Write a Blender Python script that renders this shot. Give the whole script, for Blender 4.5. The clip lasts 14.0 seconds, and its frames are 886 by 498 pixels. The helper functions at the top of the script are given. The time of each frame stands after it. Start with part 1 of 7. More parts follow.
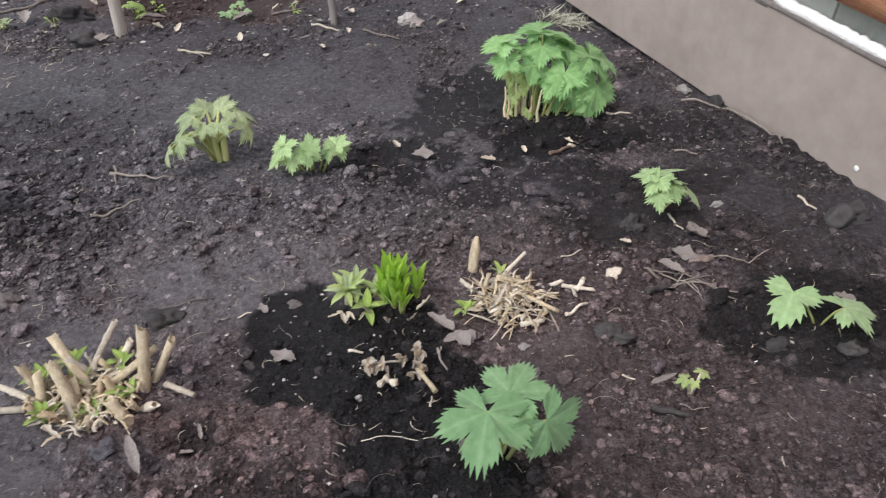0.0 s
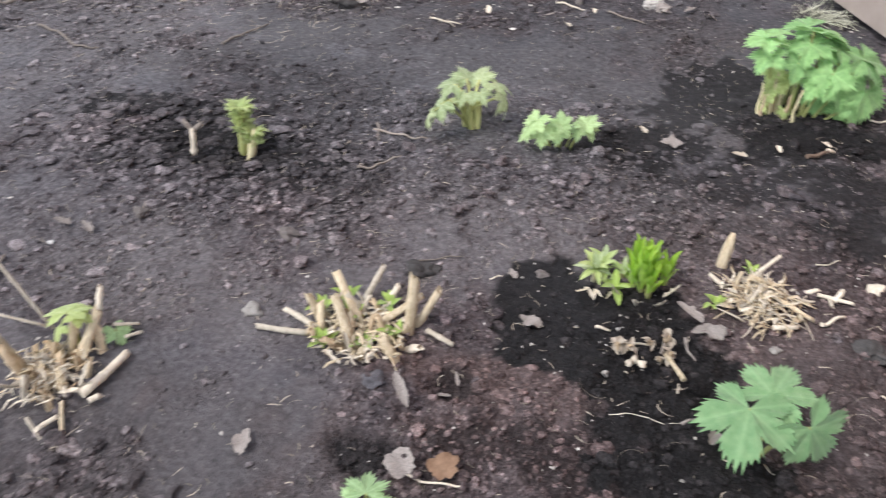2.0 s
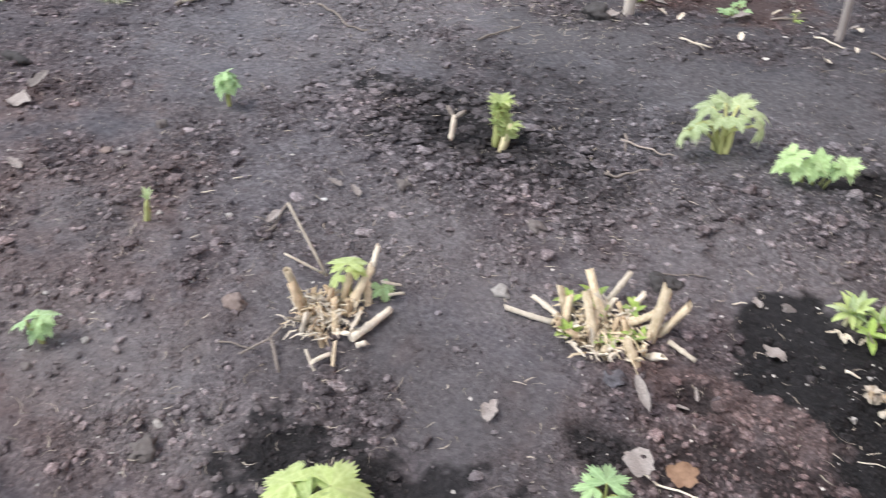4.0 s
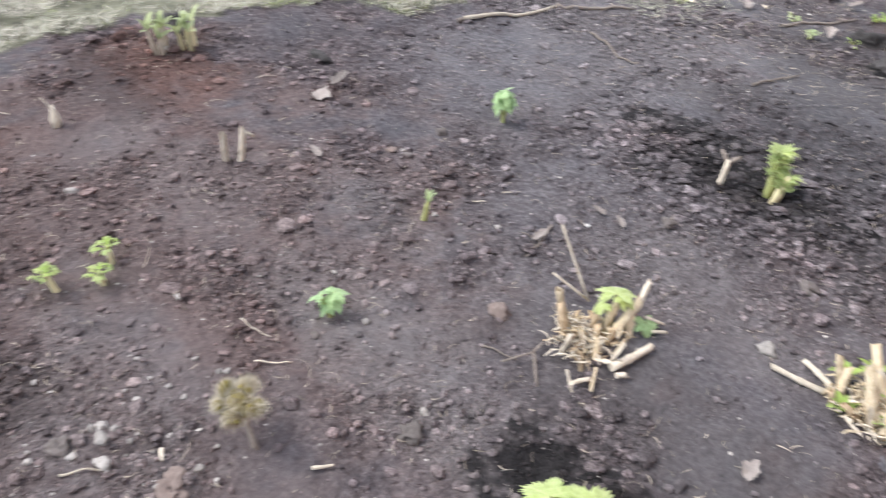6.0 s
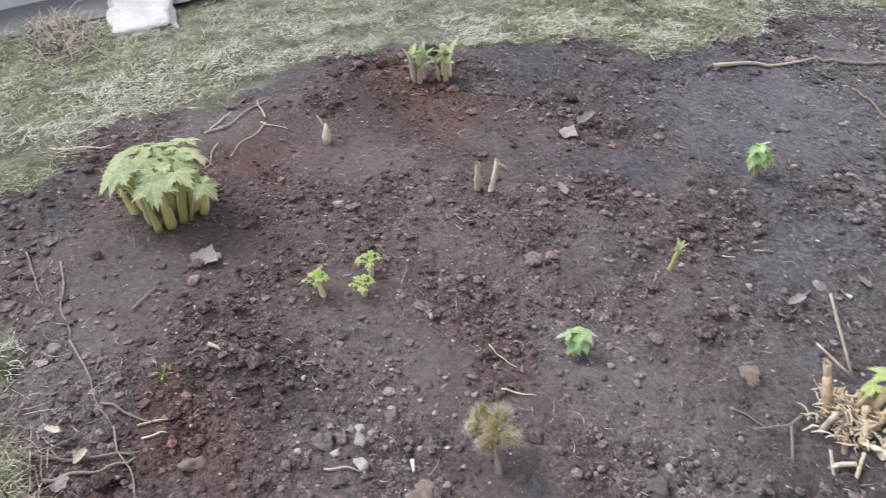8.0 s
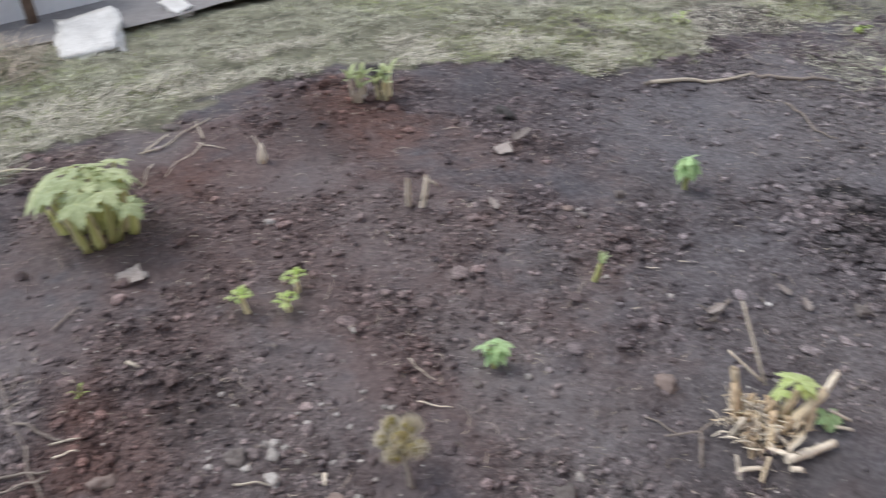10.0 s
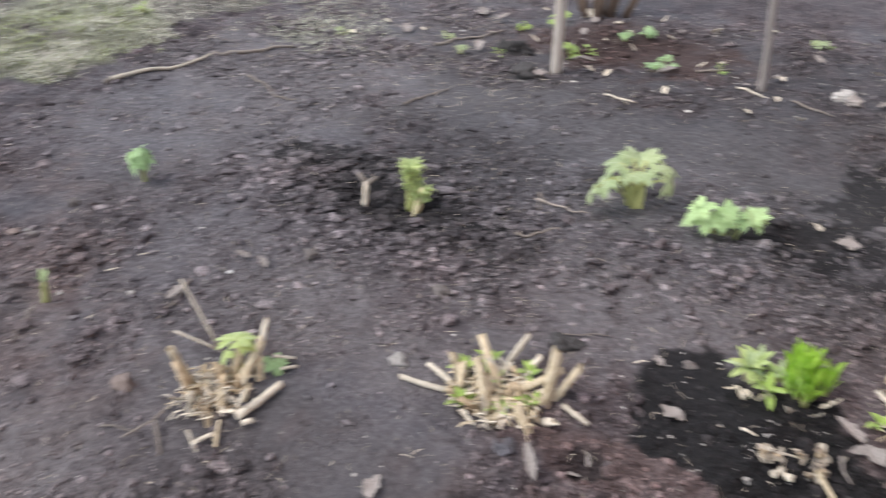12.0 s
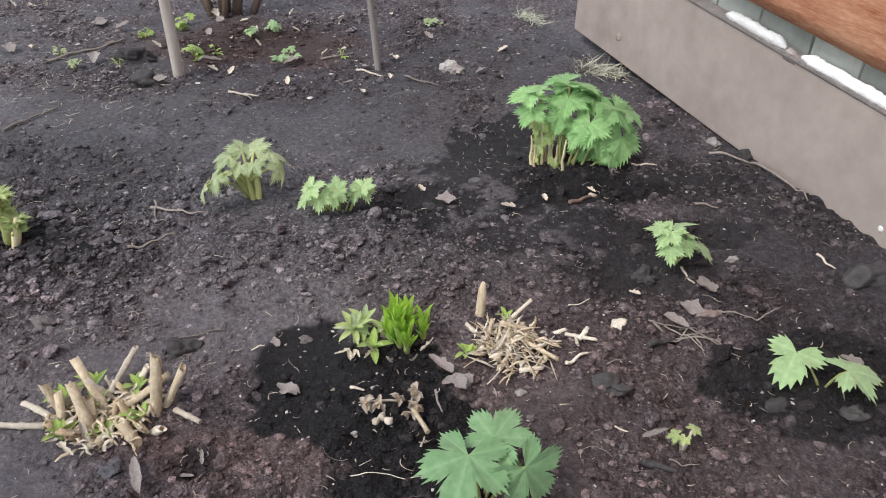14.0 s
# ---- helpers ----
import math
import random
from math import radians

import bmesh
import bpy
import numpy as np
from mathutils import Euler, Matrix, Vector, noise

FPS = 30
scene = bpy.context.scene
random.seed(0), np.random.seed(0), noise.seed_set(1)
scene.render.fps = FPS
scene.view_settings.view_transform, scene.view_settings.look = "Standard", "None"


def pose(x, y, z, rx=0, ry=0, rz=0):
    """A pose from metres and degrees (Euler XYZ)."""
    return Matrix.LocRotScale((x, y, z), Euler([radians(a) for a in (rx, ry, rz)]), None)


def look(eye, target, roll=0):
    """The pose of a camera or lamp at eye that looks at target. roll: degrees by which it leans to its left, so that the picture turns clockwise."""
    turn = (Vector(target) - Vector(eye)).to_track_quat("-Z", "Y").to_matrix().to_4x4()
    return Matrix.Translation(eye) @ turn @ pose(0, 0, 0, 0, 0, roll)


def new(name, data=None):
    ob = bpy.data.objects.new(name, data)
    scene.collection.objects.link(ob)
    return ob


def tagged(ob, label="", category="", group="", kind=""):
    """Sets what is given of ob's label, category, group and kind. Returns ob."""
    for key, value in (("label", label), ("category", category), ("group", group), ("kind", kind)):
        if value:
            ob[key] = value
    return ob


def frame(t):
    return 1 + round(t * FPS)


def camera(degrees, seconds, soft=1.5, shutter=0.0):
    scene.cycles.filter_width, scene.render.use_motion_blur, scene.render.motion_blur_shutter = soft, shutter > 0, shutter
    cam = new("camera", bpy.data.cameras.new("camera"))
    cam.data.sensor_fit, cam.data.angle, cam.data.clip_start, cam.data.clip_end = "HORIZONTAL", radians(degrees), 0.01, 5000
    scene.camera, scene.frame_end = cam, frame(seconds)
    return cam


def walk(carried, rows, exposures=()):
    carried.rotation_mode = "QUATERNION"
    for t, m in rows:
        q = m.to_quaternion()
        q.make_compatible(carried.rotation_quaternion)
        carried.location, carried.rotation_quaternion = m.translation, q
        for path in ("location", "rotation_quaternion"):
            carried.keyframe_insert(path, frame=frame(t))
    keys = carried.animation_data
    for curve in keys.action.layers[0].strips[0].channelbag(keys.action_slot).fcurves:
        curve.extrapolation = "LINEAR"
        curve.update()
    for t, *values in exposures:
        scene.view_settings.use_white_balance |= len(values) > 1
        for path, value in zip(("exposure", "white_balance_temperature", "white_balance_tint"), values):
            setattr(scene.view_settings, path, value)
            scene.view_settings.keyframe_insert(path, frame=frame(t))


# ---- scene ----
# ---- camera and its walk ----
cam = camera(60.2, 14.0, soft=1.05, shutter=0.8)
METRES, EYE, TILT, LEAN, TURN = 2.1, 1.30, -37.6, -1.7, 0.0
ROWS = [
    (0.0, 0.0, 0.0, 0.0, -0.0, -0.0, -0.0),
    (0.3, -0.0125, -0.0001, 0.0045, 0.6, -0.45, -0.04),
    (0.5, -0.0278, -0.0001, 0.0093, 1.4, -0.35, -0.09),
    (1.0, -0.0559, -0.0066, 0.01, 4.83, -1.36, -1.9),
    (1.5, -0.0841, -0.0232, -0.002, 8.71, -2.06, -5.37),
    (2.0, -0.1134, -0.0438, -0.0105, 11.85, -2.48, -7.57),
    (2.5, -0.1421, -0.066, -0.0203, 14.45, -2.81, -10.21),
    (3.0, -0.1689, -0.0829, -0.0313, 17.51, -3.43, -12.53),
    (3.2, -0.1773, -0.0896, -0.0382, 18.89, -3.45, -13.28),
    (5.3, -0.2708, -0.1642, -0.0655, 33.17, -6.75, -22.36),
    (5.5, -0.277, -0.1712, -0.0721, 35.06, -7.11, -23.05),
    (6.0, -0.2919, -0.1914, -0.0836, 39.28, -8.29, -24.68),
    (6.5, -0.3126, -0.2213, -0.0998, 45.26, -10.33, -26.66),
    (7.0, -0.3304, -0.2466, -0.1093, 50.66, -12.4, -27.92),
    (7.5, -0.3432, -0.2618, -0.1168, 52.95, -12.67, -28.63),
    (7.7, -0.3475, -0.2653, -0.1179, 53.55, -12.8, -28.78),
    (8.4, -0.354, -0.273, -0.1219, 56.41, -13.39, -29.58),
    (9.1, -0.3421, -0.2645, -0.1184, 58.22, -13.41, -30.09),
    (9.8, -0.3095, -0.2286, -0.0963, 55.21, -11.62, -29.06),
    (10.0, -0.297, -0.2134, -0.0862, 53.3, -10.73, -28.42),
    (10.5, -0.2628, -0.1666, -0.0608, 46.39, -7.65, -26.05),
    (11.0, -0.2124, -0.1212, -0.0358, 37.78, -4.36, -22.15),
    (11.5, -0.1575, -0.088, -0.0168, 30.43, -2.08, -18.03),
    (12.0, -0.1073, -0.0631, 0.0008, 23.61, -0.27, -14.29),
    (12.5, -0.0569, -0.0457, 0.012, 17.52, 1.0, -11.01),
    (13.0, -0.0021, -0.0355, 0.0173, 12.17, 1.96, -7.47),
    (13.5, 0.0399, -0.0283, 0.0144, 7.22, 2.38, -4.66),
    (13.8, 0.0634, -0.0284, 0.0121, 5.39, 2.54, -3.03),
    (13.9, 0.0692, -0.0285, 0.0116, 4.94, 2.58, -2.63),
    (14.0, 0.0713, -0.0285, 0.0114, 4.78, 2.59, -2.49),
]
EXPOSURES = [(0.0, 0.75), (1.0, 0.86), (2.0, 1.12), (3.0, 1.29), (5.5, 1.38), (6.5, 1.47), (7.5, 1.27), (10.0, 0.90), (10.5, 0.96), (11.0, 1.0), (12.0, 1.12), (12.5, 1.10), (13.0, 1.03), (14.0, 0.85)]
walk(cam, [(t, pose(0, 0, EYE, TILT, LEAN, TURN) @ pose(METRES * x, METRES * y, METRES * z, 90 + pitch, roll, yaw)) for t, x, y, z, yaw, pitch, roll in ROWS], EXPOSURES)

# ---- world and light: an overcast day ----
world = bpy.data.worlds.new("overcast_sky")
scene.world = world
world.use_nodes = True
wn = world.node_tree.nodes
wl = world.node_tree.links
sky = wn.new("ShaderNodeTexSky")
sky.sky_type = "NISHITA"
sky.sun_disc = False
sky.sun_elevation, sky.sun_rotation = radians(57), radians(-124)
grey = wn.new("ShaderNodeHueSaturation")
grey.inputs["Saturation"].default_value = 0.42
wl.new(sky.outputs[0], grey.inputs["Color"])
wl.new(grey.outputs[0], wn["Background"].inputs["Color"])
wn["Background"].inputs["Strength"].default_value = 0.15
sun_data = bpy.data.lights.new("sun", "SUN")
sun_data.energy, sun_data.angle, sun_data.color = 1.2, radians(25), (1.0, 0.97, 0.93)
sun = new("sun", sun_data)
sun.matrix_world = look((-4.5, -2.0, 8.0), (0.0, 1.0, 0.0))


# ---- materials ----
def nodes_of(name):
    mat = bpy.data.materials.new(name)
    mat.use_nodes = True
    return mat, mat.node_tree.nodes, mat.node_tree.links, mat.node_tree.nodes["Principled BSDF"]


def noise_node(n, l, vec, scale, detail=4.0, rough=0.6):
    t = n.new("ShaderNodeTexNoise")
    t.inputs["Scale"].default_value = scale
    t.inputs["Detail"].default_value = detail
    t.inputs["Roughness"].default_value = rough
    l.new(vec, t.inputs["Vector"])
    return t.outputs["Fac"]


def ramp(n, l, fac, stops):
    r = n.new("ShaderNodeValToRGB")
    els = r.color_ramp.elements
    while len(els) < len(stops):
        els.new(0.5)
    for e, (p, c) in zip(els, stops):
        e.position, e.color = p, (*c, 1) if len(c) == 3 else c
    l.new(fac, r.inputs["Fac"])
    return r.outputs["Color"]


def mix(n, l, fac, a, b, mode="MIX"):
    m = n.new("ShaderNodeMix")
    m.data_type, m.blend_type = "RGBA", mode
    for sock, v in ((m.inputs["Factor"], fac), (m.inputs["A"], a), (m.inputs["B"], b)):
        if isinstance(v, bpy.types.NodeSocket):
            l.new(v, sock)
        elif isinstance(v, tuple):
            sock.default_value = (*v, 1)
        else:
            sock.default_value = v
    return m.outputs["Result"]


def bump(n, l, height, strength, distance, bsdf):
    b = n.new("ShaderNodeBump")
    b.inputs["Strength"].default_value, b.inputs["Distance"].default_value = strength, distance
    l.new(height, b.inputs["Height"])
    l.new(b.outputs["Normal"], bsdf.inputs["Normal"])


def attribute(n, name):
    a = n.new("ShaderNodeAttribute")
    a.attribute_name = name
    return a.outputs["Fac"]


def cells(n, l, vec, scale, out):
    t = n.new("ShaderNodeTexVoronoi")
    t.inputs["Scale"].default_value = scale
    t.inputs["Randomness"].default_value = 1.0
    l.new(vec, t.inputs["Vector"])
    return t.outputs[out]


def calc(n, l, op, a, b):
    m = n.new("ShaderNodeMath")
    m.operation = op
    for sock, v in zip(m.inputs, (a, b)):
        if isinstance(v, bpy.types.NodeSocket):
            l.new(v, sock)
        else:
            sock.default_value = v
    return m.outputs[0]


def soil_material(name, lumps):
    """Garden soil: dry grey crust, wet black earth, reddish compost and turf, mixed by the layers stored on the mesh."""
    mat, n, l, bsdf = nodes_of(name)
    pos = n.new("ShaderNodeNewGeometry")
    p = pos.outputs["Position"]
    rough = attribute(n, "rough")
    coarse, fine, grain = noise_node(n, l, p, 9.0, 5.0), noise_node(n, l, p, 60.0, 6.0, 0.75), noise_node(n, l, p, 330.0, 3.0, 0.7)
    warp = mix(n, l, 0.012, p, n.new("ShaderNodeTexNoise").outputs["Color"])
    small, big = cells(n, l, warp, 170.0, "Distance"), cells(n, l, warp, 62.0, "Distance")
    tint = n.new("ShaderNodeSeparateColor")
    l.new(cells(n, l, warp, 170.0, "Color"), tint.inputs["Color"])
    dry = ramp(n, l, fine, [(0.28, (0.038, 0.032, 0.035)), (0.47, (0.123, 0.104, 0.111)), (0.70, (0.290, 0.261, 0.270))])
    broad = ramp(n, l, coarse, [(0.32, (0.62, 0.62, 0.64)), (0.68, (1.25, 1.21, 1.19))])
    dry = mix(n, l, 1.0, dry, broad, "MULTIPLY")
    # smooth trodden soil; its blue cast paints in the sky's grazing reflection
    trodden = ramp(n, l, fine, [(0.25, (0.064, 0.064, 0.073)), (0.75, (0.132, 0.131, 0.149))])
    firm = n.new("ShaderNodeMapRange")
    firm.inputs["From Min"].default_value, firm.inputs["From Max"].default_value = 0.62, -0.15
    l.new(rough, firm.inputs["Value"])
    dry = mix(n, l, firm.outputs["Result"], dry, trodden)
    pale = ramp(n, l, fine, [(0.25, (0.128, 0.115, 0.118)), (0.7, (0.245, 0.224, 0.226))])
    red = ramp(n, l, fine, [(0.25, (0.076, 0.038, 0.032)), (0.75, (0.218, 0.134, 0.116))])
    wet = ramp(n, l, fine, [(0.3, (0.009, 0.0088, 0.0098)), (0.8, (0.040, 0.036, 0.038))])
    turf = mix(n, l, 1.0, ramp(n, l, fine, [(0.25, (0.088, 0.088, 0.062)), (0.75, (0.30, 0.295, 0.225))]), ramp(n, l, coarse, [(0.35, (0.55, 0.54, 0.52)), (0.65, (1.30, 1.30, 1.27))]), "MULTIPLY")
    slate = ramp(n, l, fine, [(0.28, (0.044, 0.042, 0.047)), (0.47, (0.126, 0.121, 0.132)), (0.70, (0.270, 0.262, 0.280))])
    col = mix(n, l, attribute(n, "cool"), dry, slate)
    col = mix(n, l, attribute(n, "pale"), col, pale)
    col = mix(n, l, attribute(n, "red"), col, red)
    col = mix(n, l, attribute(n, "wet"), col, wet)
    col = mix(n, l, attribute(n, "turf"), col, turf)
    crumb = ramp(n, l, tint.outputs["Red"], [(0.0, (0.55, 0.54, 0.54)), (0.5, (0.92, 0.91, 0.91)), (0.9, (1.22, 1.20, 1.19)), (1.0, (1.7, 1.63, 1.6))])
    col = mix(n, l, calc(n, l, "MULTIPLY", rough, 0.85), col, mix(n, l, 1.0, col, crumb, "MULTIPLY"))
    if not lumps:
        # shade in the gaps between clods, put into the ground's colour where it is rough
        gap_shade = mix(n, l, calc(n, l, "MULTIPLY", rough, calc(n, l, "SUBTRACT", 1.0, attribute(n, "pale"))), (1.0, 1.0, 1.0), (0.74, 0.73, 0.73))
        col = mix(n, l, 1.0, col, gap_shade, "MULTIPLY")
    if lumps:
        tone = ramp(n, l, pos.outputs["Random Per Island"], [(0.0, (0.60, 0.58, 0.59)), (0.4, (1.12, 1.09, 1.08)), (0.8, (1.70, 1.65, 1.62)), (0.96, (2.15, 2.06, 2.02)), (1.0, (2.7, 2.6, 2.5))])
        col = mix(n, l, 1.0, col, tone, "MULTIPLY")
    specks = ramp(n, l, grain, [(0.64, (0, 0, 0)), (0.72, (1, 1, 1))])
    col = mix(n, l, mix(n, l, 0.3, (0.0, 0.0, 0.0), specks), col, (0.26, 0.235, 0.22))
    l.new(col, bsdf.inputs["Base Color"])
    bsdf.inputs["Roughness"].default_value = 0.95
    bsdf.inputs["Specular IOR Level"].default_value = 0.25
    mound = calc(n, l, "ADD", calc(n, l, "MULTIPLY", small, -0.45), calc(n, l, "MULTIPLY", big, -0.9))
    height = calc(n, l, "ADD", calc(n, l, "MULTIPLY", mound, rough), calc(n, l, "ADD", calc(n, l, "MULTIPLY", fine, 0.8), calc(n, l, "MULTIPLY", grain, 0.25)))
    bump(n, l, height, 1.0, 0.014, bsdf)
    return mat


def plain_material(name, low, high, scale, rough=0.8, strength=0.3, distance=0.002, stretch=None, spread=0.25, islands=False):
    """A mottled matt surface between two tones, with object-to-object variation."""
    mat, n, l, bsdf = nodes_of(name)
    tex = n.new("ShaderNodeTexCoord")
    vec = tex.outputs["Object"]
    if stretch:
        m = n.new("ShaderNodeMapping")
        m.inputs["Scale"].default_value = stretch
        l.new(vec, m.inputs["Vector"])
        vec = m.outputs["Vector"]
    f = noise_node(n, l, vec, scale, 5.0, 0.65)
    g = noise_node(n, l, vec, scale * 6, 3.0, 0.6)
    col = ramp(n, l, f, [(0.3, low), (0.7, high)])
    col = mix(n, l, 0.35, col, ramp(n, l, g, [(0.3, low), (0.7, high)]))
    if islands:
        rnd = n.new("ShaderNodeNewGeometry").outputs["Random Per Island"]
    else:
        rnd = n.new("ShaderNodeObjectInfo").outputs["Random"]
    tone = ramp(n, l, rnd, [(0.0, (1 - spread,) * 3), (1.0, (1 + spread,) * 3)])
    col = mix(n, l, 1.0, col, tone, "MULTIPLY")
    l.new(col, bsdf.inputs["Base Color"])
    bsdf.inputs["Roughness"].default_value = rough
    bsdf.inputs["Specular IOR Level"].default_value = 0.3
    bump(n, l, g, strength, distance, bsdf)
    return mat


def leaf_material(name, low, high, glow=0.3, rough=0.55):
    """A thin leaf: mottled green with paler veins by a stored layer, letting some light through."""
    mat, n, l, bsdf = nodes_of(name)
    tex = n.new("ShaderNodeTexCoord")
    f = noise_node(n, l, tex.outputs["Object"], 5.0, 4.0)
    g = noise_node(n, l, tex.outputs["Object"], 45.0, 3.0)
    col = ramp(n, l, f, [(0.3, low), (0.72, high)])
    rnd = n.new("ShaderNodeObjectInfo").outputs["Random"]
    tone = ramp(n, l, rnd, [(0.0, (0.80, 0.84, 0.80)), (1.0, (1.18, 1.14, 1.12))])
    col = mix(n, l, 1.0, col, tone, "MULTIPLY")
    veins = n.new("ShaderNodeMath")
    veins.operation = "MULTIPLY"
    veins.inputs[1].default_value = 0.22
    l.new(attribute(n, "vein"), veins.inputs[0])
    col = mix(n, l, veins.outputs[0], col, tuple(min(1.0, c * 1.5 + 0.02) for c in high))
    l.new(col, bsdf.inputs["Base Color"])
    bsdf.inputs["Roughness"].default_value = rough
    bsdf.inputs["Specular IOR Level"].default_value = 0.45
    bsdf.inputs["Sheen Weight"].default_value = 0.25
    bsdf.inputs["Sheen Roughness"].default_value = 0.6
    bump(n, l, g, 0.35, 0.02, bsdf)
    tr = n.new("ShaderNodeBsdfTranslucent")
    l.new(col, tr.inputs["Color"])
    ms = n.new("ShaderNodeMixShader")
    ms.inputs["Fac"].default_value = glow
    l.new(bsdf.outputs[0], ms.inputs[1])
    l.new(tr.outputs[0], ms.inputs[2])
    l.new(ms.outputs[0], n["Material Output"].inputs["Surface"])
    return mat


SOIL = soil_material("garden_soil", False)
CLODS = soil_material("soil_clods", True)
STRAW = plain_material("dry_stalk", (0.39, 0.29, 0.165), (0.84, 0.72, 0.54), 110, 0.75, 0.8, 0.003, (1, 1, 0.25))
STRAW_PALE = plain_material("bleached_stalk", (0.41, 0.345, 0.265), (0.76, 0.68, 0.565), 110, 0.8, 0.5, 0.002, (1, 1, 0.3))
STRAW_BROWN = plain_material("brown_stalk", (0.29, 0.21, 0.13), (0.65, 0.51, 0.35), 110, 0.8, 0.5, 0.002, (1, 1, 0.3))
TWIG = plain_material("grey_twig", (0.15, 0.12, 0.10), (0.36, 0.31, 0.27), 120, 0.85, 0.5, 0.002)
DRYLEAF = plain_material("withered_leaf", (0.16, 0.135, 0.125), (0.42, 0.37, 0.34), 18, 0.85, 0.6, 0.003, None, 0.2)
RUSTLEAF = plain_material("rusty_leaf", (0.20, 0.115, 0.07), (0.40, 0.25, 0.165), 6, 0.85, 0.6, 0.003)
STONE = plain_material("grey_pebble", (0.092, 0.078, 0.073), (0.19, 0.165, 0.155), 75, 0.85, 0.5, 0.003)
STONE_DARK = plain_material("dark_rock", (0.035, 0.032, 0.032), (0.085, 0.078, 0.076), 60, 0.85, 0.6, 0.004)
STONE_PALE = plain_material("pale_pebble", (0.22, 0.20, 0.185), (0.50, 0.465, 0.435), 60, 0.85, 0.5, 0.003)
STONE_PINK = plain_material("brick_pebble", (0.14, 0.104, 0.092), (0.28, 0.22, 0.195), 75, 0.85, 0.5, 0.003)
CHIPS = plain_material("pale_chips", (0.20, 0.18, 0.165), (0.50, 0.465, 0.43), 40, 0.85, 0.3, 0.001, None, 0.5, True)
FIBRES = plain_material("straw_fibres", (0.22, 0.18, 0.14), (0.46, 0.40, 0.33), 40, 0.85, 0.2, 0.001, None, 0.5, True)
STRAW_MAT = plain_material("matted_straw", (0.34, 0.31, 0.25), (0.68, 0.64, 0.55), 40, 0.85, 0.2, 0.001, None, 0.4, True)
GREEN = leaf_material("delphinium_leaf", (0.21, 0.43, 0.145), (0.38, 0.63, 0.255))
GREEN_COOL = leaf_material("cool_leaf", (0.17, 0.35, 0.145), (0.30, 0.48, 0.235))
GREEN_LIGHT = leaf_material("light_leaf", (0.29, 0.46, 0.195), (0.47, 0.65, 0.33))
GREEN_TIP = leaf_material("pale_lime_tip", (0.50, 0.60, 0.22), (0.74, 0.82, 0.42), 0.45)
GREEN_FRESH = leaf_material("fresh_leaf", (0.34, 0.50, 0.20), (0.53, 0.71, 0.36))
GREEN_LIME = leaf_material("lime_leaf", (0.40, 0.51, 0.15), (0.62, 0.72, 0.32), 0.35)
GREEN_YELLOW = leaf_material("young_leaf", (0.26, 0.40, 0.065), (0.45, 0.58, 0.15))
GREEN_SILVER = leaf_material("downy_leaf", (0.36, 0.46, 0.21), (0.62, 0.70, 0.43), 0.40, 0.8)
GREEN_PALE = leaf_material("pale_leaf", (0.31, 0.38, 0.16), (0.51, 0.57, 0.32), 0.3)
GREEN_LILY = leaf_material("lily_leaf", (0.30, 0.54, 0.030), (0.50, 0.74, 0.085), 0.4, 0.4)
STEM_PALE = plain_material("thick_pale_stem", (0.36, 0.39, 0.12), (0.60, 0.58, 0.28), 14, 0.6, 0.2, 0.002, (1, 1, 0.3))
STEM = plain_material("fresh_stem", (0.25, 0.29, 0.09), (0.43, 0.43, 0.19), 14, 0.6, 0.2, 0.002, (1, 1, 0.3))
STEM_BUFF = plain_material("sheathed_stem", (0.46, 0.40, 0.22), (0.72, 0.66, 0.44), 14, 0.7, 0.3, 0.002, (1, 1, 0.3))
DOWN = plain_material("silky_down", (0.42, 0.37, 0.27), (0.66, 0.60, 0.48), 30, 0.9, 0.1, 0.001, None, 0.3, True)
BUD = plain_material("olive_bud", (0.10, 0.08, 0.02), (0.28, 0.23, 0.07), 120, 0.8, 0.4, 0.003)
BARK = plain_material("stake_wood", (0.40, 0.345, 0.30), (0.68, 0.61, 0.54), 45, 0.85, 0.6, 0.003, (1, 1, 0.08))
BARK_GREY = plain_material("weathered_wood", (0.17, 0.15, 0.14), (0.34, 0.30, 0.28), 45, 0.85, 0.6, 0.003, (1, 1, 0.08))
BARK_DARK = plain_material("shrub_bark", (0.08, 0.055, 0.042), (0.24, 0.17, 0.13), 25, 0.9, 0.7, 0.005)
CEMENT = plain_material("fibre_cement", (0.252, 0.207, 0.182), (0.410, 0.343, 0.305), 2.2, 0.9, 0.25, 0.002)
FOAM = plain_material("white_foam", (0.72, 0.70, 0.67), (0.88, 0.87, 0.85), 30, 0.95, 0.8, 0.006)
PAINT_GREY = plain_material("grey_green_paint", (0.25, 0.262, 0.235), (0.38, 0.388, 0.35), 9, 0.7, 0.3, 0.002, (1, 1, 0.4))
PAINT_ORANGE = plain_material("orange_brown_paint", (0.27, 0.072, 0.026), (0.66, 0.36, 0.22), 9, 0.65, 0.5, 0.005, (0.6, 0.6, 4))
CONCRETE = plain_material("broken_concrete", (0.42, 0.41, 0.40), (0.68, 0.67, 0.65), 9, 0.95, 0.9, 0.01)
ASPHALT = plain_material("grey_path", (0.15, 0.14, 0.14), (0.24, 0.23, 0.23), 14, 0.95, 0.5, 0.004)
WHITE = plain_material("white_paint", (0.62, 0.63, 0.66), (0.78, 0.79, 0.82), 5, 0.6, 0.2, 0.002)
GRASS = plain_material("grass_blades", (0.24, 0.24, 0.17), (0.60, 0.595, 0.475), 8, 0.8, 0.1, 0.001, None, 0.45, True)
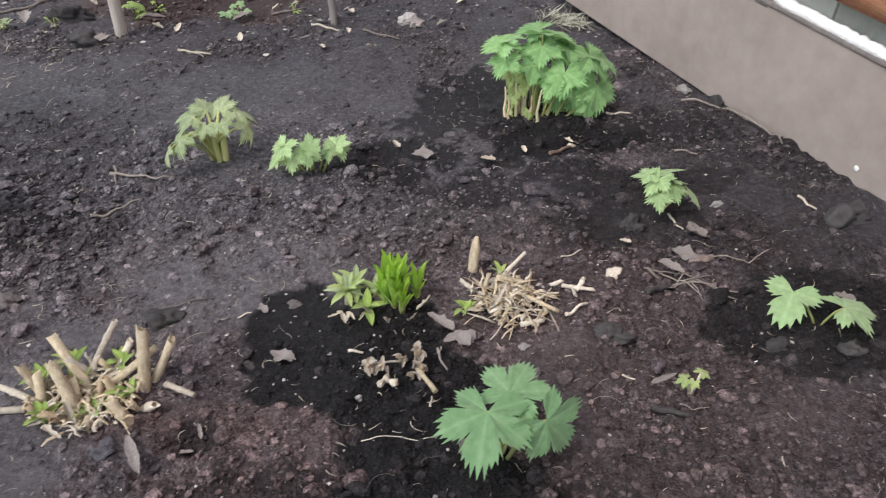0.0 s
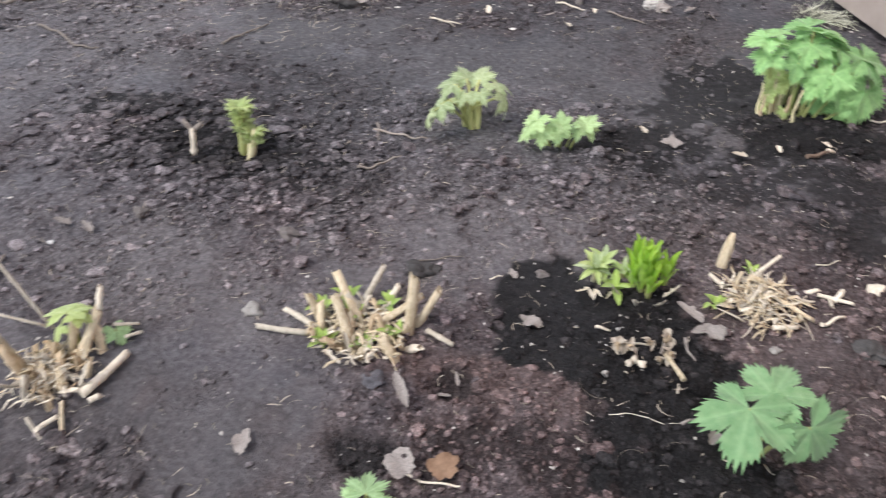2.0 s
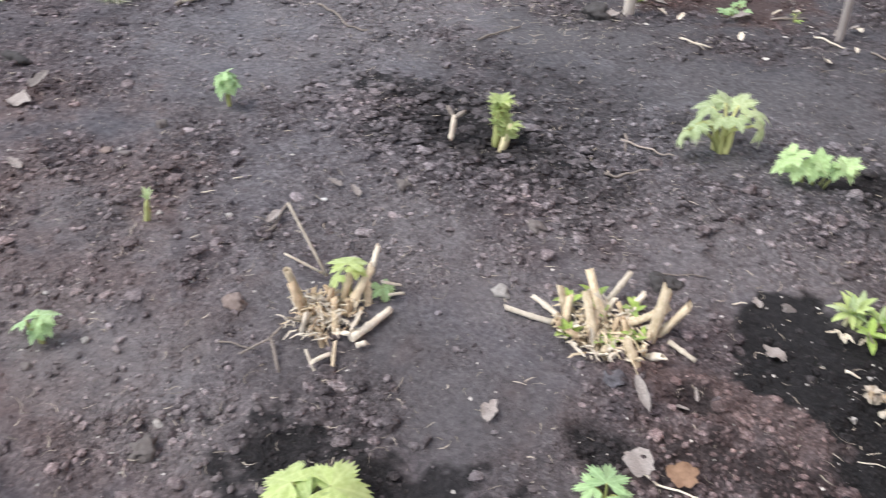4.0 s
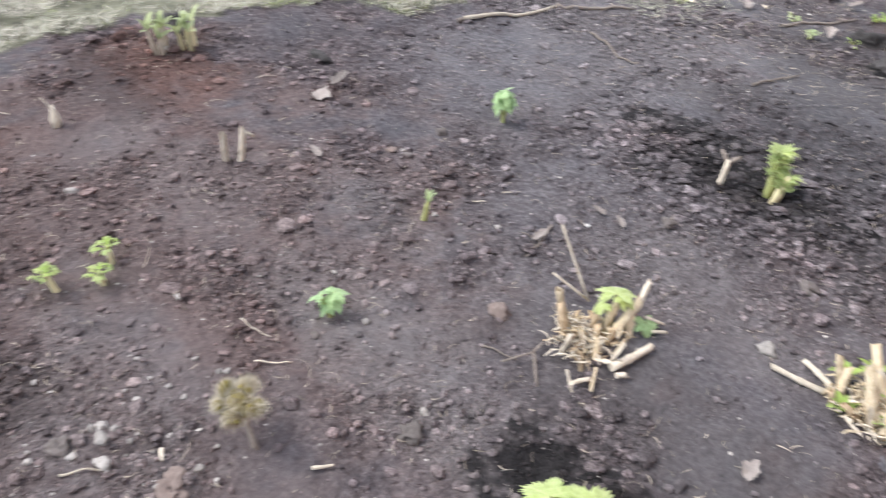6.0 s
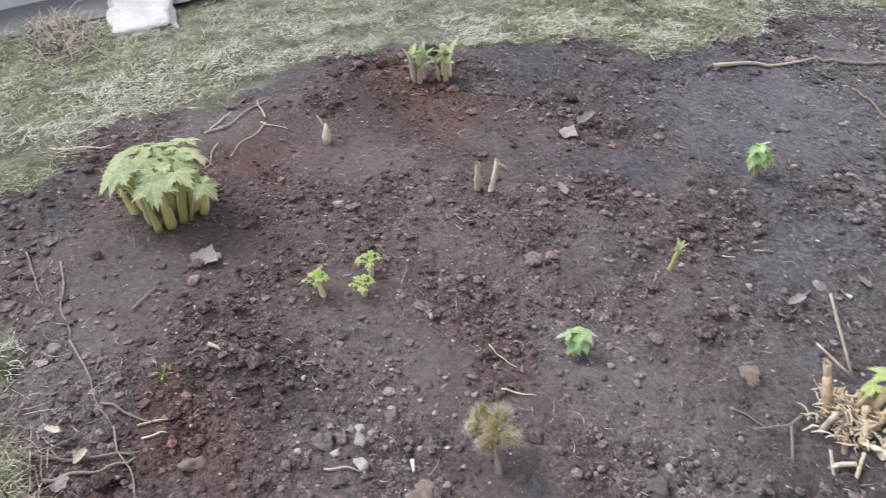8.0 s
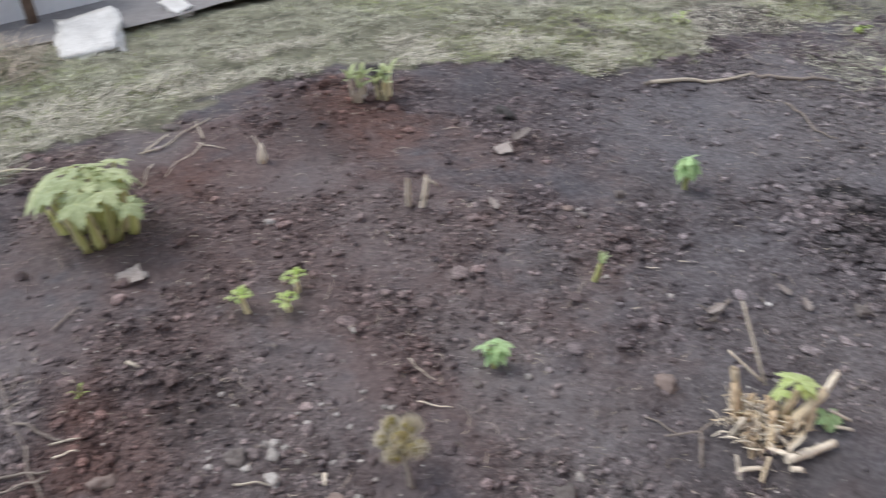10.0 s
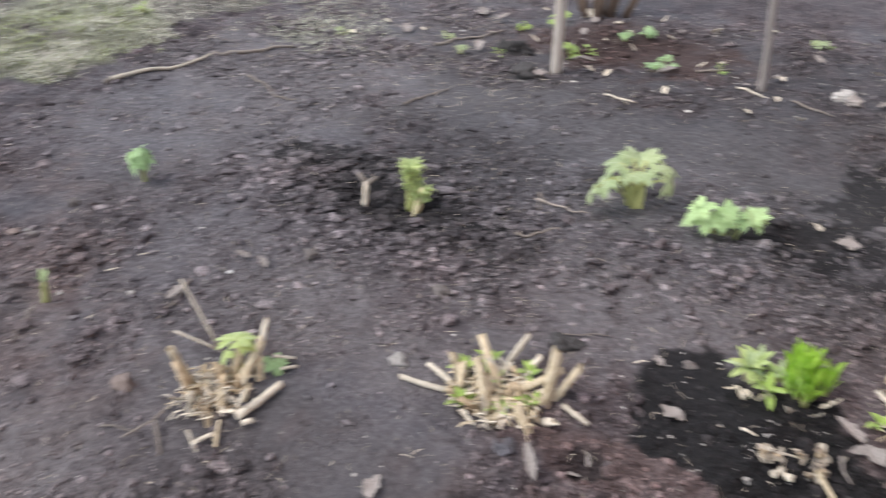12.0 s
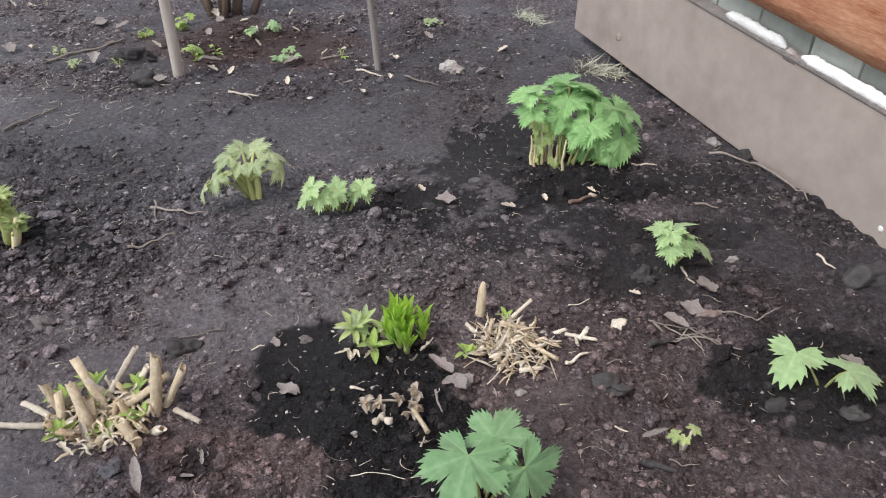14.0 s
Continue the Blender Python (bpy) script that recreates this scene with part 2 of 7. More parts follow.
GRASS_GREEN = plain_material("green_blades", (0.17, 0.205, 0.062), (0.35, 0.39, 0.16), 8, 0.7, 0.1, 0.001, None, 0.4, True)


# ---- the lie of the land ----
def lattice(ix, iy, seed):
    h = (ix * 374761393 + iy * 668265263 + seed * 974634777) & 0x7FFFFFFF
    h = ((h ^ (h >> 13)) * 1274126177) & 0x7FFFFFFF
    return ((h ^ (h >> 16)) & 0xFFFF) / 65535.0


def lumps(x, y, size, seed):
    """Smooth value noise, 0 to 1, with lumps of that size in metres."""
    x, y = np.asarray(x, float) / size, np.asarray(y, float) / size
    ix, iy = np.floor(x).astype(np.int64), np.floor(y).astype(np.int64)
    fx, fy = x - ix, y - iy
    fx, fy = fx * fx * (3 - 2 * fx), fy * fy * (3 - 2 * fy)
    a = lattice(ix, iy, seed) * (1 - fx) + lattice(ix + 1, iy, seed) * fx
    b = lattice(ix, iy + 1, seed) * (1 - fx) + lattice(ix + 1, iy + 1, seed) * fx
    return a * (1 - fy) + b * fy


def blot(x, y, rows, ragged=0.55, soft=0.30):
    """How far a place lies in ragged round patches (x, y, half width, half depth, strength)."""
    x, y = np.asarray(x, float), np.asarray(y, float)
    edge = (lumps(x, y, 0.16, 7) - 0.5) * ragged + (lumps(x, y, 0.045, 8) - 0.5) * ragged * 0.7 + (lumps(x, y, 0.018, 9) - 0.5) * ragged * 0.4
    out = np.zeros_like(x)
    for cx, cy, rx, ry, k in rows:
        d = np.hypot((x - cx) / rx, (y - cy) / ry) + edge
        out = np.maximum(out, k * np.clip((1.0 - d) / soft + 0.5, 0, 1))
    return out


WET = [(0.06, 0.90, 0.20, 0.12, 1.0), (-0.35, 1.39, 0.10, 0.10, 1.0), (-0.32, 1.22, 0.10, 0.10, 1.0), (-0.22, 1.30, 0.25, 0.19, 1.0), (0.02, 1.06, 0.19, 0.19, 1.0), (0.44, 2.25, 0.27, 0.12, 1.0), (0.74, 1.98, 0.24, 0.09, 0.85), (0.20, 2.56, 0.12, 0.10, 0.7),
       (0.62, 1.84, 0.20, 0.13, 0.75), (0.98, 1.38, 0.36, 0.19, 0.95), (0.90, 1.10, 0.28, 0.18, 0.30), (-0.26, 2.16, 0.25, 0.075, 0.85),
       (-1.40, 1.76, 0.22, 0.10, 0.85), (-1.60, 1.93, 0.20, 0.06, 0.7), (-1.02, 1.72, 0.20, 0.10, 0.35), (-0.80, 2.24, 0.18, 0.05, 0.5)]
# Damp blots, darker HOLLOWS, and broad weak blots that only tone the soil down.
DARK_SMALL = [(-2.17, -0.31, 0.16, 0.10, 0.40), (-3.25, 0.50, 0.28, 0.12, 0.30), (-2.74, -0.19, 0.20, 0.14, 0.25), (-0.7, 3.35, 1.2, 0.6, 0.22), (-1.0, 0.70, 0.50, 0.25, 0.28), (0.80, 1.70, 0.60, 0.60, 0.26), (-1.17, 0.45, 0.11, 0.06, 0.95), (-0.93, 0.50, 0.11, 0.05, 0.8), (-0.62, 0.81, 0.08, 0.06, 0.9), (-0.49, 1.03, 0.06, 0.04, 0.7),
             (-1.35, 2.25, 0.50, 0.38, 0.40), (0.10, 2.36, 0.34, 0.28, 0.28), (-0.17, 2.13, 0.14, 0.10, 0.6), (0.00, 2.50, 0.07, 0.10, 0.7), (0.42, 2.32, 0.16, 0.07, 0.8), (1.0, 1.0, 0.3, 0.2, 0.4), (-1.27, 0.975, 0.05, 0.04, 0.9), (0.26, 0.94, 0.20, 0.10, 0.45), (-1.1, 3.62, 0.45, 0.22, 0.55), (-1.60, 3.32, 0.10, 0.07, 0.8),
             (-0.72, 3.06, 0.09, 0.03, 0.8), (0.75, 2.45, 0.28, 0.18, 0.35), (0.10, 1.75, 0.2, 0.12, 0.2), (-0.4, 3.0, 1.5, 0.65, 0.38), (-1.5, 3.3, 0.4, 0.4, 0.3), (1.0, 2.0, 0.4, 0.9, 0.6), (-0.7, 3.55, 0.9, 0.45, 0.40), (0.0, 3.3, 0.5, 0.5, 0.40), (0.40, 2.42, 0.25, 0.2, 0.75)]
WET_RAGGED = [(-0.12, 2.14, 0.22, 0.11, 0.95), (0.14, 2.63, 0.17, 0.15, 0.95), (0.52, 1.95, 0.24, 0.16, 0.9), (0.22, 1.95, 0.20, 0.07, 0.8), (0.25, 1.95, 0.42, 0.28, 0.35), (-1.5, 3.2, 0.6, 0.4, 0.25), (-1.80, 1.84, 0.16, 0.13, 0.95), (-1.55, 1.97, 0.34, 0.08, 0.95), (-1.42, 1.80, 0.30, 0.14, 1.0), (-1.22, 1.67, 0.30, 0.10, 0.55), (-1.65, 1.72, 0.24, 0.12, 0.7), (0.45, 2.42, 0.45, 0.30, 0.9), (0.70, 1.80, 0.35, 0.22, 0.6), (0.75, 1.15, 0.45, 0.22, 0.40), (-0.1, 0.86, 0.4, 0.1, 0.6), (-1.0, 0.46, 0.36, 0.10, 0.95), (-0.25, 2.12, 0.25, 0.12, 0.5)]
RED = [(-2.24, -0.55, 0.13, 0.13, 0.90), (-2.03, -0.51, 0.16, 0.10, 0.90), (-3.45, 0.48, 0.30, 0.10, 0.35), (-2.08, 0.10, 0.18, 0.10, 0.50), (-2.17, -0.31, 0.16, 0.10, 0.70), (-3.25, 0.50, 0.28, 0.14, 0.25), (-2.74, -0.19, 0.20, 0.14, 0.50), (0.0, 0.88, 0.75, 0.22, 0.35), (-1.9, -0.1, 0.8, 0.55, 0.35), (-2.35, -0.22, 0.40, 0.20, 0.6), (-1.95, 0.24, 0.42, 0.10, 0.65), (-2.75, 0.55, 0.40, 0.16, 0.6), (-2.45, 0.15, 0.30, 0.14, 0.55), (-2.65, 0.15, 0.95, 0.75, 0.60), (-2.2, -0.5, 0.7, 0.4, 0.35), (-1.0, 1.2, 1.6, 0.8, 0.08), (-3.20, 0.68, 0.38, 0.20, 0.9), (-3.10, 0.00, 0.25, 0.24, 0.85), (-2.60, -0.08, 0.34, 0.24, 0.75), (-2.12, -0.56, 0.20, 0.28, 0.85),
       (-2.04, 0.13, 0.36, 0.13, 0.7), (-2.17, 0.44, 0.30, 0.11, 0.6), (-0.28, 1.07, 0.24, 0.10, 0.5), (-0.50, 1.04, 0.20, 0.08, 0.5),
       (-2.75, -0.30, 0.30, 0.16, 0.7), (-2.00, 0.88, 0.09, 0.07, 0.5), (-1.10, 3.58, 0.5, 0.26, 0.8), (0.45, 1.30, 0.60, 0.45, 0.35), (-0.2, 0.9, 0.5, 0.10, 0.4)]
COOL = [(-0.95, 2.25, 1.20, 0.75, 0.85), (-1.65, 1.35, 0.65, 0.50, 0.75), (-2.3, 2.2, 0.7, 0.8, 0.8), (-0.3, 1.95, 0.6, 0.3, 0.7), (-1.1, 0.85, 0.45, 0.25, 0.4), (-0.9, 3.4, 1.4, 0.6, 0.4)]
PALE = [(0.0, 1.75, 0.30, 0.18, 0.40), (0.08, 2.24, 0.24, 0.10, 0.45), (0.05, 2.85, 0.30, 0.20, 0.30), (-2.3, 2.6, 0.7, 0.6, 0.5), (-1.5, 2.85, 0.7, 0.25, 0.35), (-0.28, 1.07, 0.22, 0.09, 0.32), (-2.35, 0.05, 1.05, 0.85, 0.55), (-1.6, 0.55, 0.6, 0.4, 0.35), (-1.75, 0.42, 0.55, 0.20, 0.85), (-2.05, -0.15, 0.50, 0.28, 0.75), (-2.55, 0.45, 0.35, 0.25, 0.7), (-2.2, 0.75, 0.45, 0.2, 0.55), (-1.25, 1.15, 0.5, 0.22, 0.5), (-1.0, 0.75, 0.5, 0.2, 0.35), (0.5, 1.2, 0.45, 0.30, 0.30), (-0.55, 1.6, 0.45, 0.18, 0.4), (-2.9, 0.35, 0.2, 0.2, 0.7), (-2.5, 0.1, 0.85, 0.7, 0.30), (-3.36, -0.08, 0.16, 0.14, 0.8), (-2.66, -0.57, 0.26, 0.14, 0.3), (-2.3, 3.3, 0.7, 0.7, 0.25), (-2.36, -0.74, 0.26, 0.14, 0.9), (-2.38, 0.38, 0.25, 0.11, 0.6), (-2.95, 0.10, 0.22, 0.10, 0.6), (-1.88, -0.22, 0.30, 0.13, 0.75), (-2.80, -0.66, 0.40, 0.13, 0.45),
        (-1.55, 0.45, 0.40, 0.12, 0.5), (-0.85, 0.86, 0.35, 0.13, 0.25), (-2.60, -0.50, 0.20, 0.12, 0.5), (-3.35, -0.12, 0.18, 0.16, 0.6),
        (-0.70, 1.40, 0.30, 0.10, 0.35), (-0.6, 2.6, 0.9, 0.22, 0.25), (-2.2, 1.9, 0.6, 0.25, 0.2)]


def turf_at(x, y):
    """1 on the withered lawn round the bed, 0 on the soil."""
    x, y = np.asarray(x, float), np.asarray(y, float)
    ys = np.array([-0.86, -0.70, -0.50, -0.30, 0.0, 0.27, 0.64, 1.18, 1.61, 1.90, 2.20, 2.60, 3.20, 4.30, 6.0])
    xs = np.array([-3.10, -3.30, -3.38, -3.46, -3.55, -3.66, -3.74, -3.52, -3.28, -3.06, -3.02, -3.05, -3.10, -3.0, -3.0])
    edge = np.interp(y, ys, xs) + (lumps(x, y, 0.22, 21) - 0.5) * 0.22 + (lumps(x, y, 0.06, 22) - 0.5) * 0.12
    side = np.clip((edge - x) / 0.05 + 0.5, 0, 1)
    front = np.clip((-0.86 + (lumps(x, y, 0.2, 23) - 0.5) * 0.10 - 0.45 * np.clip(x + 2.2, 0, 9) + (lumps(x, y, 0.7, 25) - 0.5) * 0.5 * np.clip(x + 2.1, 0, 1) - y) / 0.05, 0, 1)
    far = np.clip((y - 6.5) / 0.6, 0, 1)
    thin = np.where(y > 2.1, 0.35 + 0.65 * np.clip((lumps(x, y, 0.35, 24) - 0.40) * 5, 0, 1), 1.0)
    return np.maximum(np.maximum(side * thin, front), far)


def land(x, y):
    """Broad height of the ground: a bed that swells towards the lawn."""
    x, y = np.clip(x, -3.4, 1.0), np.clip(y, -0.7, 3.5)
    return -0.0478 - 0.0026 * x + 0.0443 * y + 0.0240 * x * x + 0.0181 * x * y - 0.0065 * y * y


HOLLOWS = [(-0.22, 1.28, 0.26, 0.18, 0.016), (-1.40, 1.74, 0.16, 0.07, 0.02), (-1.17, 0.45, 0.11, 0.06, 0.03), (-0.62, 0.81, 0.08, 0.06, 0.025),
           (-0.49, 1.03, 0.06, 0.04, 0.02), (-1.27, 0.975, 0.05, 0.04, 0.03), (0.42, 2.27, 0.15, 0.08, 0.02), (-0.72, 3.06, 0.09, 0.03, 0.03),
           (-0.93, 0.50, 0.10, 0.05, 0.015), (0.0, 1.10, 0.14, 0.13, 0.012), (-0.25, 2.14, 0.2, 0.06, 0.012)]
HEAPS = [(-1.62, 1.84, 0.30, 0.16, 0.03), (-1.45, 1.50, 0.30, 0.10, 0.02), (-0.32, 1.06, 0.22, 0.09, 0.016), (-0.70, 1.12, 0.24, 0.16, 0.014),
         (-0.45, 1.75, 0.6, 0.16, 0.018), (-2.0, 0.13, 0.3, 0.1, 0.015), (-2.1, -0.5, 0.2, 0.2, 0.02), (0.55, 1.5, 0.4, 0.12, 0.015)]


def rough_at(x, y):
    """How lumpy the soil is: trodden strips are smooth, dug soil is rough."""
    r = 0.55 + 0.5 * blot(x, y, [(-1.45, 1.62, 0.55, 0.22, 1.0), (-0.5, 1.8, 0.8, 0.3, 0.7), (0.5, 1.3, 0.7, 0.5, 0.6), (-2.2, 0.2, 0.6, 0.5, 0.6), (-2.1, -0.4, 0.5, 0.4, 0.9), (0.0, 0.9, 0.6, 0.18, 0.9)], 0.5, 0.8)
    r = r - 0.45 * blot(x, y, [(-0.9, 2.60, 1.3, 0.30, 1.0), (-2.66, -0.57, 0.26, 0.14, 1.1), (-3.36, -0.08, 0.16, 0.14, 1.1), (-2.0, 0.05, 0.22, 0.08, 0.8), (-2.75, 0.72, 0.25, 0.10, 0.8), (-2.3, 1.9, 0.6, 0.35, 0.8), (-1.1, 0.85, 0.5, 0.14, 0.25), (0.2, 3.4, 0.7, 0.5, 0.5), (-2.4, 0.38, 0.25, 0.1, 0.7)], 0.5, 0.6)
    r = r - 0.16 * blot(x, y, [(-2.35, 0.1, 1.1, 0.9, 1.0)], 0.4, 0.5) + (lumps(x, y, 0.30, 12) - 0.5) * 0.85 + (lumps(x, y, 0.11, 13) - 0.5) * 0.60
    return np.clip(r, 0.06, 1.0)


def ground_at(x, y):
    """Height of the soil's surface, with lumps, hollows and heaps."""
    z = land(x, y) + 0.030 * (lumps(x, y, 0.42, 1) - 0.5) + 0.016 * (lumps(x, y, 0.13, 2) - 0.5)
    r = rough_at(x, y)
    z = z + r * (0.026 * (lumps(x, y, 0.06, 3) - 0.5) + 0.024 * (lumps(x, y, 0.030, 4) - 0.5) + 0.011 * (lumps(x, y, 0.022, 5) - 0.5))
    out = (np.asarray(x, float) - 0.5) * -0.8955 + (np.asarray(y, float) - 3.6) * -0.4451
    z = z - 0.040 * np.clip(1 - np.abs(out) / 0.14, 0, 1) * np.clip((y - 2.2) / 0.5, 0, 1)
    z = z - blot(x, y, [(a, b, c, d, 1.0) for a, b, c, d, k in HOLLOWS], 0.3, 0.5) * 0.018
    z = z + blot(x, y, [(a, b, c, d, 1.0) for a, b, c, d, k in HEAPS], 0.3, 1.2) * 0.016
    return z


def floor_z(x, y):
    return float(ground_at(np.array([x]), np.array([y]))[0])


def store(me, x, y, loose=1.0):
    """The soil's layers, stored on a mesh's points."""
    t = turf_at(x, y)
    for name, v in (("cool", blot(x, y, COOL, 0.8, 0.9)), ("wet", np.maximum(np.maximum(blot(x, y, WET, 0.5, 0.11), blot(x, y, DARK_SMALL, 0.7, 0.5)), loose * blot(x, y, WET_RAGGED, 1.3, 0.25)) * (1 - t)), ("red", blot(x, y, RED, 1.0, 0.9) * (1 - 0.6 * np.clip(blot(x, y, PALE, 0.8, 0.8) * 2 - 0.6, 0, 1))), ("pale", blot(x, y, PALE, 0.8, 0.8)), ("turf", t), ("rough", rough_at(x, y) * (1 - 0.7 * t))):
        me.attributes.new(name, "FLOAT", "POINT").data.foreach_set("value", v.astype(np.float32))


def mesh_from(name, verts, faces, smooth=True):
    """A mesh from arrays of points and of equal-sided faces."""
    me = bpy.data.meshes.new(name)
    verts, faces = np.asarray(verts, np.float32), np.asarray(faces, np.int32)
    sides = faces.shape[1]
    me.vertices.add(len(verts))
    me.vertices.foreach_set("co", verts.ravel())
    me.loops.add(faces.size)
    me.loops.foreach_set("vertex_index", faces.ravel())
    me.polygons.add(len(faces))
    me.polygons.foreach_set("loop_start", np.arange(len(faces), dtype=np.int32) * sides)
    me.polygons.foreach_set("use_smooth", np.full(len(faces), smooth))
    me.update(calc_edges=True)
    return me


def ground_sheet():
    def axis(lo, hi, step):
        out = [step * 1.25 ** k for k in range(1, 60)]
        out = np.cumsum(out)
        out = out[out < 900]
        return np.concatenate([lo - out[::-1], np.arange(lo, hi, step), hi + out])
    ax, ay = axis(-3.95, 1.45, 0.011), axis(-0.95, 4.35, 0.011)
    x, y = np.meshgrid(ax, ay)
    x, y = x.ravel(), y.ravel()
    z = ground_at(x, y)
    nx = len(ax)
    i = (np.arange(len(ay) - 1)[:, None] * nx + np.arange(nx - 1)[None, :]).ravel()
    me = mesh_from("ground", np.stack([x, y, z], 1), np.stack([i, i + 1, i + nx + 1, i + nx], 1))
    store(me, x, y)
    me.materials.append(SOIL)
    return tagged(new("ground", me), "dark crumbly garden soil with wet and reddish patches", "soil", kind="structure")


ground_sheet()


# ---- small builders ----
def thing(name, x, y, label, category, group="", z=None):
    """An Empty on the soil that carries a thing's parts."""
    ob = new(name)
    ob.empty_display_size = 0.05
    ob.location = (x, y, floor_z(x, y) if z is None else z)
    return tagged(ob, label, category, group)


def part(name, me, mat, parent, m=None, label=""):
    """One mesh as a part of a thing or of a part; m is its pose in the world."""
    ob = new(name, me)
    if not me.materials:
        me.materials.append(mat)
    root = Matrix.Identity(4)
    p = parent
    while p is not None:
        root = p.matrix_basis @ root
        p = p.parent
    ob.parent = parent
    ob.matrix_basis = root.inverted() @ (m if m is not None else Matrix.Identity(4))
    return tagged(ob, label)


def solo(name, me, mat, m, label, category, group="", kind=""):
    """A thing that is one mesh."""
    ob = new(name, me)
    if not me.materials:
        me.materials.append(mat)
    ob.matrix_basis = m
    return tagged(ob, label, category, group, kind)


def tube(path, radii, sides=8, hollow=False, flat=1.0, bumps=0.0):
    """A tapered stalk along points; hollow: with a cut, open end."""
    path = [Vector(p) for p in path]
    verts, faces = [], []
    up = Vector((0.31, 0.17, 0.93))
    rings = []
    slant, lean = random.uniform(0.2, 1.3), random.uniform(0, 6.28)
    for k, p in enumerate(path):
        d = (path[min(k + 1, len(path) - 1)] - path[max(k - 1, 0)]).normalized()
        u = d.cross(up if abs(d.dot(up)) < 0.95 else Vector((1, 0, 0))).normalized()
        v = d.cross(u)
        rings.append((p, u, v, radii[k], d))
    if hollow:
        p, u, v, r, d = rings[-1]
        rings += [(p + d * r * 0.05, u, v, r * 0.62, d), (p - d * r * 1.3, u, v, r * 0.5, d)]
    for p, u, v, r, d in rings:
        for s in range(sides):
            a = 2 * math.pi * s / sides
            w = r * (1 + bumps * (random.random() - 0.5))
            q = p + u * math.cos(a) * w + v * math.sin(a) * w * flat
            if hollow and p is path[-1]:
                q = q + d * r * (slant * math.cos(a + lean) + random.uniform(-0.35, 0.35))
            verts.append(q)
    for k in range(len(rings) - 1):
        for s in range(sides):
            t = (s + 1) % sides
            faces.append((k * sides + s, k * sides + t, (k + 1) * sides + t, (k + 1) * sides + s))
    a, b = len(verts), len(verts) + 1
    verts += [rings[0][0], rings[-1][0]]
    last = (len(rings) - 1) * sides
    tris = [(a, (s + 1) % sides, s) for s in range(sides)] + [(b, last + s, last + (s + 1) % sides) for s in range(sides)]
    me = bpy.data.meshes.new("stalk")
    me.from_pydata(verts, [], faces + tris)
    soft = len(faces) - 2 * sides if hollow else len(faces)
    for p in me.polygons:
        p.use_smooth = p.index < soft
    return me


def bent(a, b, n=5, sag=0.0, wander=0.0):
    """Points from a to b with an arch and a slight wander."""
    a, b = Vector(a), Vector(b)
    out = []
    for k in range(n):
        f = k / (n - 1)
        p = a.lerp(b, f) + Vector((0, 0, sag * 4 * f * (1 - f)))
        if 0 < k < n - 1:
            p += Vector((random.uniform(-1, 1), random.uniform(-1, 1), random.uniform(-0.5, 0.5))) * wander
        out.append(p)
    return out


def pebble_mesh(rx, ry, rz, seed, level=2, rough=0.25):
    """A worn lump with flattened faces."""
    bm = bmesh.new()
    bmesh.ops.create_icosphere(bm, subdivisions=level, radius=1.0)
    off = Vector((seed * 3.1, seed * 1.7, seed * 0.9))
    rnd = random.Random(seed)
    cuts = [(Vector((rnd.gauss(0, 1), rnd.gauss(0, 1), rnd.gauss(0, 0.7))).normalized(), rnd.uniform(0.55, 0.85)) for _ in range(8 if rough > 0.3 else 3)]
    for v in bm.verts:
        for w, d in cuts:
            v.co -= w * max(0.0, v.co.dot(w) - d) * 0.85
        k = 1 + rough * noise.noise(v.co * 1.3 + off) + rough * 0.5 * noise.noise(v.co * 3.1 + off)
        if rough > 0.3:
            k += 0.16 * (abs(noise.noise(v.co * 4.1 + off)) - 0.3) + 0.05 * noise.noise(v.co * 9.0 + off)
            k = min(k, 1.0 + 0.35 * rough)
        v.co = Vector((v.co.x * rx, v.co.y * ry, v.co.z * rz)) * k
    me = bpy.data.meshes.new("lump")
    bm.to_mesh(me)
    bm.free()
    for p in me.polygons:
        p.use_smooth = True
    return me


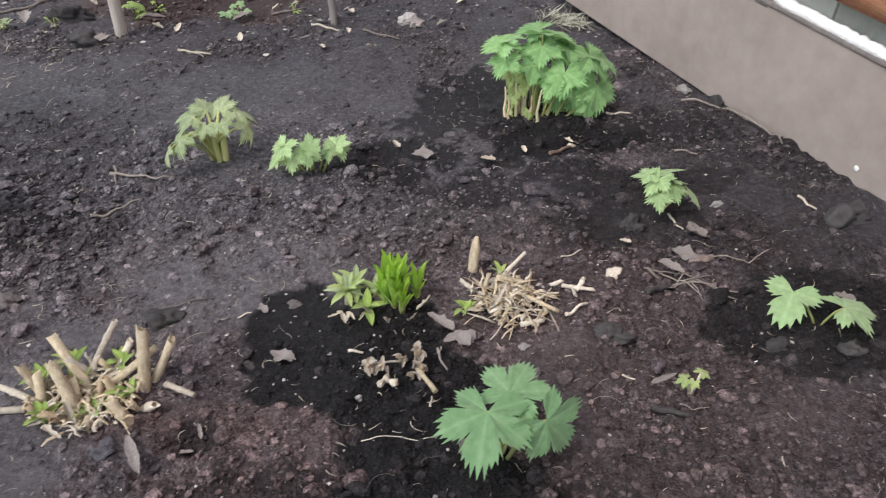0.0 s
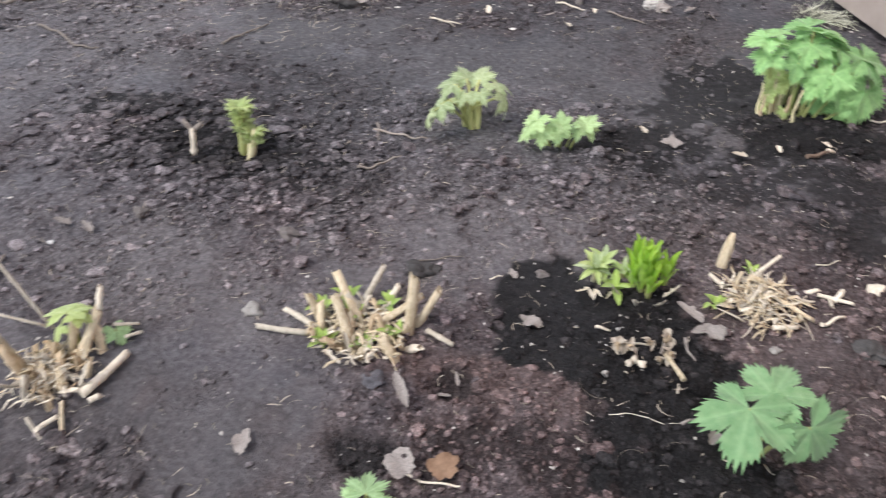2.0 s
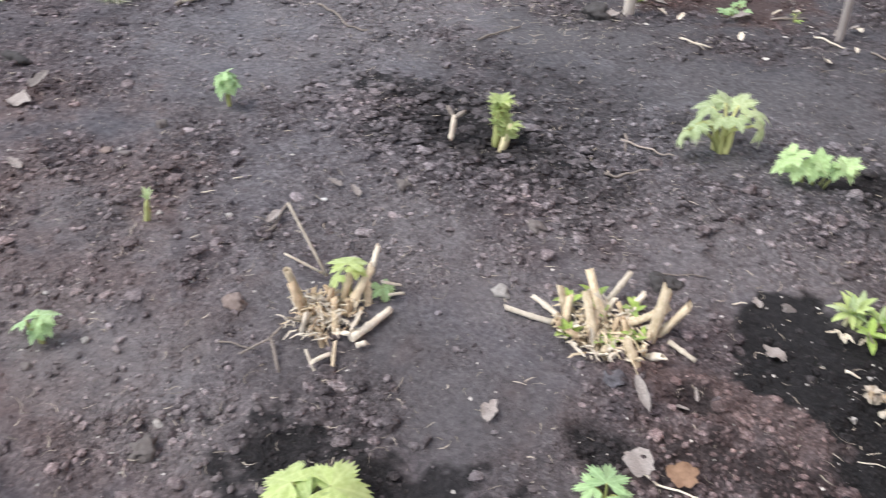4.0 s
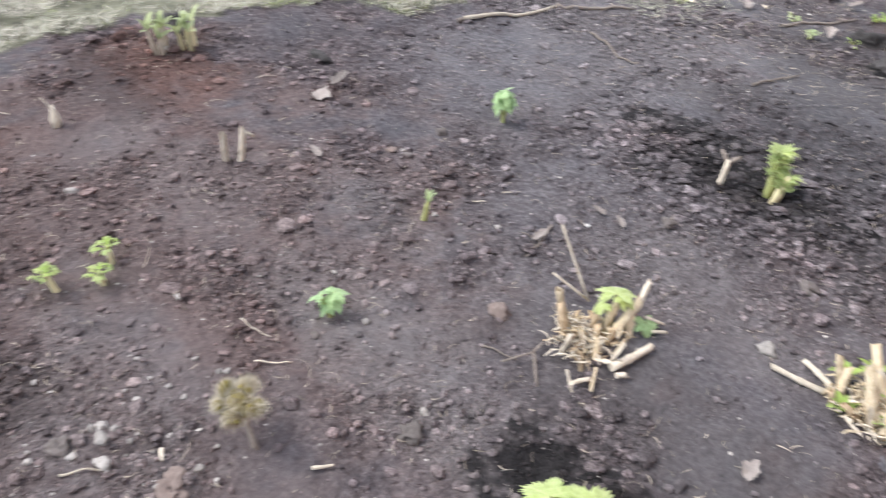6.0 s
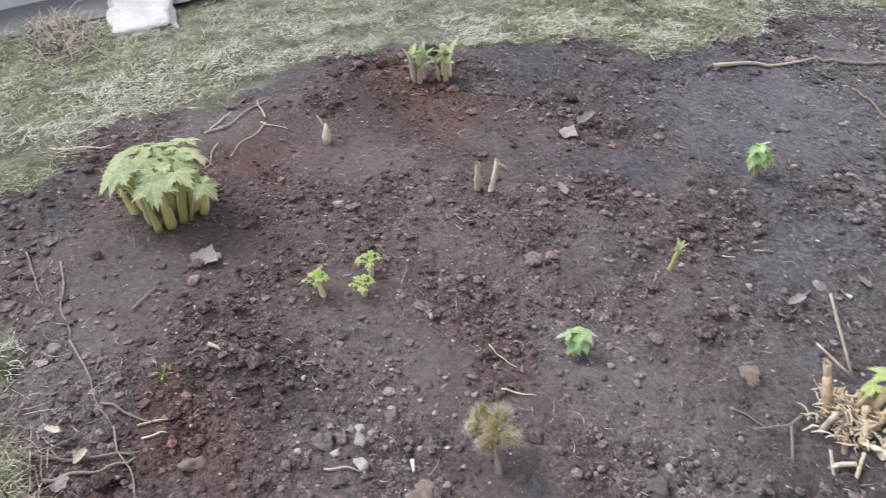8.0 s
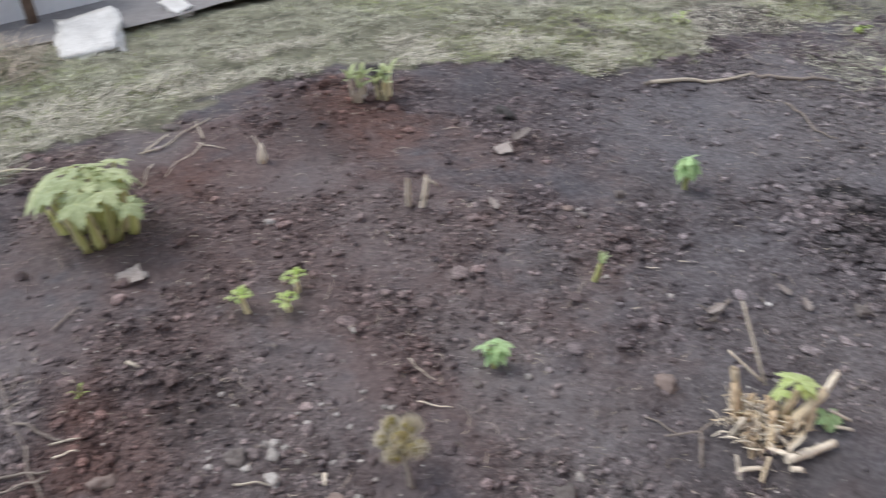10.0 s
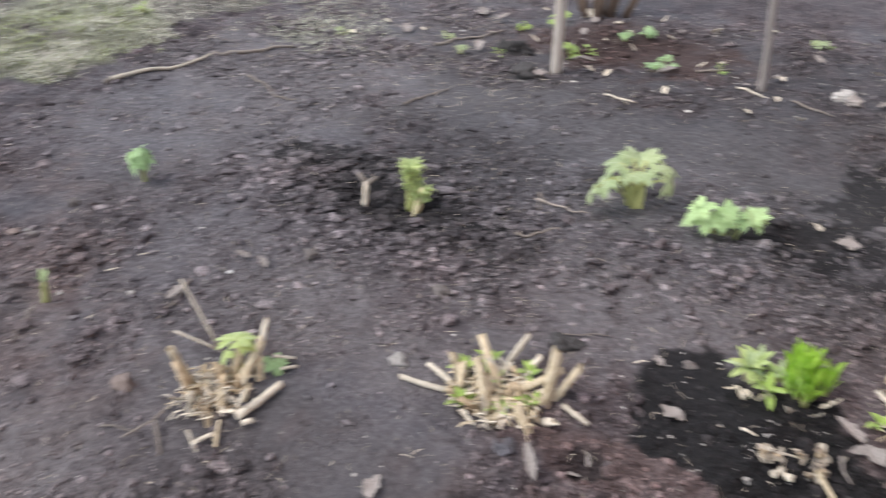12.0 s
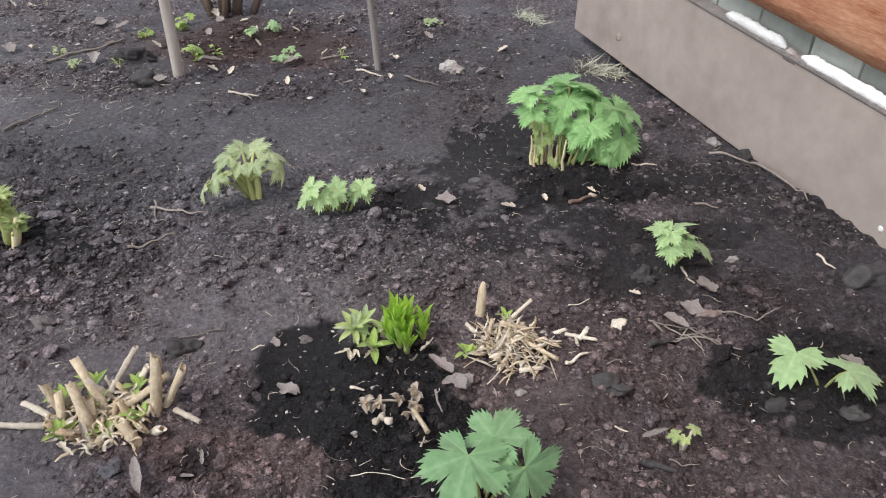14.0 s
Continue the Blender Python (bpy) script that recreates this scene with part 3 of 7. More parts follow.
def lobed_leaf(seed, lobes=5, depth=0.5, teeth=3, tooth=0.16, span=150, droop=0.25, cup=0.15):
    """A palmate leaf of unit length with wedge-shaped, sharply toothed lobes, creased along its veins; its stalk joins at the origin, its tip lies at +y."""
    rnd = random.Random(seed)
    mid = (lobes - 1) / 2
    rim = []
    for k in range(lobes):
        long = 1.0 - 0.27 * abs(k - mid) / mid + rnd.uniform(-0.06, 0.06)
        half = [(0.0, 1.06)]
        for t in range(teeth):
            f = (t + 1) / (teeth + 0.55)
            body = 1.0 - 0.30 * f * f
            half.append((f - 0.42 / (teeth + 0.55), body * (1 - tooth * rnd.uniform(0.75, 1.2))))
            half.append((f - 0.10 / (teeth + 0.55), body * rnd.uniform(0.95, 1.06)))
        half.append((0.95, 0.5 * (0.68 + 1 - depth)))
        side = [(-u, r * rnd.uniform(0.97, 1.03)) for u, r in half[:0:-1]] + half
        for u, r in [(-1.0, 1 - depth)] + side:
            rim.append((k, u, r * long, long))
    rim.append((lobes - 1, 1.0, (1 - depth) * 0.75, 0.75))
    count = len(rim)
    radii = (0.0, 0.22, 0.45, 0.68, 0.86, 1.0)
    verts, vein = [(0, 0, 0)], [1.0]
    tilt = [rnd.uniform(-0.10, 0.10) for _ in range(lobes)]
    for rr in radii[1:]:
        for k, u, edge, long in rim:
            a = radians(-span + 2 * span * (k + (u + 1) / 2) / lobes)
            smooth = long * (1 - depth * abs(u) ** 4) * (1 - 0.12 * abs(u))
            r = rr * (smooth + (edge - smooth) * (rr ** 4))
            z = -droop * r * r + cup * 0.25 * abs(u) * r - 0.05 * r * math.cos(3 * a + seed) + tilt[k] * r * (1 - abs(u)) + 0.018 * rr * math.cos(9 * u) * r + 0.012 * rnd.uniform(-1, 1) * rr
            verts.append((r * math.sin(a), r * math.cos(a), z))
            vein.append(max(0.0, 1 - abs(u) * 5 * (0.4 + rr)))
    faces = [(0, 1 + s + 1, 1 + s) for s in range(count - 1)]
    quads = [(1 + j * count + s, 1 + j * count + s + 1, 1 + (j + 1) * count + s + 1, 1 + (j + 1) * count + s) for j in range(len(radii) - 2) for s in range(count - 1)]
    me = bpy.data.meshes.new("leaf")
    me.from_pydata(verts, [], faces + quads)
    me.attributes.new("vein", "FLOAT", "POINT").data.foreach_set("value", vein)
    for p in me.polygons:
        p.use_smooth = True
    return me


def blade_leaf(seed, width=0.18, droop=0.3, fold=0.25, n=9, ragged=0.0):
    """A lance-shaped leaf of unit length along +y."""
    rnd = random.Random(seed)
    verts, vein, faces = [], [], []
    for k in range(n):
        f = k / (n - 1)
        w = width * (math.sin(math.pi * min(1.0, f * 0.92 + 0.08)) ** 0.75) * (1 + ragged * rnd.uniform(-1, 1))
        z = -droop * f * f + 0.02 * rnd.uniform(-1, 1)
        for s in (-1, -0.5, 0, 0.5, 1):
            verts.append((w * s, f, z + fold * w * abs(s)))
            vein.append(1.0 if s == 0 else 0.0)
    for k in range(n - 1):
        for s in range(4):
            faces.append((k * 5 + s, k * 5 + s + 1, k * 5 + s + 6, k * 5 + s + 5))
    me = bpy.data.meshes.new("leaf")
    me.from_pydata(verts, [], faces)
    me.attributes.new("vein", "FLOAT", "POINT").data.foreach_set("value", vein)
    for p in me.polygons:
        p.use_smooth = True
    return me


def torn_leaf(seed, long=1.3, crumple=0.22):
    """A torn, crumpled scrap of a dead leaf, about one unit long along +y."""
    rnd = random.Random(seed)
    off = Vector((seed * 1.3, seed * 0.7, 0))
    count, verts, faces, vein = 30, [(0, 0.5, 0.05)], [], [1.0]
    for rr in (0.35, 0.7, 1.0):
        for s in range(count):
            a = 2 * math.pi * s / count
            w = Vector((math.cos(a), math.sin(a), 0))
            r = 0.40 * rr * (1 + 0.45 * noise.noise(w * 1.1 + off) + (0.20 * noise.noise(w * 3.3 + off) + rnd.uniform(-0.08, 0.08)) * rr)
            x, y = r * math.cos(a), r * math.sin(a) * long
            z = 0.05 + crumple * rr * noise.noise(Vector((x * 2.6, y * 2.6, seed))) + 0.12 * x * x * 6 * rr
            verts.append((x, y + 0.5, z))
            vein.append(1.0 if abs(x) < 0.03 else 0.0)
    faces = [(0, 1 + s, 1 + (s + 1) % count) for s in range(count)]
    faces += [(1 + j * count + s, 1 + (j + 1) * count + s, 1 + (j + 1) * count + (s + 1) % count, 1 + j * count + (s + 1) % count) for j in range(2) for s in range(count)]
    me = bpy.data.meshes.new("leaf")
    me.from_pydata(verts, [], faces)
    for p in me.polygons:
        p.use_smooth = True
    return me


def pool(mat, make, count=6, **kw):
    out = []
    for k in range(count):
        me = make(11 + 7 * k, **kw)
        me.materials.append(mat)
        out.append(me)
    return out


PALM_ROUND = pool(GREEN, lobed_leaf, 6, lobes=5, depth=0.36, teeth=3, tooth=0.21, span=160, droop=0.12, cup=0.75)
PALM_COOL = pool(GREEN_COOL, lobed_leaf, 4, lobes=5, depth=0.55, teeth=4, tooth=0.13, droop=0.16, cup=0.40)
FRILL = pool(GREEN_TIP, lobed_leaf, 5, lobes=5, depth=0.40, teeth=3, tooth=0.30, span=85, droop=0.45, cup=0.9)
PALM_YOUNG = pool(GREEN_YELLOW, lobed_leaf, 4, lobes=5, depth=0.45, teeth=2, tooth=0.16, droop=0.45, cup=0.5)
PALM_PALE = pool(GREEN_PALE, lobed_leaf, 5, lobes=5, depth=0.45, teeth=2, tooth=0.16, droop=0.30, cup=0.6)
PALM_LIGHT = pool(GREEN_LIGHT, lobed_leaf, 5, lobes=5, depth=0.40, teeth=2, tooth=0.15, droop=0.35, cup=0.6)
CUT_DEEP = pool(GREEN_LIGHT, lobed_leaf, 3, lobes=5, depth=0.68, teeth=2, tooth=0.18, span=135, droop=0.12, cup=0.3)
CUT_LIME = pool(GREEN_LIME, lobed_leaf, 5, lobes=5, depth=0.32, teeth=2, tooth=0.20, droop=0.30, cup=0.8)
CUT = pool(GREEN_FRESH, lobed_leaf, 5, lobes=5, depth=0.50, teeth=2, tooth=0.20, droop=0.10, cup=0.3)
PALM_THREE = pool(GREEN_LIGHT, lobed_leaf, 3, lobes=3, depth=0.62, teeth=3, tooth=0.15, span=140, droop=0.12, cup=0.4)
CUT_SILVER = pool(GREEN_SILVER, lobed_leaf, 5, lobes=5, depth=0.48, teeth=3, tooth=0.24, droop=0.45, cup=0.6)
CUT_YOUNG = pool(GREEN_YELLOW, lobed_leaf, 4, lobes=5, depth=0.36, teeth=2, tooth=0.20, droop=0.5, cup=0.8)
LANCE = pool(GREEN_LILY, blade_leaf, 4, width=0.13, droop=0.12, fold=0.5)
LANCE_YOUNG = pool(GREEN_YELLOW, blade_leaf, 4, width=0.20, droop=0.35, fold=0.4)
PALM_LIME = pool(GREEN_LIME, lobed_leaf, 4, lobes=5, depth=0.42, teeth=3, tooth=0.16, droop=0.30, cup=0.4)
LANCE_SILVER = pool(GREEN_SILVER, blade_leaf, 4, width=0.17, droop=0.2, fold=0.4)
PAPER = pool(STRAW_PALE, blade_leaf, 4, width=0.28, droop=-0.25, fold=0.7, ragged=0.35)
SHRED = pool(STRAW_PALE, blade_leaf, 5, width=0.12, droop=-0.30, fold=0.9, ragged=0.55)
LANCE_LIGHT = pool(GREEN_LIME, blade_leaf, 4, width=0.20, droop=0.35, fold=0.4)
LANCE_PALE = pool(GREEN_PALE, blade_leaf, 4, width=0.20, droop=0.35, fold=0.4)
WITHERED = pool(DRYLEAF, blade_leaf, 4, width=0.26, droop=-0.25, fold=0.7, ragged=0.35)
NARROW = pool(DRYLEAF, blade_leaf, 3, width=0.11, droop=-0.10, fold=0.6, ragged=0.25)
WITHERED_PALM = pool(DRYLEAF, torn_leaf, 6)


def leaf_at(parent, meshes, place, size, yaw, dip, roll=0, name="leaf", label=""):
    """A leaf whose stalk joins at place; yaw turns its tip from +y, dip lowers it."""
    m = Matrix.Translation(place) @ pose(0, 0, 0, 0, 0, yaw) @ pose(0, 0, 0, -dip, roll, 0) @ Matrix.Diagonal((size, size, size, 1))
    return part(name, random.choice(meshes), None, parent, m, label)


def stalked_leaf(parent, meshes, base, centre, size, yaw, dip, r=0.004, mat=None, arch=0.02, roll=0):
    """A leaf on its own stalk from base to near the leaf's middle (world places)."""
    c = Vector(centre)
    way = Vector((-math.sin(radians(yaw)), math.cos(radians(yaw)), 0)) * math.cos(radians(dip)) - Vector((0, 0, 1)) * math.sin(radians(dip))
    join = c - way * size * 0.35
    stem = part("stem", tube(bent(Vector(base) - Vector((0, 0, 0.012)), join, 6, 0, 0.002) if arch == 0 else bent(Vector(base) - Vector((0, 0, 0.012)), join, 6, arch, 0.001), [r * 1.35, r * 1.2, r, r, r * 0.9, r * 0.75], 6), mat or STEM, parent)
    leaf_at(parent, meshes, join, size, yaw, dip, roll)
    return stem


def stub(parent, a, b, r, mat, name="stub"):
    """A cut hollow stalk with swollen nodes; heights of a and b are above the soil."""
    r *= 0.96
    za, zb = floor_z(a[0], a[1]), floor_z(b[0], b[1])
    base = za if parent is None else parent.location.z
    p, q = Vector((a[0], a[1], base + a[2])), Vector((b[0], b[1], base + b[2]))
    if a[2] < 0.009:
        p = p - (q - p).normalized() * 0.03
    way = q - p
    sway = Vector((random.uniform(-1, 1), random.uniform(-1, 1), 0)) * r * 0.25
    node = random.uniform(0.35, 0.75)
    gap = min(0.08, 0.004 / max(way.length, 0.01))
    stops = [(0.0, 1.10), (node * 0.5, 1.0), (node - 2 * gap, 0.98), (node, 1.16), (node + gap, 1.13), (node + 2.5 * gap, 0.93), (0.5 + node / 2, 0.92), (1.0, 0.95)]
    pts = [p + way * f + sway * math.sin(math.pi * f) for f, k in stops]
    return part(name, tube(pts, [r * k for f, k in stops], 12, True, random.uniform(0.75, 1.0), 0.12), mat, parent)


def twig(a, b, r, mat, label, category="twig", wander=0.006, n=11, sag=0.0, side=None, group=""):
    """A thin stick lying on the soil from a to b (plan places); side: a second branch's end."""
    def lay(p, q):
        out = []
        dx, dy = q[0] - p[0], q[1] - p[1]
        first, second = random.uniform(0, 6.28), random.uniform(0, 6.28)
        for k in range(n):
            f = k / (n - 1)
            w = wander * (math.sin(4.2 * f + first) + 0.6 * math.sin(9.0 * f + second)) * min(1.0, 3 * f, 3 - 3 * f) + 0.12 * wander * random.uniform(-1, 1)
            x, y = p[0] + dx * f - dy * w * 4, p[1] + dy * f + dx * w * 4
            out.append((x, y, floor_z(x, y) + r * 0.7 + 0.005 + sag * 4 * f * (1 - f)))
        return out
    path = lay(a, b)
    me = tube(path, [r * (1.1 - 0.5 * k / (n - 1)) for k in range(n)], 6, False, 1.0, 0.15)
    ob = solo("twig", me, mat, Matrix.Identity(4), label, category, group)
    if side:
        part("side_shoot", tube(lay(path[n // 2][:2], side), [r * (0.7 - 0.35 * k / (n - 1)) for k in range(n)], 5), mat, ob)
    return ob


def stone(x, y, rx, ry, rz, mat, label, name="pebble", seed=1, sink=0.40, turn=0, category="stone", rough=0.55):
    z = floor_z(x, y)
    return solo(name, pebble_mesh(rx, ry, rz, seed, 4 if rx > 0.03 else 3, rough), mat, pose(x, y, z + rz * (1 - 2 * sink), random.uniform(-8, 8), random.uniform(-8, 8), turn), label, category)


def litter(x, y, size, yaw, meshes, label, lift=0.006, dip=0, roll=0):
    z = floor_z(x, y)
    m = pose(x, y, z + lift + 0.004, -dip, roll, yaw) @ Matrix.Diagonal((size, size, size, 1))
    return solo("dry_leaf", random.choice(meshes), None, m, label, "dead leaf")


# ---- the house wall beside the bed ----
WA, WD, WN = Vector((0.5, 3.6, 0.0)), Vector((0.4451, -0.8955, 0.0)), Vector((-0.8955, -0.4451, 0.0))


def on_wall(s, out, z):
    return WA + WD * s + WN * out + Vector((0, 0, z + 0.05 - 0.056 * s))


def wall_box(s0, s1, o0, o1, z0, z1, z0b=None, z1b=None, bevel=0.003):
    """A board along the wall from s0 to s1, from depth o1 out to o0; the second heights hold at s1."""
    z0b, z1b = z0 if z0b is None else z0b, z1 if z1b is None else z1b
    bm = bmesh.new()
    c = [on_wall(s0, o0, z0), on_wall(s1, o0, z0b), on_wall(s1, o0, z1b), on_wall(s0, o0, z1), on_wall(s0, o1, z0), on_wall(s1, o1, z0b), on_wall(s1, o1, z1b), on_wall(s0, o1, z1)]
    v = [bm.verts.new(p) for p in c]
    for f in ((0, 3, 2, 1), (4, 5, 6, 7), (0, 1, 5, 4), (1, 2, 6, 5), (2, 3, 7, 6), (3, 0, 4, 7)):
        bm.faces.new([v[i] for i in f])
    bmesh.ops.recalc_face_normals(bm, faces=bm.faces)
    bmesh.ops.bevel(bm, geom=bm.edges[:], offset=bevel, segments=2, affect="EDGES")
    me = bpy.data.meshes.new("board")
    bm.to_mesh(me)
    bm.free()
    return me


def siding(s0, s1, z, height, out):
    """One rounded cladding plank."""
    n, m = 7, 24
    verts, faces = [], []
    for j in range(m + 1):
        s = s0 + (s1 - s0) * j / m
        for k in range(n):
            f = k / (n - 1)
            verts.append(on_wall(s, out - 0.012 + 0.012 * math.sin(math.pi * (0.04 + 0.92 * f)) ** 0.6 + 0.0015 * noise.noise(Vector((s * 6, f * 3, z * 9))), z + (height - 0.004) * f))
        verts.append(on_wall(s, out - 0.055, z + height - 0.004))
        verts.append(on_wall(s, out - 0.055, z))
    w = n + 2
    for j in range(m):
        for k in range(w):
            a, b = j * w + k, j * w + (k + 1) % w
            faces.append((a, b, b + w, a + w))
    faces += [tuple(range(w))[::-1], tuple(m * w + k for k in range(w))]
    me = bpy.data.meshes.new("plank")
    me.from_pydata(verts, [], faces)
    for p in me.polygons:
        p.use_smooth = len(p.vertices) == 4
    return me


def foam_strip(s0, s1, z, seed):
    """A ragged bead of hardened foam along the ledge."""
    n = max(8, int((s1 - s0) / 0.012))
    verts, faces, sides = [], [], 9
    for j in range(n + 1):
        s = s0 + (s1 - s0) * j / n
        end = min(1.0, 0.35 + 6 * min(j, n - j) / n)
        h = 0.029 * end * (1 + 0.30 * noise.noise(Vector((s * 14, seed, 0))) + 0.22 * noise.noise(Vector((s * 55, seed, 3))))
        d = 0.030 * end * (1 + 0.2 * noise.noise(Vector((s * 12, seed, 7))))
        for k in range(sides):
            a = math.pi * k / (sides - 1)
            jag = 1 + 0.16 * noise.noise(Vector((s * 90, a * 3, seed)))
            verts.append(on_wall(s, -0.020 + d * 0.7 * math.cos(a) * jag, z + max(0.0, h * math.sin(a) ** 0.6 * jag)))
    for j in range(n):
        for k in range(sides):
            a, b = j * sides + k, j * sides + (k + 1) % sides
            faces.append((a, b, b + sides, a + sides))
    faces += [tuple(range(sides))[::-1], tuple(n * sides + k for k in range(sides))]
    me = bpy.data.meshes.new("foam")
    me.from_pydata(verts, [], faces)
    for p in me.polygons:
        p.use_smooth = True
    return me


def house_wall():
    wall = tagged(new("wall_house"), "house wall with grey cement sheet skirting and peeling orange cladding", "wall", kind="structure")
    part("foundation", wall_box(-0.05, 6.2, -0.11, -0.40, -0.3, 2.75), CEMENT, wall, label="rough grey foundation behind the skirting")
    part("skirting_sheet", wall_box(-0.087, 2.45, 0.0, -0.012, 0.057, 0.472, 0.092, 0.472), CEMENT, wall, label="large flat grey fibre cement sheet")
    part("skirting_sheet", wall_box(2.456, 6.2, 0.0, -0.012, 0.092, 0.472), CEMENT, wall, label="large flat grey fibre cement sheet")
    part("ledge", wall_box(-0.087, 6.2, 0.008, -0.048, 0.474, 0.486), BARK_GREY, wall, label="thin weathered wooden lath")
    part("foam_bead", foam_strip(0.915, 1.225, 0.483, 1.0), FOAM, wall, label="white hardened foam bead")
    part("foam_bead", foam_strip(1.30, 1.76, 0.483, 5.0), FOAM, wall, label="white hardened foam bead")
    part("foam_crumb", foam_strip(1.23, 1.305, 0.462, 9.0), DRYLEAF, wall, label="dirty crumbled foam")
    part('knot', pebble_mesh(0.022, 0.022, 0.004, 3.0, 2, 0.3), TWIG, wall, Matrix.Translation(on_wall(0.296, 0.0, 0.166)) @ WN.to_track_quat('Z', 'Y').to_matrix().to_4x4(), 'dark round knot mark')
    part('chip', pebble_mesh(0.013, 0.011, 0.004, 5.0, 2, 0.4), FOAM, wall, Matrix.Translation(on_wall(1.79, 0.0, 0.16)) @ WN.to_track_quat('Z', 'Y').to_matrix().to_4x4(), 'small white chipped spot')
    s, k = -0.087, 0
    while s < 6.1:
        w = 0.21 + 0.02 * (k % 3)
        part("back_board", wall_box(s, min(s + w, 6.2) - 0.004, -0.055, -0.075, 0.42, 0.64), PAINT_GREY, wall, label="grey-green painted board")
        s, k = s + w, k + 1
    z = 0.575
    while z < 2.7:
        part("cladding_plank", siding(-0.087, 6.2, z, 0.304, 0.004), PAINT_ORANGE, wall, label="orange-brown painted plank with peeling paint")
        z += 0.304
    eave = part("eave", wall_box(-0.25, 6.3, 0.10, -0.45, 2.88, 2.94), BARK_GREY, wall)
    return wall


house_wall()

# ---- stakes and the shrub behind the bed ----


def stake(x, y, height, r, mat, label, lx=0.0, ly=0.0):
    z = floor_z(x, y)
    pts = [(x + lx * f + 0.004 * math.sin(5 * f), y + ly * f, z - 0.08 + (height + 0.08) * f) for f in [k / 11 for k in range(12)]]
    solo("garden_stake", tube(pts, [r * (1 + 0.06 * math.sin(3.1 * k)) for k in range(12)], 12, False, 0.9, 0.08), mat, Matrix.Identity(4), label, "stake", "stakes behind the bed")


stake(-1.320, 3.113, 1.05, 0.027, BARK, "pale peeled wooden stake driven upright into the soil", -0.02, 0.01)
stake(-0.436, 3.288, 1.0, 0.018, BARK_GREY, "thin grey weathered stake standing in the soil", -0.10, 0.02)


def shrub(x, y):
    ob = thing("shrub", x, y, "leafless brown shrub with several stems from the soil", "shrub")
    z = ob.location.z
    for dx, dy, tx, ty, h, r in ((0, 0, -0.05, 0.2, 1.5, 0.030), (-0.07, 0.02, -0.35, 0.15, 1.4, 0.022), (0.06, 0.0, 0.25, 0.2, 1.5, 0.024), (0.02, -0.06, 0.1, 0.1, 1.2, 0.016), (-0.05, -0.05, -0.2, -0.05, 1.1, 0.013), (0.13, 0.05, 0.5, 0.3, 1.3, 0.018)):
        pts = bent((x + dx, y + dy, z - 0.05), (x + dx + tx, y + dy + ty, z + h), 9, 0, 0.012)
        limb = part("stem", tube(pts, [r * (1.25 - 0.75 * k / 8) for k in range(9)], 8, False, 1.0, 0.12), BARK_DARK, ob)
        for k in (4, 5, 6, 7):
            a = Vector(pts[k])
            b = a + Vector((random.uniform(-0.25, 0.25), random.uniform(-0.15, 0.25), random.uniform(0.12, 0.35)))
            part("branch", tube(bent(a, b, 5, 0, 0.01), [r * 0.4, r * 0.34, r * 0.28, r * 0.2, r * 0.12], 5), BARK_DARK, limb)
    return ob


shrub(-1.417, 4.02)

# ---- beyond the lawn: path, white edging, concrete ----


def beyond():
    bm = bmesh.new()
    n = 30
    for k in range(n + 1):
        f = k / n
        yy = -2.5 + 8 * f
        xi = -4.80 + 0.06 * noise.noise(Vector((yy * 2, 0, 0))) - 0.16 * (yy - 0.3) * (yy > 0.3) + 0.06 * (0.3 - yy) * (yy < 0.3)
        bm.verts.new((xi, yy, 0.262 + 0.004 * noise.noise(Vector((yy * 4, 1, 0)))))
        bm.verts.new((-6.4, yy, 0.262))
    bm.verts.ensure_lookup_table()
    for k in range(n):
        bm.faces.new([bm.verts[i] for i in (2 * k, 2 * k + 2, 2 * k + 3, 2 * k + 1)])
    me = bpy.data.meshes.new("path")
    bm.normal_update()
    bm.to_mesh(me)
    bm.free()
    ob = new("path", me)
    me.materials.append(ASPHALT)
    tagged(ob, "worn grey trodden path behind the lawn", "path", kind="structure")
    edge = tagged(new("wall_low"), "low white painted wall along the path", "wall", kind="structure")
    me = bpy.data.meshes.new("wall")
    bm = bmesh.new()
    bmesh.ops.create_cube(bm, size=1.0, matrix=pose(-5.13, -1.40, 0.50, 0, 0, 12) @ Matrix.Diagonal((0.16, 3.2, 0.56, 1)))
    bmesh.ops.bevel(bm, geom=bm.edges[:], offset=0.012, segments=2, affect="EDGES")
    bm.to_mesh(me)
    bm.free()
    part("wall_face", me, WHITE, edge)
    stake_me = tube([(-5.20, -0.22, 0.18), (-5.20, -0.22, 0.6), (-5.19, -0.22, 1.2)], [0.03, 0.028, 0.027], 10)
    solo("iron_post", stake_me, BARK_DARK, Matrix.Identity(4), "dark rusty iron post beside the path", "post")


beyond()


def concrete_chunk(x, y, sx, sy, sz, turn, label):
    bm = bmesh.new()
    bmesh.ops.create_cube(bm, size=1.0)
    bmesh.ops.subdivide_edges(bm, edges=bm.edges[:], cuts=7, use_grid_fill=True)
    for v in bm.verts:
        c = v.co.copy()
        k = 1 + 0.45 * noise.noise(c * 2.3 + Vector((x, y, 0))) + 0.16 * noise.noise(c * 7 + Vector((y, x, 0)))
        v.co = Vector((c.x * sx, c.y * sy, c.z * sz)) * k
    me = bpy.data.meshes.new("chunk")
    bm.to_mesh(me)
    bm.free()
    for p in me.polygons:
        p.use_smooth = True
    solo("concrete_chunk", me, CONCRETE, pose(x, y, floor_z(x, y) + sz * 0.38, 6, 10, turn), label, "rubble")


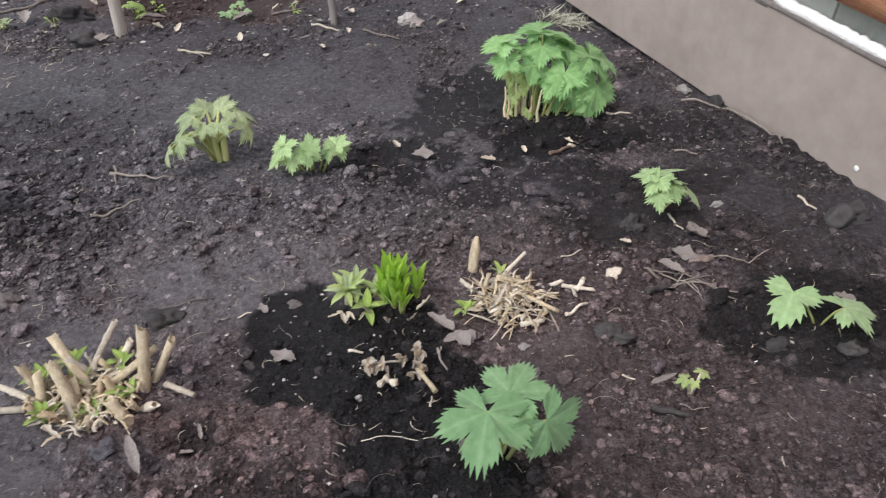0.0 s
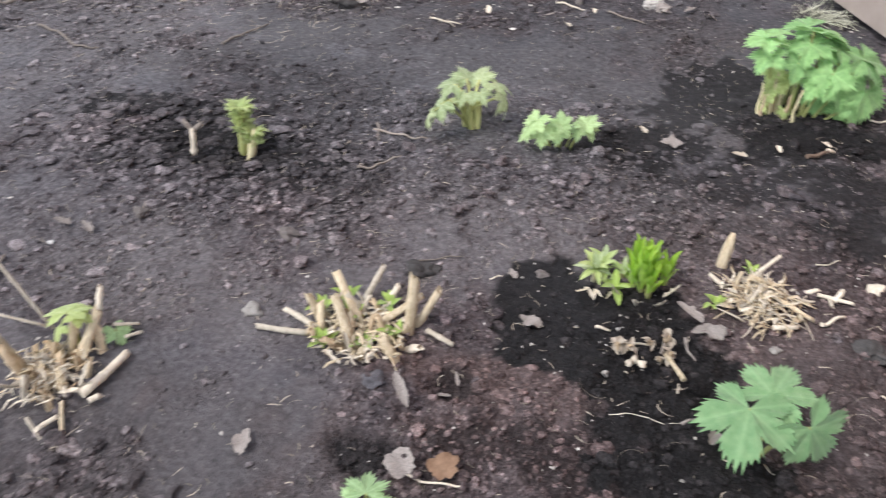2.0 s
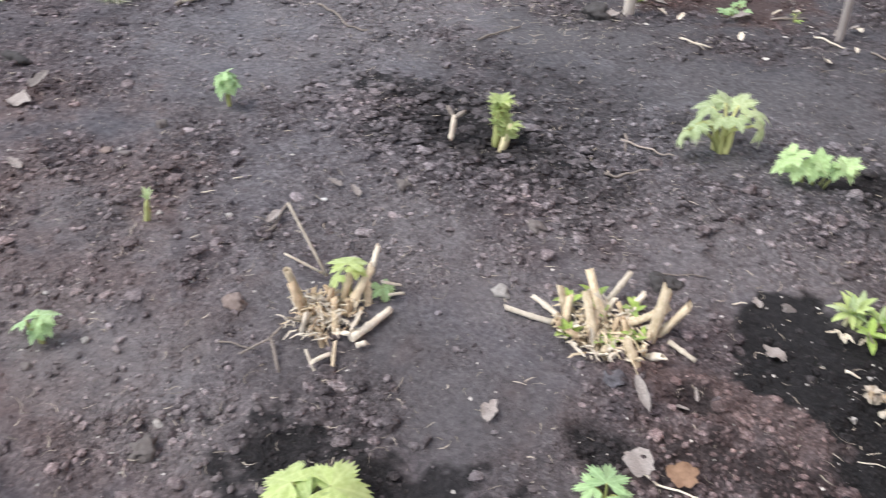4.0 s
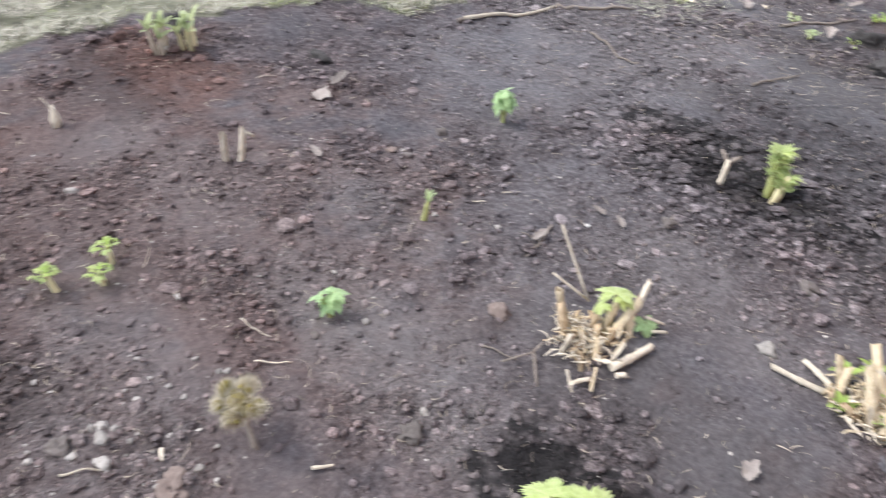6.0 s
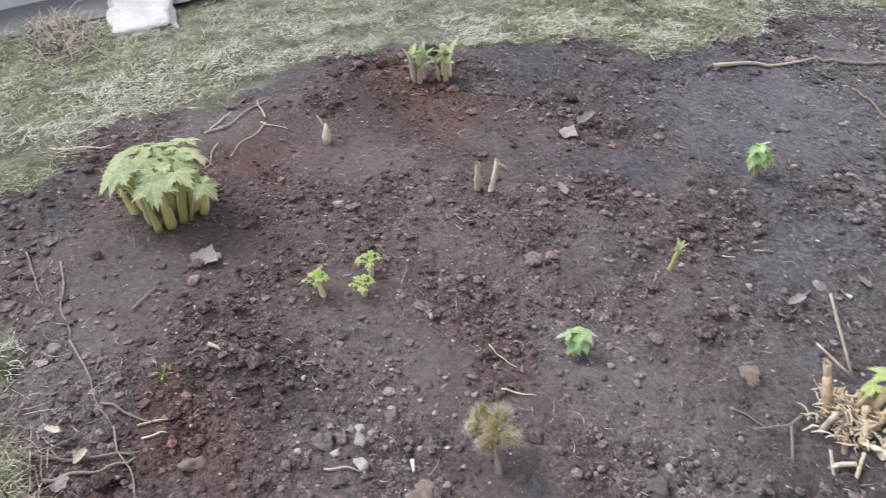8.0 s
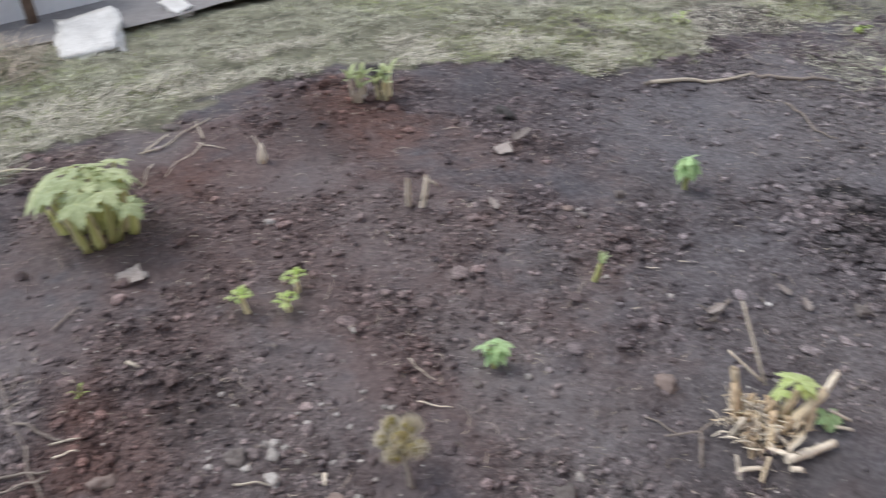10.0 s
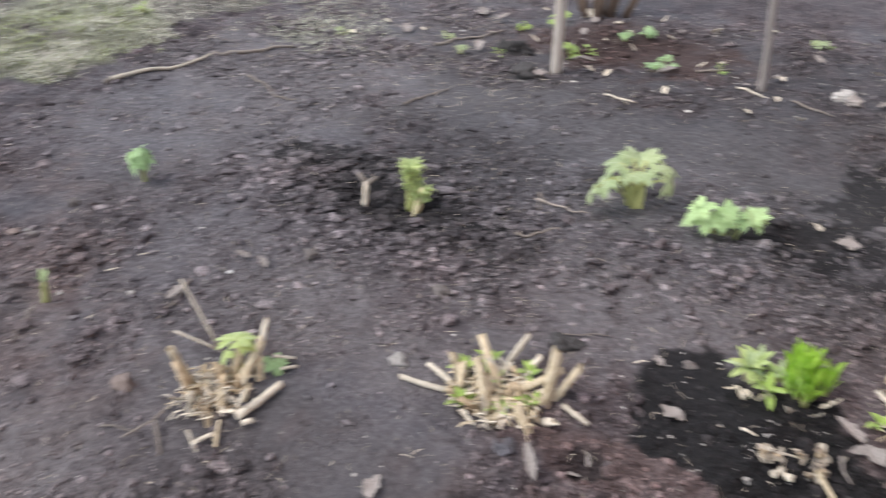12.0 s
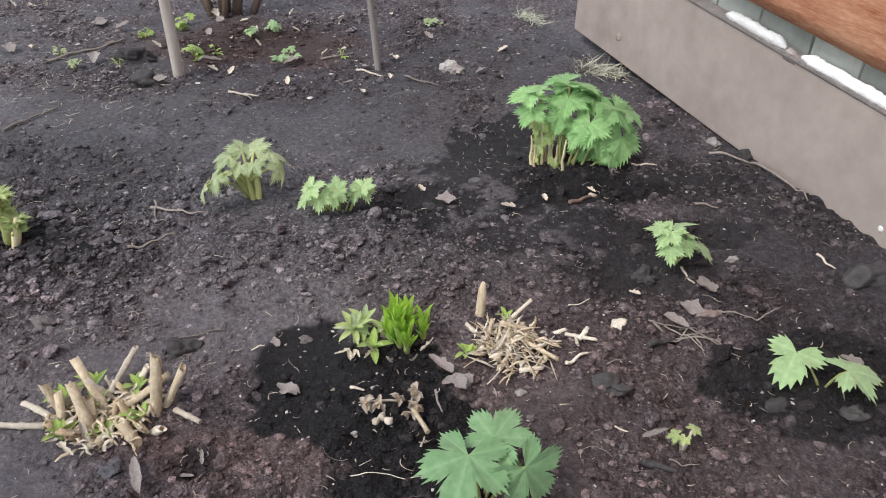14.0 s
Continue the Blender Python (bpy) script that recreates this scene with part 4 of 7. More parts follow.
concrete_chunk(-4.72, -0.03, 0.42, 0.29, 0.065, -12, "broken slab of pale concrete lying on the lawn")
concrete_chunk(-4.95, 0.47, 0.16, 0.10, 0.07, 20, "small pale lump of concrete on the lawn's edge")

# ---- the plants of the bed ----


def up(x, y, h):
    """A place h above the soil's broad height."""
    return Vector((x, y, float(land(x, y)) + h))


def delphinium_clump(x, y, radius, height, count, size, meshes, stem_mat, label, stems=9, stem_r=0.007, fall=0.5):
    """A dense dome of toothed leaves on pale, closely set stalks."""
    ob = thing("delphinium", x, y, label, "plant", "leafy perennials")
    z = ob.location.z
    golden = 2.399963
    for k in range(count):
        f = (k + 0.5) / count
        rr = radius * math.sqrt(f) * random.uniform(0.80, 1.08)
        a = k * golden + random.uniform(-0.2, 0.2)
        top = height * random.uniform(1.0 - fall, 1.0) * (1.0 - 0.28 * f * f)
        c = Vector((x + rr * math.cos(a), y + rr * math.sin(a) * 0.85, z + top))
        b = Vector((x + rr * 0.38 * math.cos(a), y + rr * 0.38 * math.sin(a), z))
        yaw = math.degrees(a) - 90 + random.uniform(-25, 25)
        stalked_leaf(ob, meshes, b, c, size * random.uniform(0.8, 1.12), yaw, 20 * f + random.uniform(-16, 14), stem_r * 0.55, stem_mat, 0.015, random.uniform(-15, 15))
    for k in range(stems):
        a = k * 2 * math.pi / stems + random.uniform(-0.3, 0.3)
        rr = radius * random.uniform(0.25, 0.48)
        p = Vector((x + rr * math.cos(a), y + rr * math.sin(a), z - 0.015))
        q = p + Vector((math.cos(a) * 0.03, math.sin(a) * 0.03, height * random.uniform(0.5, 0.8)))
        part("sheath", tube(bent(p, q, 6, 0, 0.002), [stem_r * s for s in (1.5, 1.45, 1.25, 1.0, 0.85, 0.5)], 8, False, 0.8), STEM_BUFF if k % 3 == 0 else stem_mat, ob)
    return ob


def big_clump():
    """A bushy clump of rounded, fringed leaves in tiers, its sheathed stalks bare on one side."""
    x, y = 0.388, 2.475
    ob = thing("delphinium", x, y, "large bushy delphinium clump with toothed green leaves", "plant", "leafy perennials")
    z = ob.location.z
    upper = ((-0.171, -0.02, 0.245, 0.080, 115, 12), (-0.130, 0.02, 0.262, 0.060, 60, 5), (-0.148, -0.06, 0.195, 0.072, 150, 32), (-0.054, 0.08, 0.265, 0.085, 75, 8), (0.003, 0.05, 0.262, 0.092, -40, 22),
             (-0.024, -0.02, 0.222, 0.085, 165, 30), (0.045, 0.03, 0.215, 0.085, -150, 30), (0.099, 0.02, 0.212, 0.085, -110, 25), (0.152, -0.05, 0.205, 0.094, -140, 38), (0.06, 0.10, 0.225, 0.080, -20, 25), (0.13, 0.08, 0.205, 0.080, -70, 30), (0.055, 0.06, 0.255, 0.080, -75, 18), (0.195, -0.02, 0.195, 0.080, -100, 30))
    lower = ((0.048, -0.08, 0.155, 0.092, 165, 42), (0.100, -0.09, 0.118, 0.086, -160, 52), (0.170, -0.08, 0.105, 0.092, -150, 58), (0.015, -0.075, 0.128, 0.070, 150, 48), (0.041, -0.04, 0.062, 0.065, 180, 72),
             (-0.044, -0.05, 0.172, 0.070, 175, 42), (0.185, -0.01, 0.135, 0.080, -100, 55), (0.110, -0.05, 0.060, 0.075, -170, 68), (0.14, -0.105, 0.070, 0.060, -165, 65), (-0.04, 0.11, 0.18, 0.080, 10, 45), (0.08, 0.14, 0.15, 0.080, -10, 55), (-0.10, 0.08, 0.16, 0.075, 60, 45))
    for dx, dy, h, size, yaw, dip in upper + lower:
        stalked_leaf(ob, PALM_ROUND, (x - 0.01 + dx * 0.5, y + dy * 0.5, z), (x + 1.06 * dx, y + dy, z + 1.04 * h), 1.12 * size, yaw + random.uniform(-12, 12), dip, 0.0042, STEM, 0.012, random.uniform(-14, 14))
    for dx, dy, h, size, yaw, dip in ((-0.075, -0.035, 0.140, 0.066, 170, 50), (-0.125, -0.03, 0.152, 0.062, 140, 45), (-0.100, -0.05, 0.105, 0.050, 160, 65), (-0.118, -0.05, 0.072, 0.042, 130, 60), (-0.128, -0.05, 0.030, 0.036, 120, 70), (-0.050, -0.06, 0.030, 0.034, 190, 50)):
        stalked_leaf(ob, PALM_LIME, (x + dx * 0.9, y + dy, z), (x + dx, y + dy, z + h), size, yaw, dip, 0.0045, STEM_BUFF, 0.0, random.uniform(-15, 15))
    for k in range(10):
        px, py = x - 0.130 + 0.012 * k, y - 0.045 - 0.02 * math.sin(0.9 * k) + random.uniform(-0.012, 0.012)
        tall = random.uniform(0.06, 0.17)
        part("sheath", tube(bent((px, py, z - 0.015), (px + (0.35 * (px - x) + 0.02) * tall * 3, py + random.uniform(-0.01, 0.02), z + tall), 6, 0, 0.004), [0.0078, 0.0072, 0.006, 0.005, 0.0042, 0.003], 7, False, 0.8), (STEM_BUFF, STRAW_BROWN, STEM)[k % 3], ob)


big_clump()
delphinium_clump(-2.945, -0.345, 0.225, 0.205, 18, 0.076, PALM_PALE, STEM_PALE, "pale green delphinium clump on thick yellowish stalks", 15, 0.0100, 0.14)


def big_leaf_plant():
    ob = thing("delphinium", 0.150, 1.000, "young delphinium with three broad toothed leaves", "plant", "leafy perennials")
    z = ob.location.z
    b = Vector((0.150, 0.985, z))
    stalked_leaf(ob, PALM_COOL, b, (0.112, 0.940, 0.140), 0.120, 168, 14, 0.004, STEM, 0.02, 4)
    stalked_leaf(ob, PALM_COOL, b + Vector((0.01, 0.02, 0)), (0.185, 1.062, 0.152), 0.100, -28, -8, 0.004, STEM, 0.02, -6)
    stalked_leaf(ob, PALM_COOL, b + Vector((0.02, 0.0, 0)), (0.245, 0.955, 0.112), 0.100, -140, 62, 0.004, STEM, 0.03, 30)
    stalked_leaf(ob, PALM_COOL, b + Vector((0.01, 0.01, 0)), (0.215, 1.010, 0.092), 0.066, -80, 35, 0.003, STEM, 0.02)


big_leaf_plant()


def two_leaf_plant():
    ob = thing("delphinium", 0.955, 1.365, "small delphinium seedling with two spread leaves", "plant", "leafy perennials")
    z = ob.location.z
    b = Vector((0.950, 1.368, z))
    stalked_leaf(ob, PALM_THREE, b, (0.868, 1.375, z + 0.062), 0.095, 150, 20, 0.0028, STEM, 0.015)
    stalked_leaf(ob, PALM_LIGHT, b + Vector((0.01, 0, 0)), (1.020, 1.350, z + 0.070), 0.098, -85, 6, 0.0028, STEM, 0.015)


two_leaf_plant()


def small_right_plant():
    ob = thing("delphinium", 0.675, 1.842, "low delphinium shoot with a few toothed leaves", "plant", "leafy perennials")
    z = ob.location.z
    b = Vector((0.675, 1.842, z))
    for cx, cy, h, s, yaw, dip in ((0.628, 1.812, 0.115, 0.075, 130, 25), (0.665, 1.862, 0.125, 0.070, 40, 15), (0.742, 1.795, 0.085, 0.070, -110, 30), (0.700, 1.850, 0.105, 0.060, -40, 15), (0.640, 1.780, 0.080, 0.062, 165, 35), (0.690, 1.800, 0.095, 0.060, -165, 25), (0.600, 1.840, 0.125, 0.060, 80, 5), (0.715, 1.830, 0.090, 0.055, -80, 15)):
        stalked_leaf(ob, CUT, b + Vector((random.uniform(-0.012, 0.012), random.uniform(-0.01, 0.01), 0)), (cx, cy, z + h - 0.010), s * 0.88, yaw, dip + 8, 0.003, STEM, 0.015, random.uniform(-15, 15))
    twig((0.690, 1.815), (0.712, 1.735), 0.0035, STRAW_PALE, "pale bent root end beside a plant")


small_right_plant()


def yellow_sprout():
    ob = thing("seedling", 0.598, 1.168, "tiny yellow-green seedling with pale stems", "plant", "seedlings")
    z = ob.location.z
    for cx, cy, h, s, yaw, dip in ((0.570, 1.172, 0.050, 0.027, 90, 15), (0.622, 1.188, 0.060, 0.026, -60, 5), (0.592, 1.158, 0.050, 0.019, 150, 25)):
        stalked_leaf(ob, PALM_LIME, (0.600, 1.168, z), (cx, cy, z + h), s, yaw, dip, 0.0035, STRAW_PALE, 0.004)


yellow_sprout()


def lobed_low_plant():
    ob = thing("delphinium", -0.400, 2.060, "low spreading plant with deeply cut bright leaves", "plant", "leafy perennials")
    z = ob.location.z
    for cx, cy, h, s, yaw, dip in ((-0.465, 2.045, 0.090, 0.070, 135, 42), (-0.430, 2.030, 0.062, 0.062, -175, 55), (-0.455, 2.085, 0.100, 0.055, 60, 5), (-0.485, 2.035, 0.060, 0.052, 110, 50), (-0.378, 2.085, 0.105, 0.050, 5, -45), (-0.380, 2.050, 0.068, 0.058, 175, 58), (-0.360, 2.060, 0.082, 0.045, -130, 30), (-0.290, 2.110, 0.098, 0.060, -30, -20), (-0.285, 2.085, 0.076, 0.060, -130, 40), (-0.325, 2.085, 0.065, 0.045, 160, 45)):
        stalked_leaf(ob, CUT, (0.4 * cx - 0.230, 2.085, z), (cx, cy, z + h), s, yaw, dip, 0.003, STEM, 0.015, random.uniform(-15, 15))


lobed_low_plant()


def downy_plant():
    ob = thing("downy_perennial", -0.675, 2.105, "downy grey-green plant with drooping feathery leaves", "plant", "leafy perennials")
    z = ob.location.z
    b = Vector((-0.675, 2.105, z))
    for k, (dx, dy) in enumerate(((0.0, 0.0), (0.018, 0.008), (-0.016, 0.01), (0.004, 0.02))):
        part("stalk", tube(bent(b + Vector((dx, dy, -0.02)), b + Vector((dx * 1.6 - 0.01, dy * 1.5, 0.11)), 6, 0, 0.002), [0.011, 0.012, 0.011, 0.010, 0.009, 0.006], 8), STEM_PALE, ob)
    for cx, cy, h, s, yaw, dip in ((-0.760, 2.125, 0.180, 0.075, 85, 0), (-0.715, 2.170, 0.205, 0.070, 40, -35), (-0.655, 2.175, 0.210, 0.075, -15, -40), (-0.585, 2.150, 0.185, 0.080, -75, 15), (-0.560, 2.110, 0.130, 0.085, -95, 65), (-0.640, 2.090, 0.165, 0.055, -150, 10), (-0.700, 2.085, 0.150, 0.060, 160, 20)):
        stalked_leaf(ob, CUT_SILVER, b + Vector((0, 0, 0.08)), (cx, cy - 0.015, z + 0.84 * h), 0.92 * s, yaw, dip, 0.0050, STEM_PALE, 0.01, random.uniform(-20, 20))
    for cx, cy, h, s, yaw, dip in ((-0.775, 2.030, 0.120, 0.075, 120, 45), (-0.800, 2.010, 0.095, 0.060, 100, 60), (-0.755, 2.055, 0.125, 0.055, 150, 40)):
        stalked_leaf(ob, CUT_SILVER, b, (cx, cy - 0.015, z + 0.84 * h), s, yaw, dip, 0.0045, STEM, 0.05)


downy_plant()


def curled_sprout():
    ob = thing("curled_sprout", -1.330, 1.775, "thick pale sprout with curled yellow-green leaf tips", "plant", "leafy perennials")
    z = ob.location.z
    part("stalk", tube(bent((-1.345, 1.775, z - 0.02), (-1.345, 1.800, z + 0.15), 7, 0, 0.002), [0.014, 0.016, 0.017, 0.017, 0.016, 0.013, 0.007], 10, False, 0.85, 0.12), STEM, ob)
    part("stalk", tube(bent((-1.318, 1.763, z - 0.02), (-1.300, 1.785, z + 0.09), 7, 0, 0.002), [0.013, 0.015, 0.016, 0.016, 0.014, 0.011, 0.006], 10, False, 0.85, 0.12), STEM_BUFF, ob)
    for cx, cy, low, high, n in ((-1.345, 1.797, 0.060, 0.150, 20), (-1.303, 1.780, 0.030, 0.085, 12)):
        for k in range(n):
            f = k / (n - 1)
            turn = k * 137.5 + random.uniform(-20, 20)
            d = 0.013 * (1 - 0.5 * f)
            place = (cx - d * math.sin(radians(turn)), cy + d * math.cos(radians(turn)), z + low + (high - low) * f)
            leaf_at(ob, FRILL, place, random.uniform(0.040, 0.054), turn, -84 + 22 * f + random.uniform(-8, 12), random.uniform(-15, 15))
    for turn, dip, s in ((75, -30, 0.052), (-80, -25, 0.055), (-20, -50, 0.050), (170, -40, 0.048)):
        leaf_at(ob, FRILL, (-1.345, 1.797, z + 0.150), s, turn, dip, random.uniform(-15, 15))
    leaf_at(ob, FRILL, (-1.298, 1.782, z + 0.075), 0.050, -80, -35)


curled_sprout()


def lily():
    ob = thing("lily_shoots", -0.085, 1.430, "bright green lily shoots with upright spear leaves", "plant", "leafy perennials")
    z = ob.location.z
    for sx, sy, n, tall in ((-0.085, 1.445, 13, 0.122), (-0.072, 1.480, 12, 0.132), (-0.100, 1.480, 12, 0.128), (-0.065, 1.435, 9, 0.095), (-0.108, 1.450, 10, 0.100), (-0.028, 1.480, 8, 0.105)):
        part("shoot", tube(bent((sx, sy, z - 0.01), (sx, sy + 0.01, z + tall * 0.5), 4, 0, 0.001), [0.009, 0.009, 0.008, 0.004], 7), STEM, ob)
        for k in range(n):
            a = k * 2.4
            f = k / n
            p = (sx + 0.007 * math.cos(a), sy + 0.007 * math.sin(a), z + tall * 0.45 * (1 - f))
            leaf_at(ob, LANCE, p, tall * random.uniform(0.55, 0.75), math.degrees(a) - 90, -86 + 17 * f + random.uniform(-5, 5), random.uniform(-10, 10))
    for k in range(4):
        a = 3.6 + 0.9 * k
        leaf_at(ob, SHRED, (-0.083 + 0.055 * math.cos(a), 1.425 + 0.05 * math.sin(a), z + 0.008), 0.06, math.degrees(a) - 90, -40, 0, "dry_sheath", "papery dry sheath")
    ob = thing("leaf_rosette", -0.195, 1.445, "pale green leaf rosette with withered base leaves", "plant", "seedlings")
    z = ob.location.z
    for cx, cy, h, n in ((-0.205, 1.455, 0.045, 13), (-0.150, 1.420, 0.02, 6), (-0.135, 1.475, 0.035, 8), (-0.185, 1.49, 0.04, 9)):
        for k in range(n):
            a = k * 2 * math.pi / n + random.uniform(-0.3, 0.3)
            leaf_at(ob, LANCE_YOUNG if n == 6 else LANCE_LIGHT if k % 3 else LANCE_SILVER, (cx, cy, z + h), random.uniform(0.042, 0.060), math.degrees(a), -55 + 50 * (k % 2) + random.uniform(-12, 12))
        part("stem", tube([(cx, cy, z - 0.01), (cx, cy, z + h)], [0.007, 0.005], 6), STEM_BUFF, ob)
    for k in range(5):
        leaf_at(ob, SHRED, (-0.20 + random.uniform(-0.03, 0.05), 1.42, z + 0.008), random.uniform(0.04, 0.06), 180 + random.uniform(-60, 60), 5, 0, "dry_leaf", "papery dry leaf")


lily()


def tuft(ob, x, y, z, n, size, meshes, lift=-50):
    for k in range(n):
        a = k * 2.4 + random.random()
        leaf_at(ob, meshes, (x + 0.006 * math.cos(a), y + 0.006 * math.sin(a), z), size * random.uniform(0.7, 1.15), math.degrees(a), lift + random.uniform(-20, 25))


def stub_clump_wide():
    ob = thing("stalk_stubs", -0.72, 1.13, "clump of thick cut straw-coloured stalks with green buds", "cut stalks", "cut perennial clumps")
    S = lambda a, b, r, mat=STRAW: stub(ob, a, b, r, mat)
    S((-0.730, 1.138, 0), (-0.810, 1.192, 0.12), 0.0125)
    S((-0.760, 1.228, 0.0), (-0.732, 1.313, 0.05), 0.0085, STRAW_PALE)
    S((-0.622, 1.147, 0), (-0.618, 1.205, 0.132), 0.0145)
    S((-0.610, 1.178, 0), (-0.560, 1.203, 0.10), 0.012)
    S((-0.693, 1.143, 0.02), (-0.603, 1.214, 0.07), 0.010)
    S((-0.700, 1.220, 0), (-0.676, 1.250, 0.05), 0.009, STRAW_PALE)
    S((-0.731, 1.059, 0), (-0.791, 1.129, 0.10), 0.0135)
    S((-0.822, 1.119, 0), (-0.858, 1.129, 0.09), 0.0125)
    S((-0.831, 1.092, 0.02), (-0.926, 1.126, 0.03), 0.0085, STRAW_PALE)
    S((-0.848, 1.080, 0.012), (-0.975, 1.067, 0.016), 0.008, STRAW_PALE)
    S((-0.577, 1.159, 0.012), (-0.505, 1.128, 0.012), 0.008, STRAW_PALE)
    S((-0.700, 1.091, 0), (-0.699, 1.020, 0.03), 0.0115)
    S((-0.626, 1.058, 0), (-0.664, 1.076, 0.05), 0.0145)
    S((-0.730, 1.181, 0.0), (-0.778, 1.165, 0.08), 0.008, STRAW_PALE)
    S((-0.828, 1.099, 0), (-0.832, 1.130, 0.07), 0.011)
    S((-0.719, 1.085, 0), (-0.683, 1.041, 0.03), 0.011, STRAW_PALE)
    S((-0.745, 1.10, 0), (-0.760, 1.13, 0.055), 0.010)
    S((-0.770, 1.07, 0), (-0.80, 1.05, 0.035), 0.010, STRAW_BROWN)
    S((-0.665, 1.12, 0), (-0.690, 1.13, 0.06), 0.009, STRAW_BROWN)
    S((-0.60, 1.10, 0), (-0.575, 1.085, 0.03), 0.012, STRAW_PALE)
    for k in range(14):
        a, rr = k * 2.4, 0.025 + 0.024 * math.sqrt(k)
        px, py = -0.73 + rr * math.cos(a), 1.115 + rr * 0.75 * math.sin(a)
        S((px, py, 0), (px + random.uniform(-0.03, 0.03), py + random.uniform(-0.02, 0.03), random.uniform(0.02, 0.06)), random.uniform(0.006, 0.011), random.choice((STRAW, STRAW_BROWN, STRAW_PALE)))
    z = ob.location.z
    for x, y, h in ((-0.842, 1.150, 0.05), (-0.763, 1.150, 0.035), (-0.685, 1.205, 0.05), (-0.646, 1.120, 0.03), (-0.805, 1.058, 0.015), (-0.707, 1.080, 0.02), (-0.79, 1.20, 0.06)):
        tuft(ob, x, y, z + h * 0.5, 7, 0.044, LANCE_YOUNG)
        part("bud_stem", tube([(x, y, z - 0.01), (x, y, z + h * 0.5 + 0.004)], [0.005, 0.004], 6), STEM, ob)
    for k in range(120):
        a, rr = random.uniform(0, 6.28), random.uniform(0.01, 0.13)
        p = (-0.735 + rr * math.cos(a), 1.11 + rr * 0.7 * math.sin(a), random.uniform(0.004, 0.03))
        q = (p[0] + random.uniform(-0.05, 0.05), p[1] + random.uniform(-0.05, 0.05), random.uniform(0.004, 0.03))
        part("husk_strip", tube(bent((p[0], p[1], z + p[2]), (q[0], q[1], z + q[2]), 5, 0.006, 0.004), [0.002, 0.004, 0.0045, 0.004, 0.002], 5, False, 0.4), random.choice((STRAW, STRAW_PALE, STRAW)), ob)


stub_clump_wide()


def husks(ob, x, y, spread, n):
    """Papery torn husks lying between cut stalks."""
    z = ob.location.z
    for _ in range(n):
        a, d = random.uniform(0, 6.28), spread * math.sqrt(random.random())
        leaf_at(ob, SHRED, (x + d * math.cos(a), y + 0.75 * d * math.sin(a), z + random.uniform(0.004, 0.03)), random.uniform(0.025, 0.065), random.uniform(0, 360), random.uniform(-40, 20), random.uniform(-40, 40), "husk")


husks(bpy.data.objects["stalk_stubs"], -0.735, 1.10, 0.12, 34)


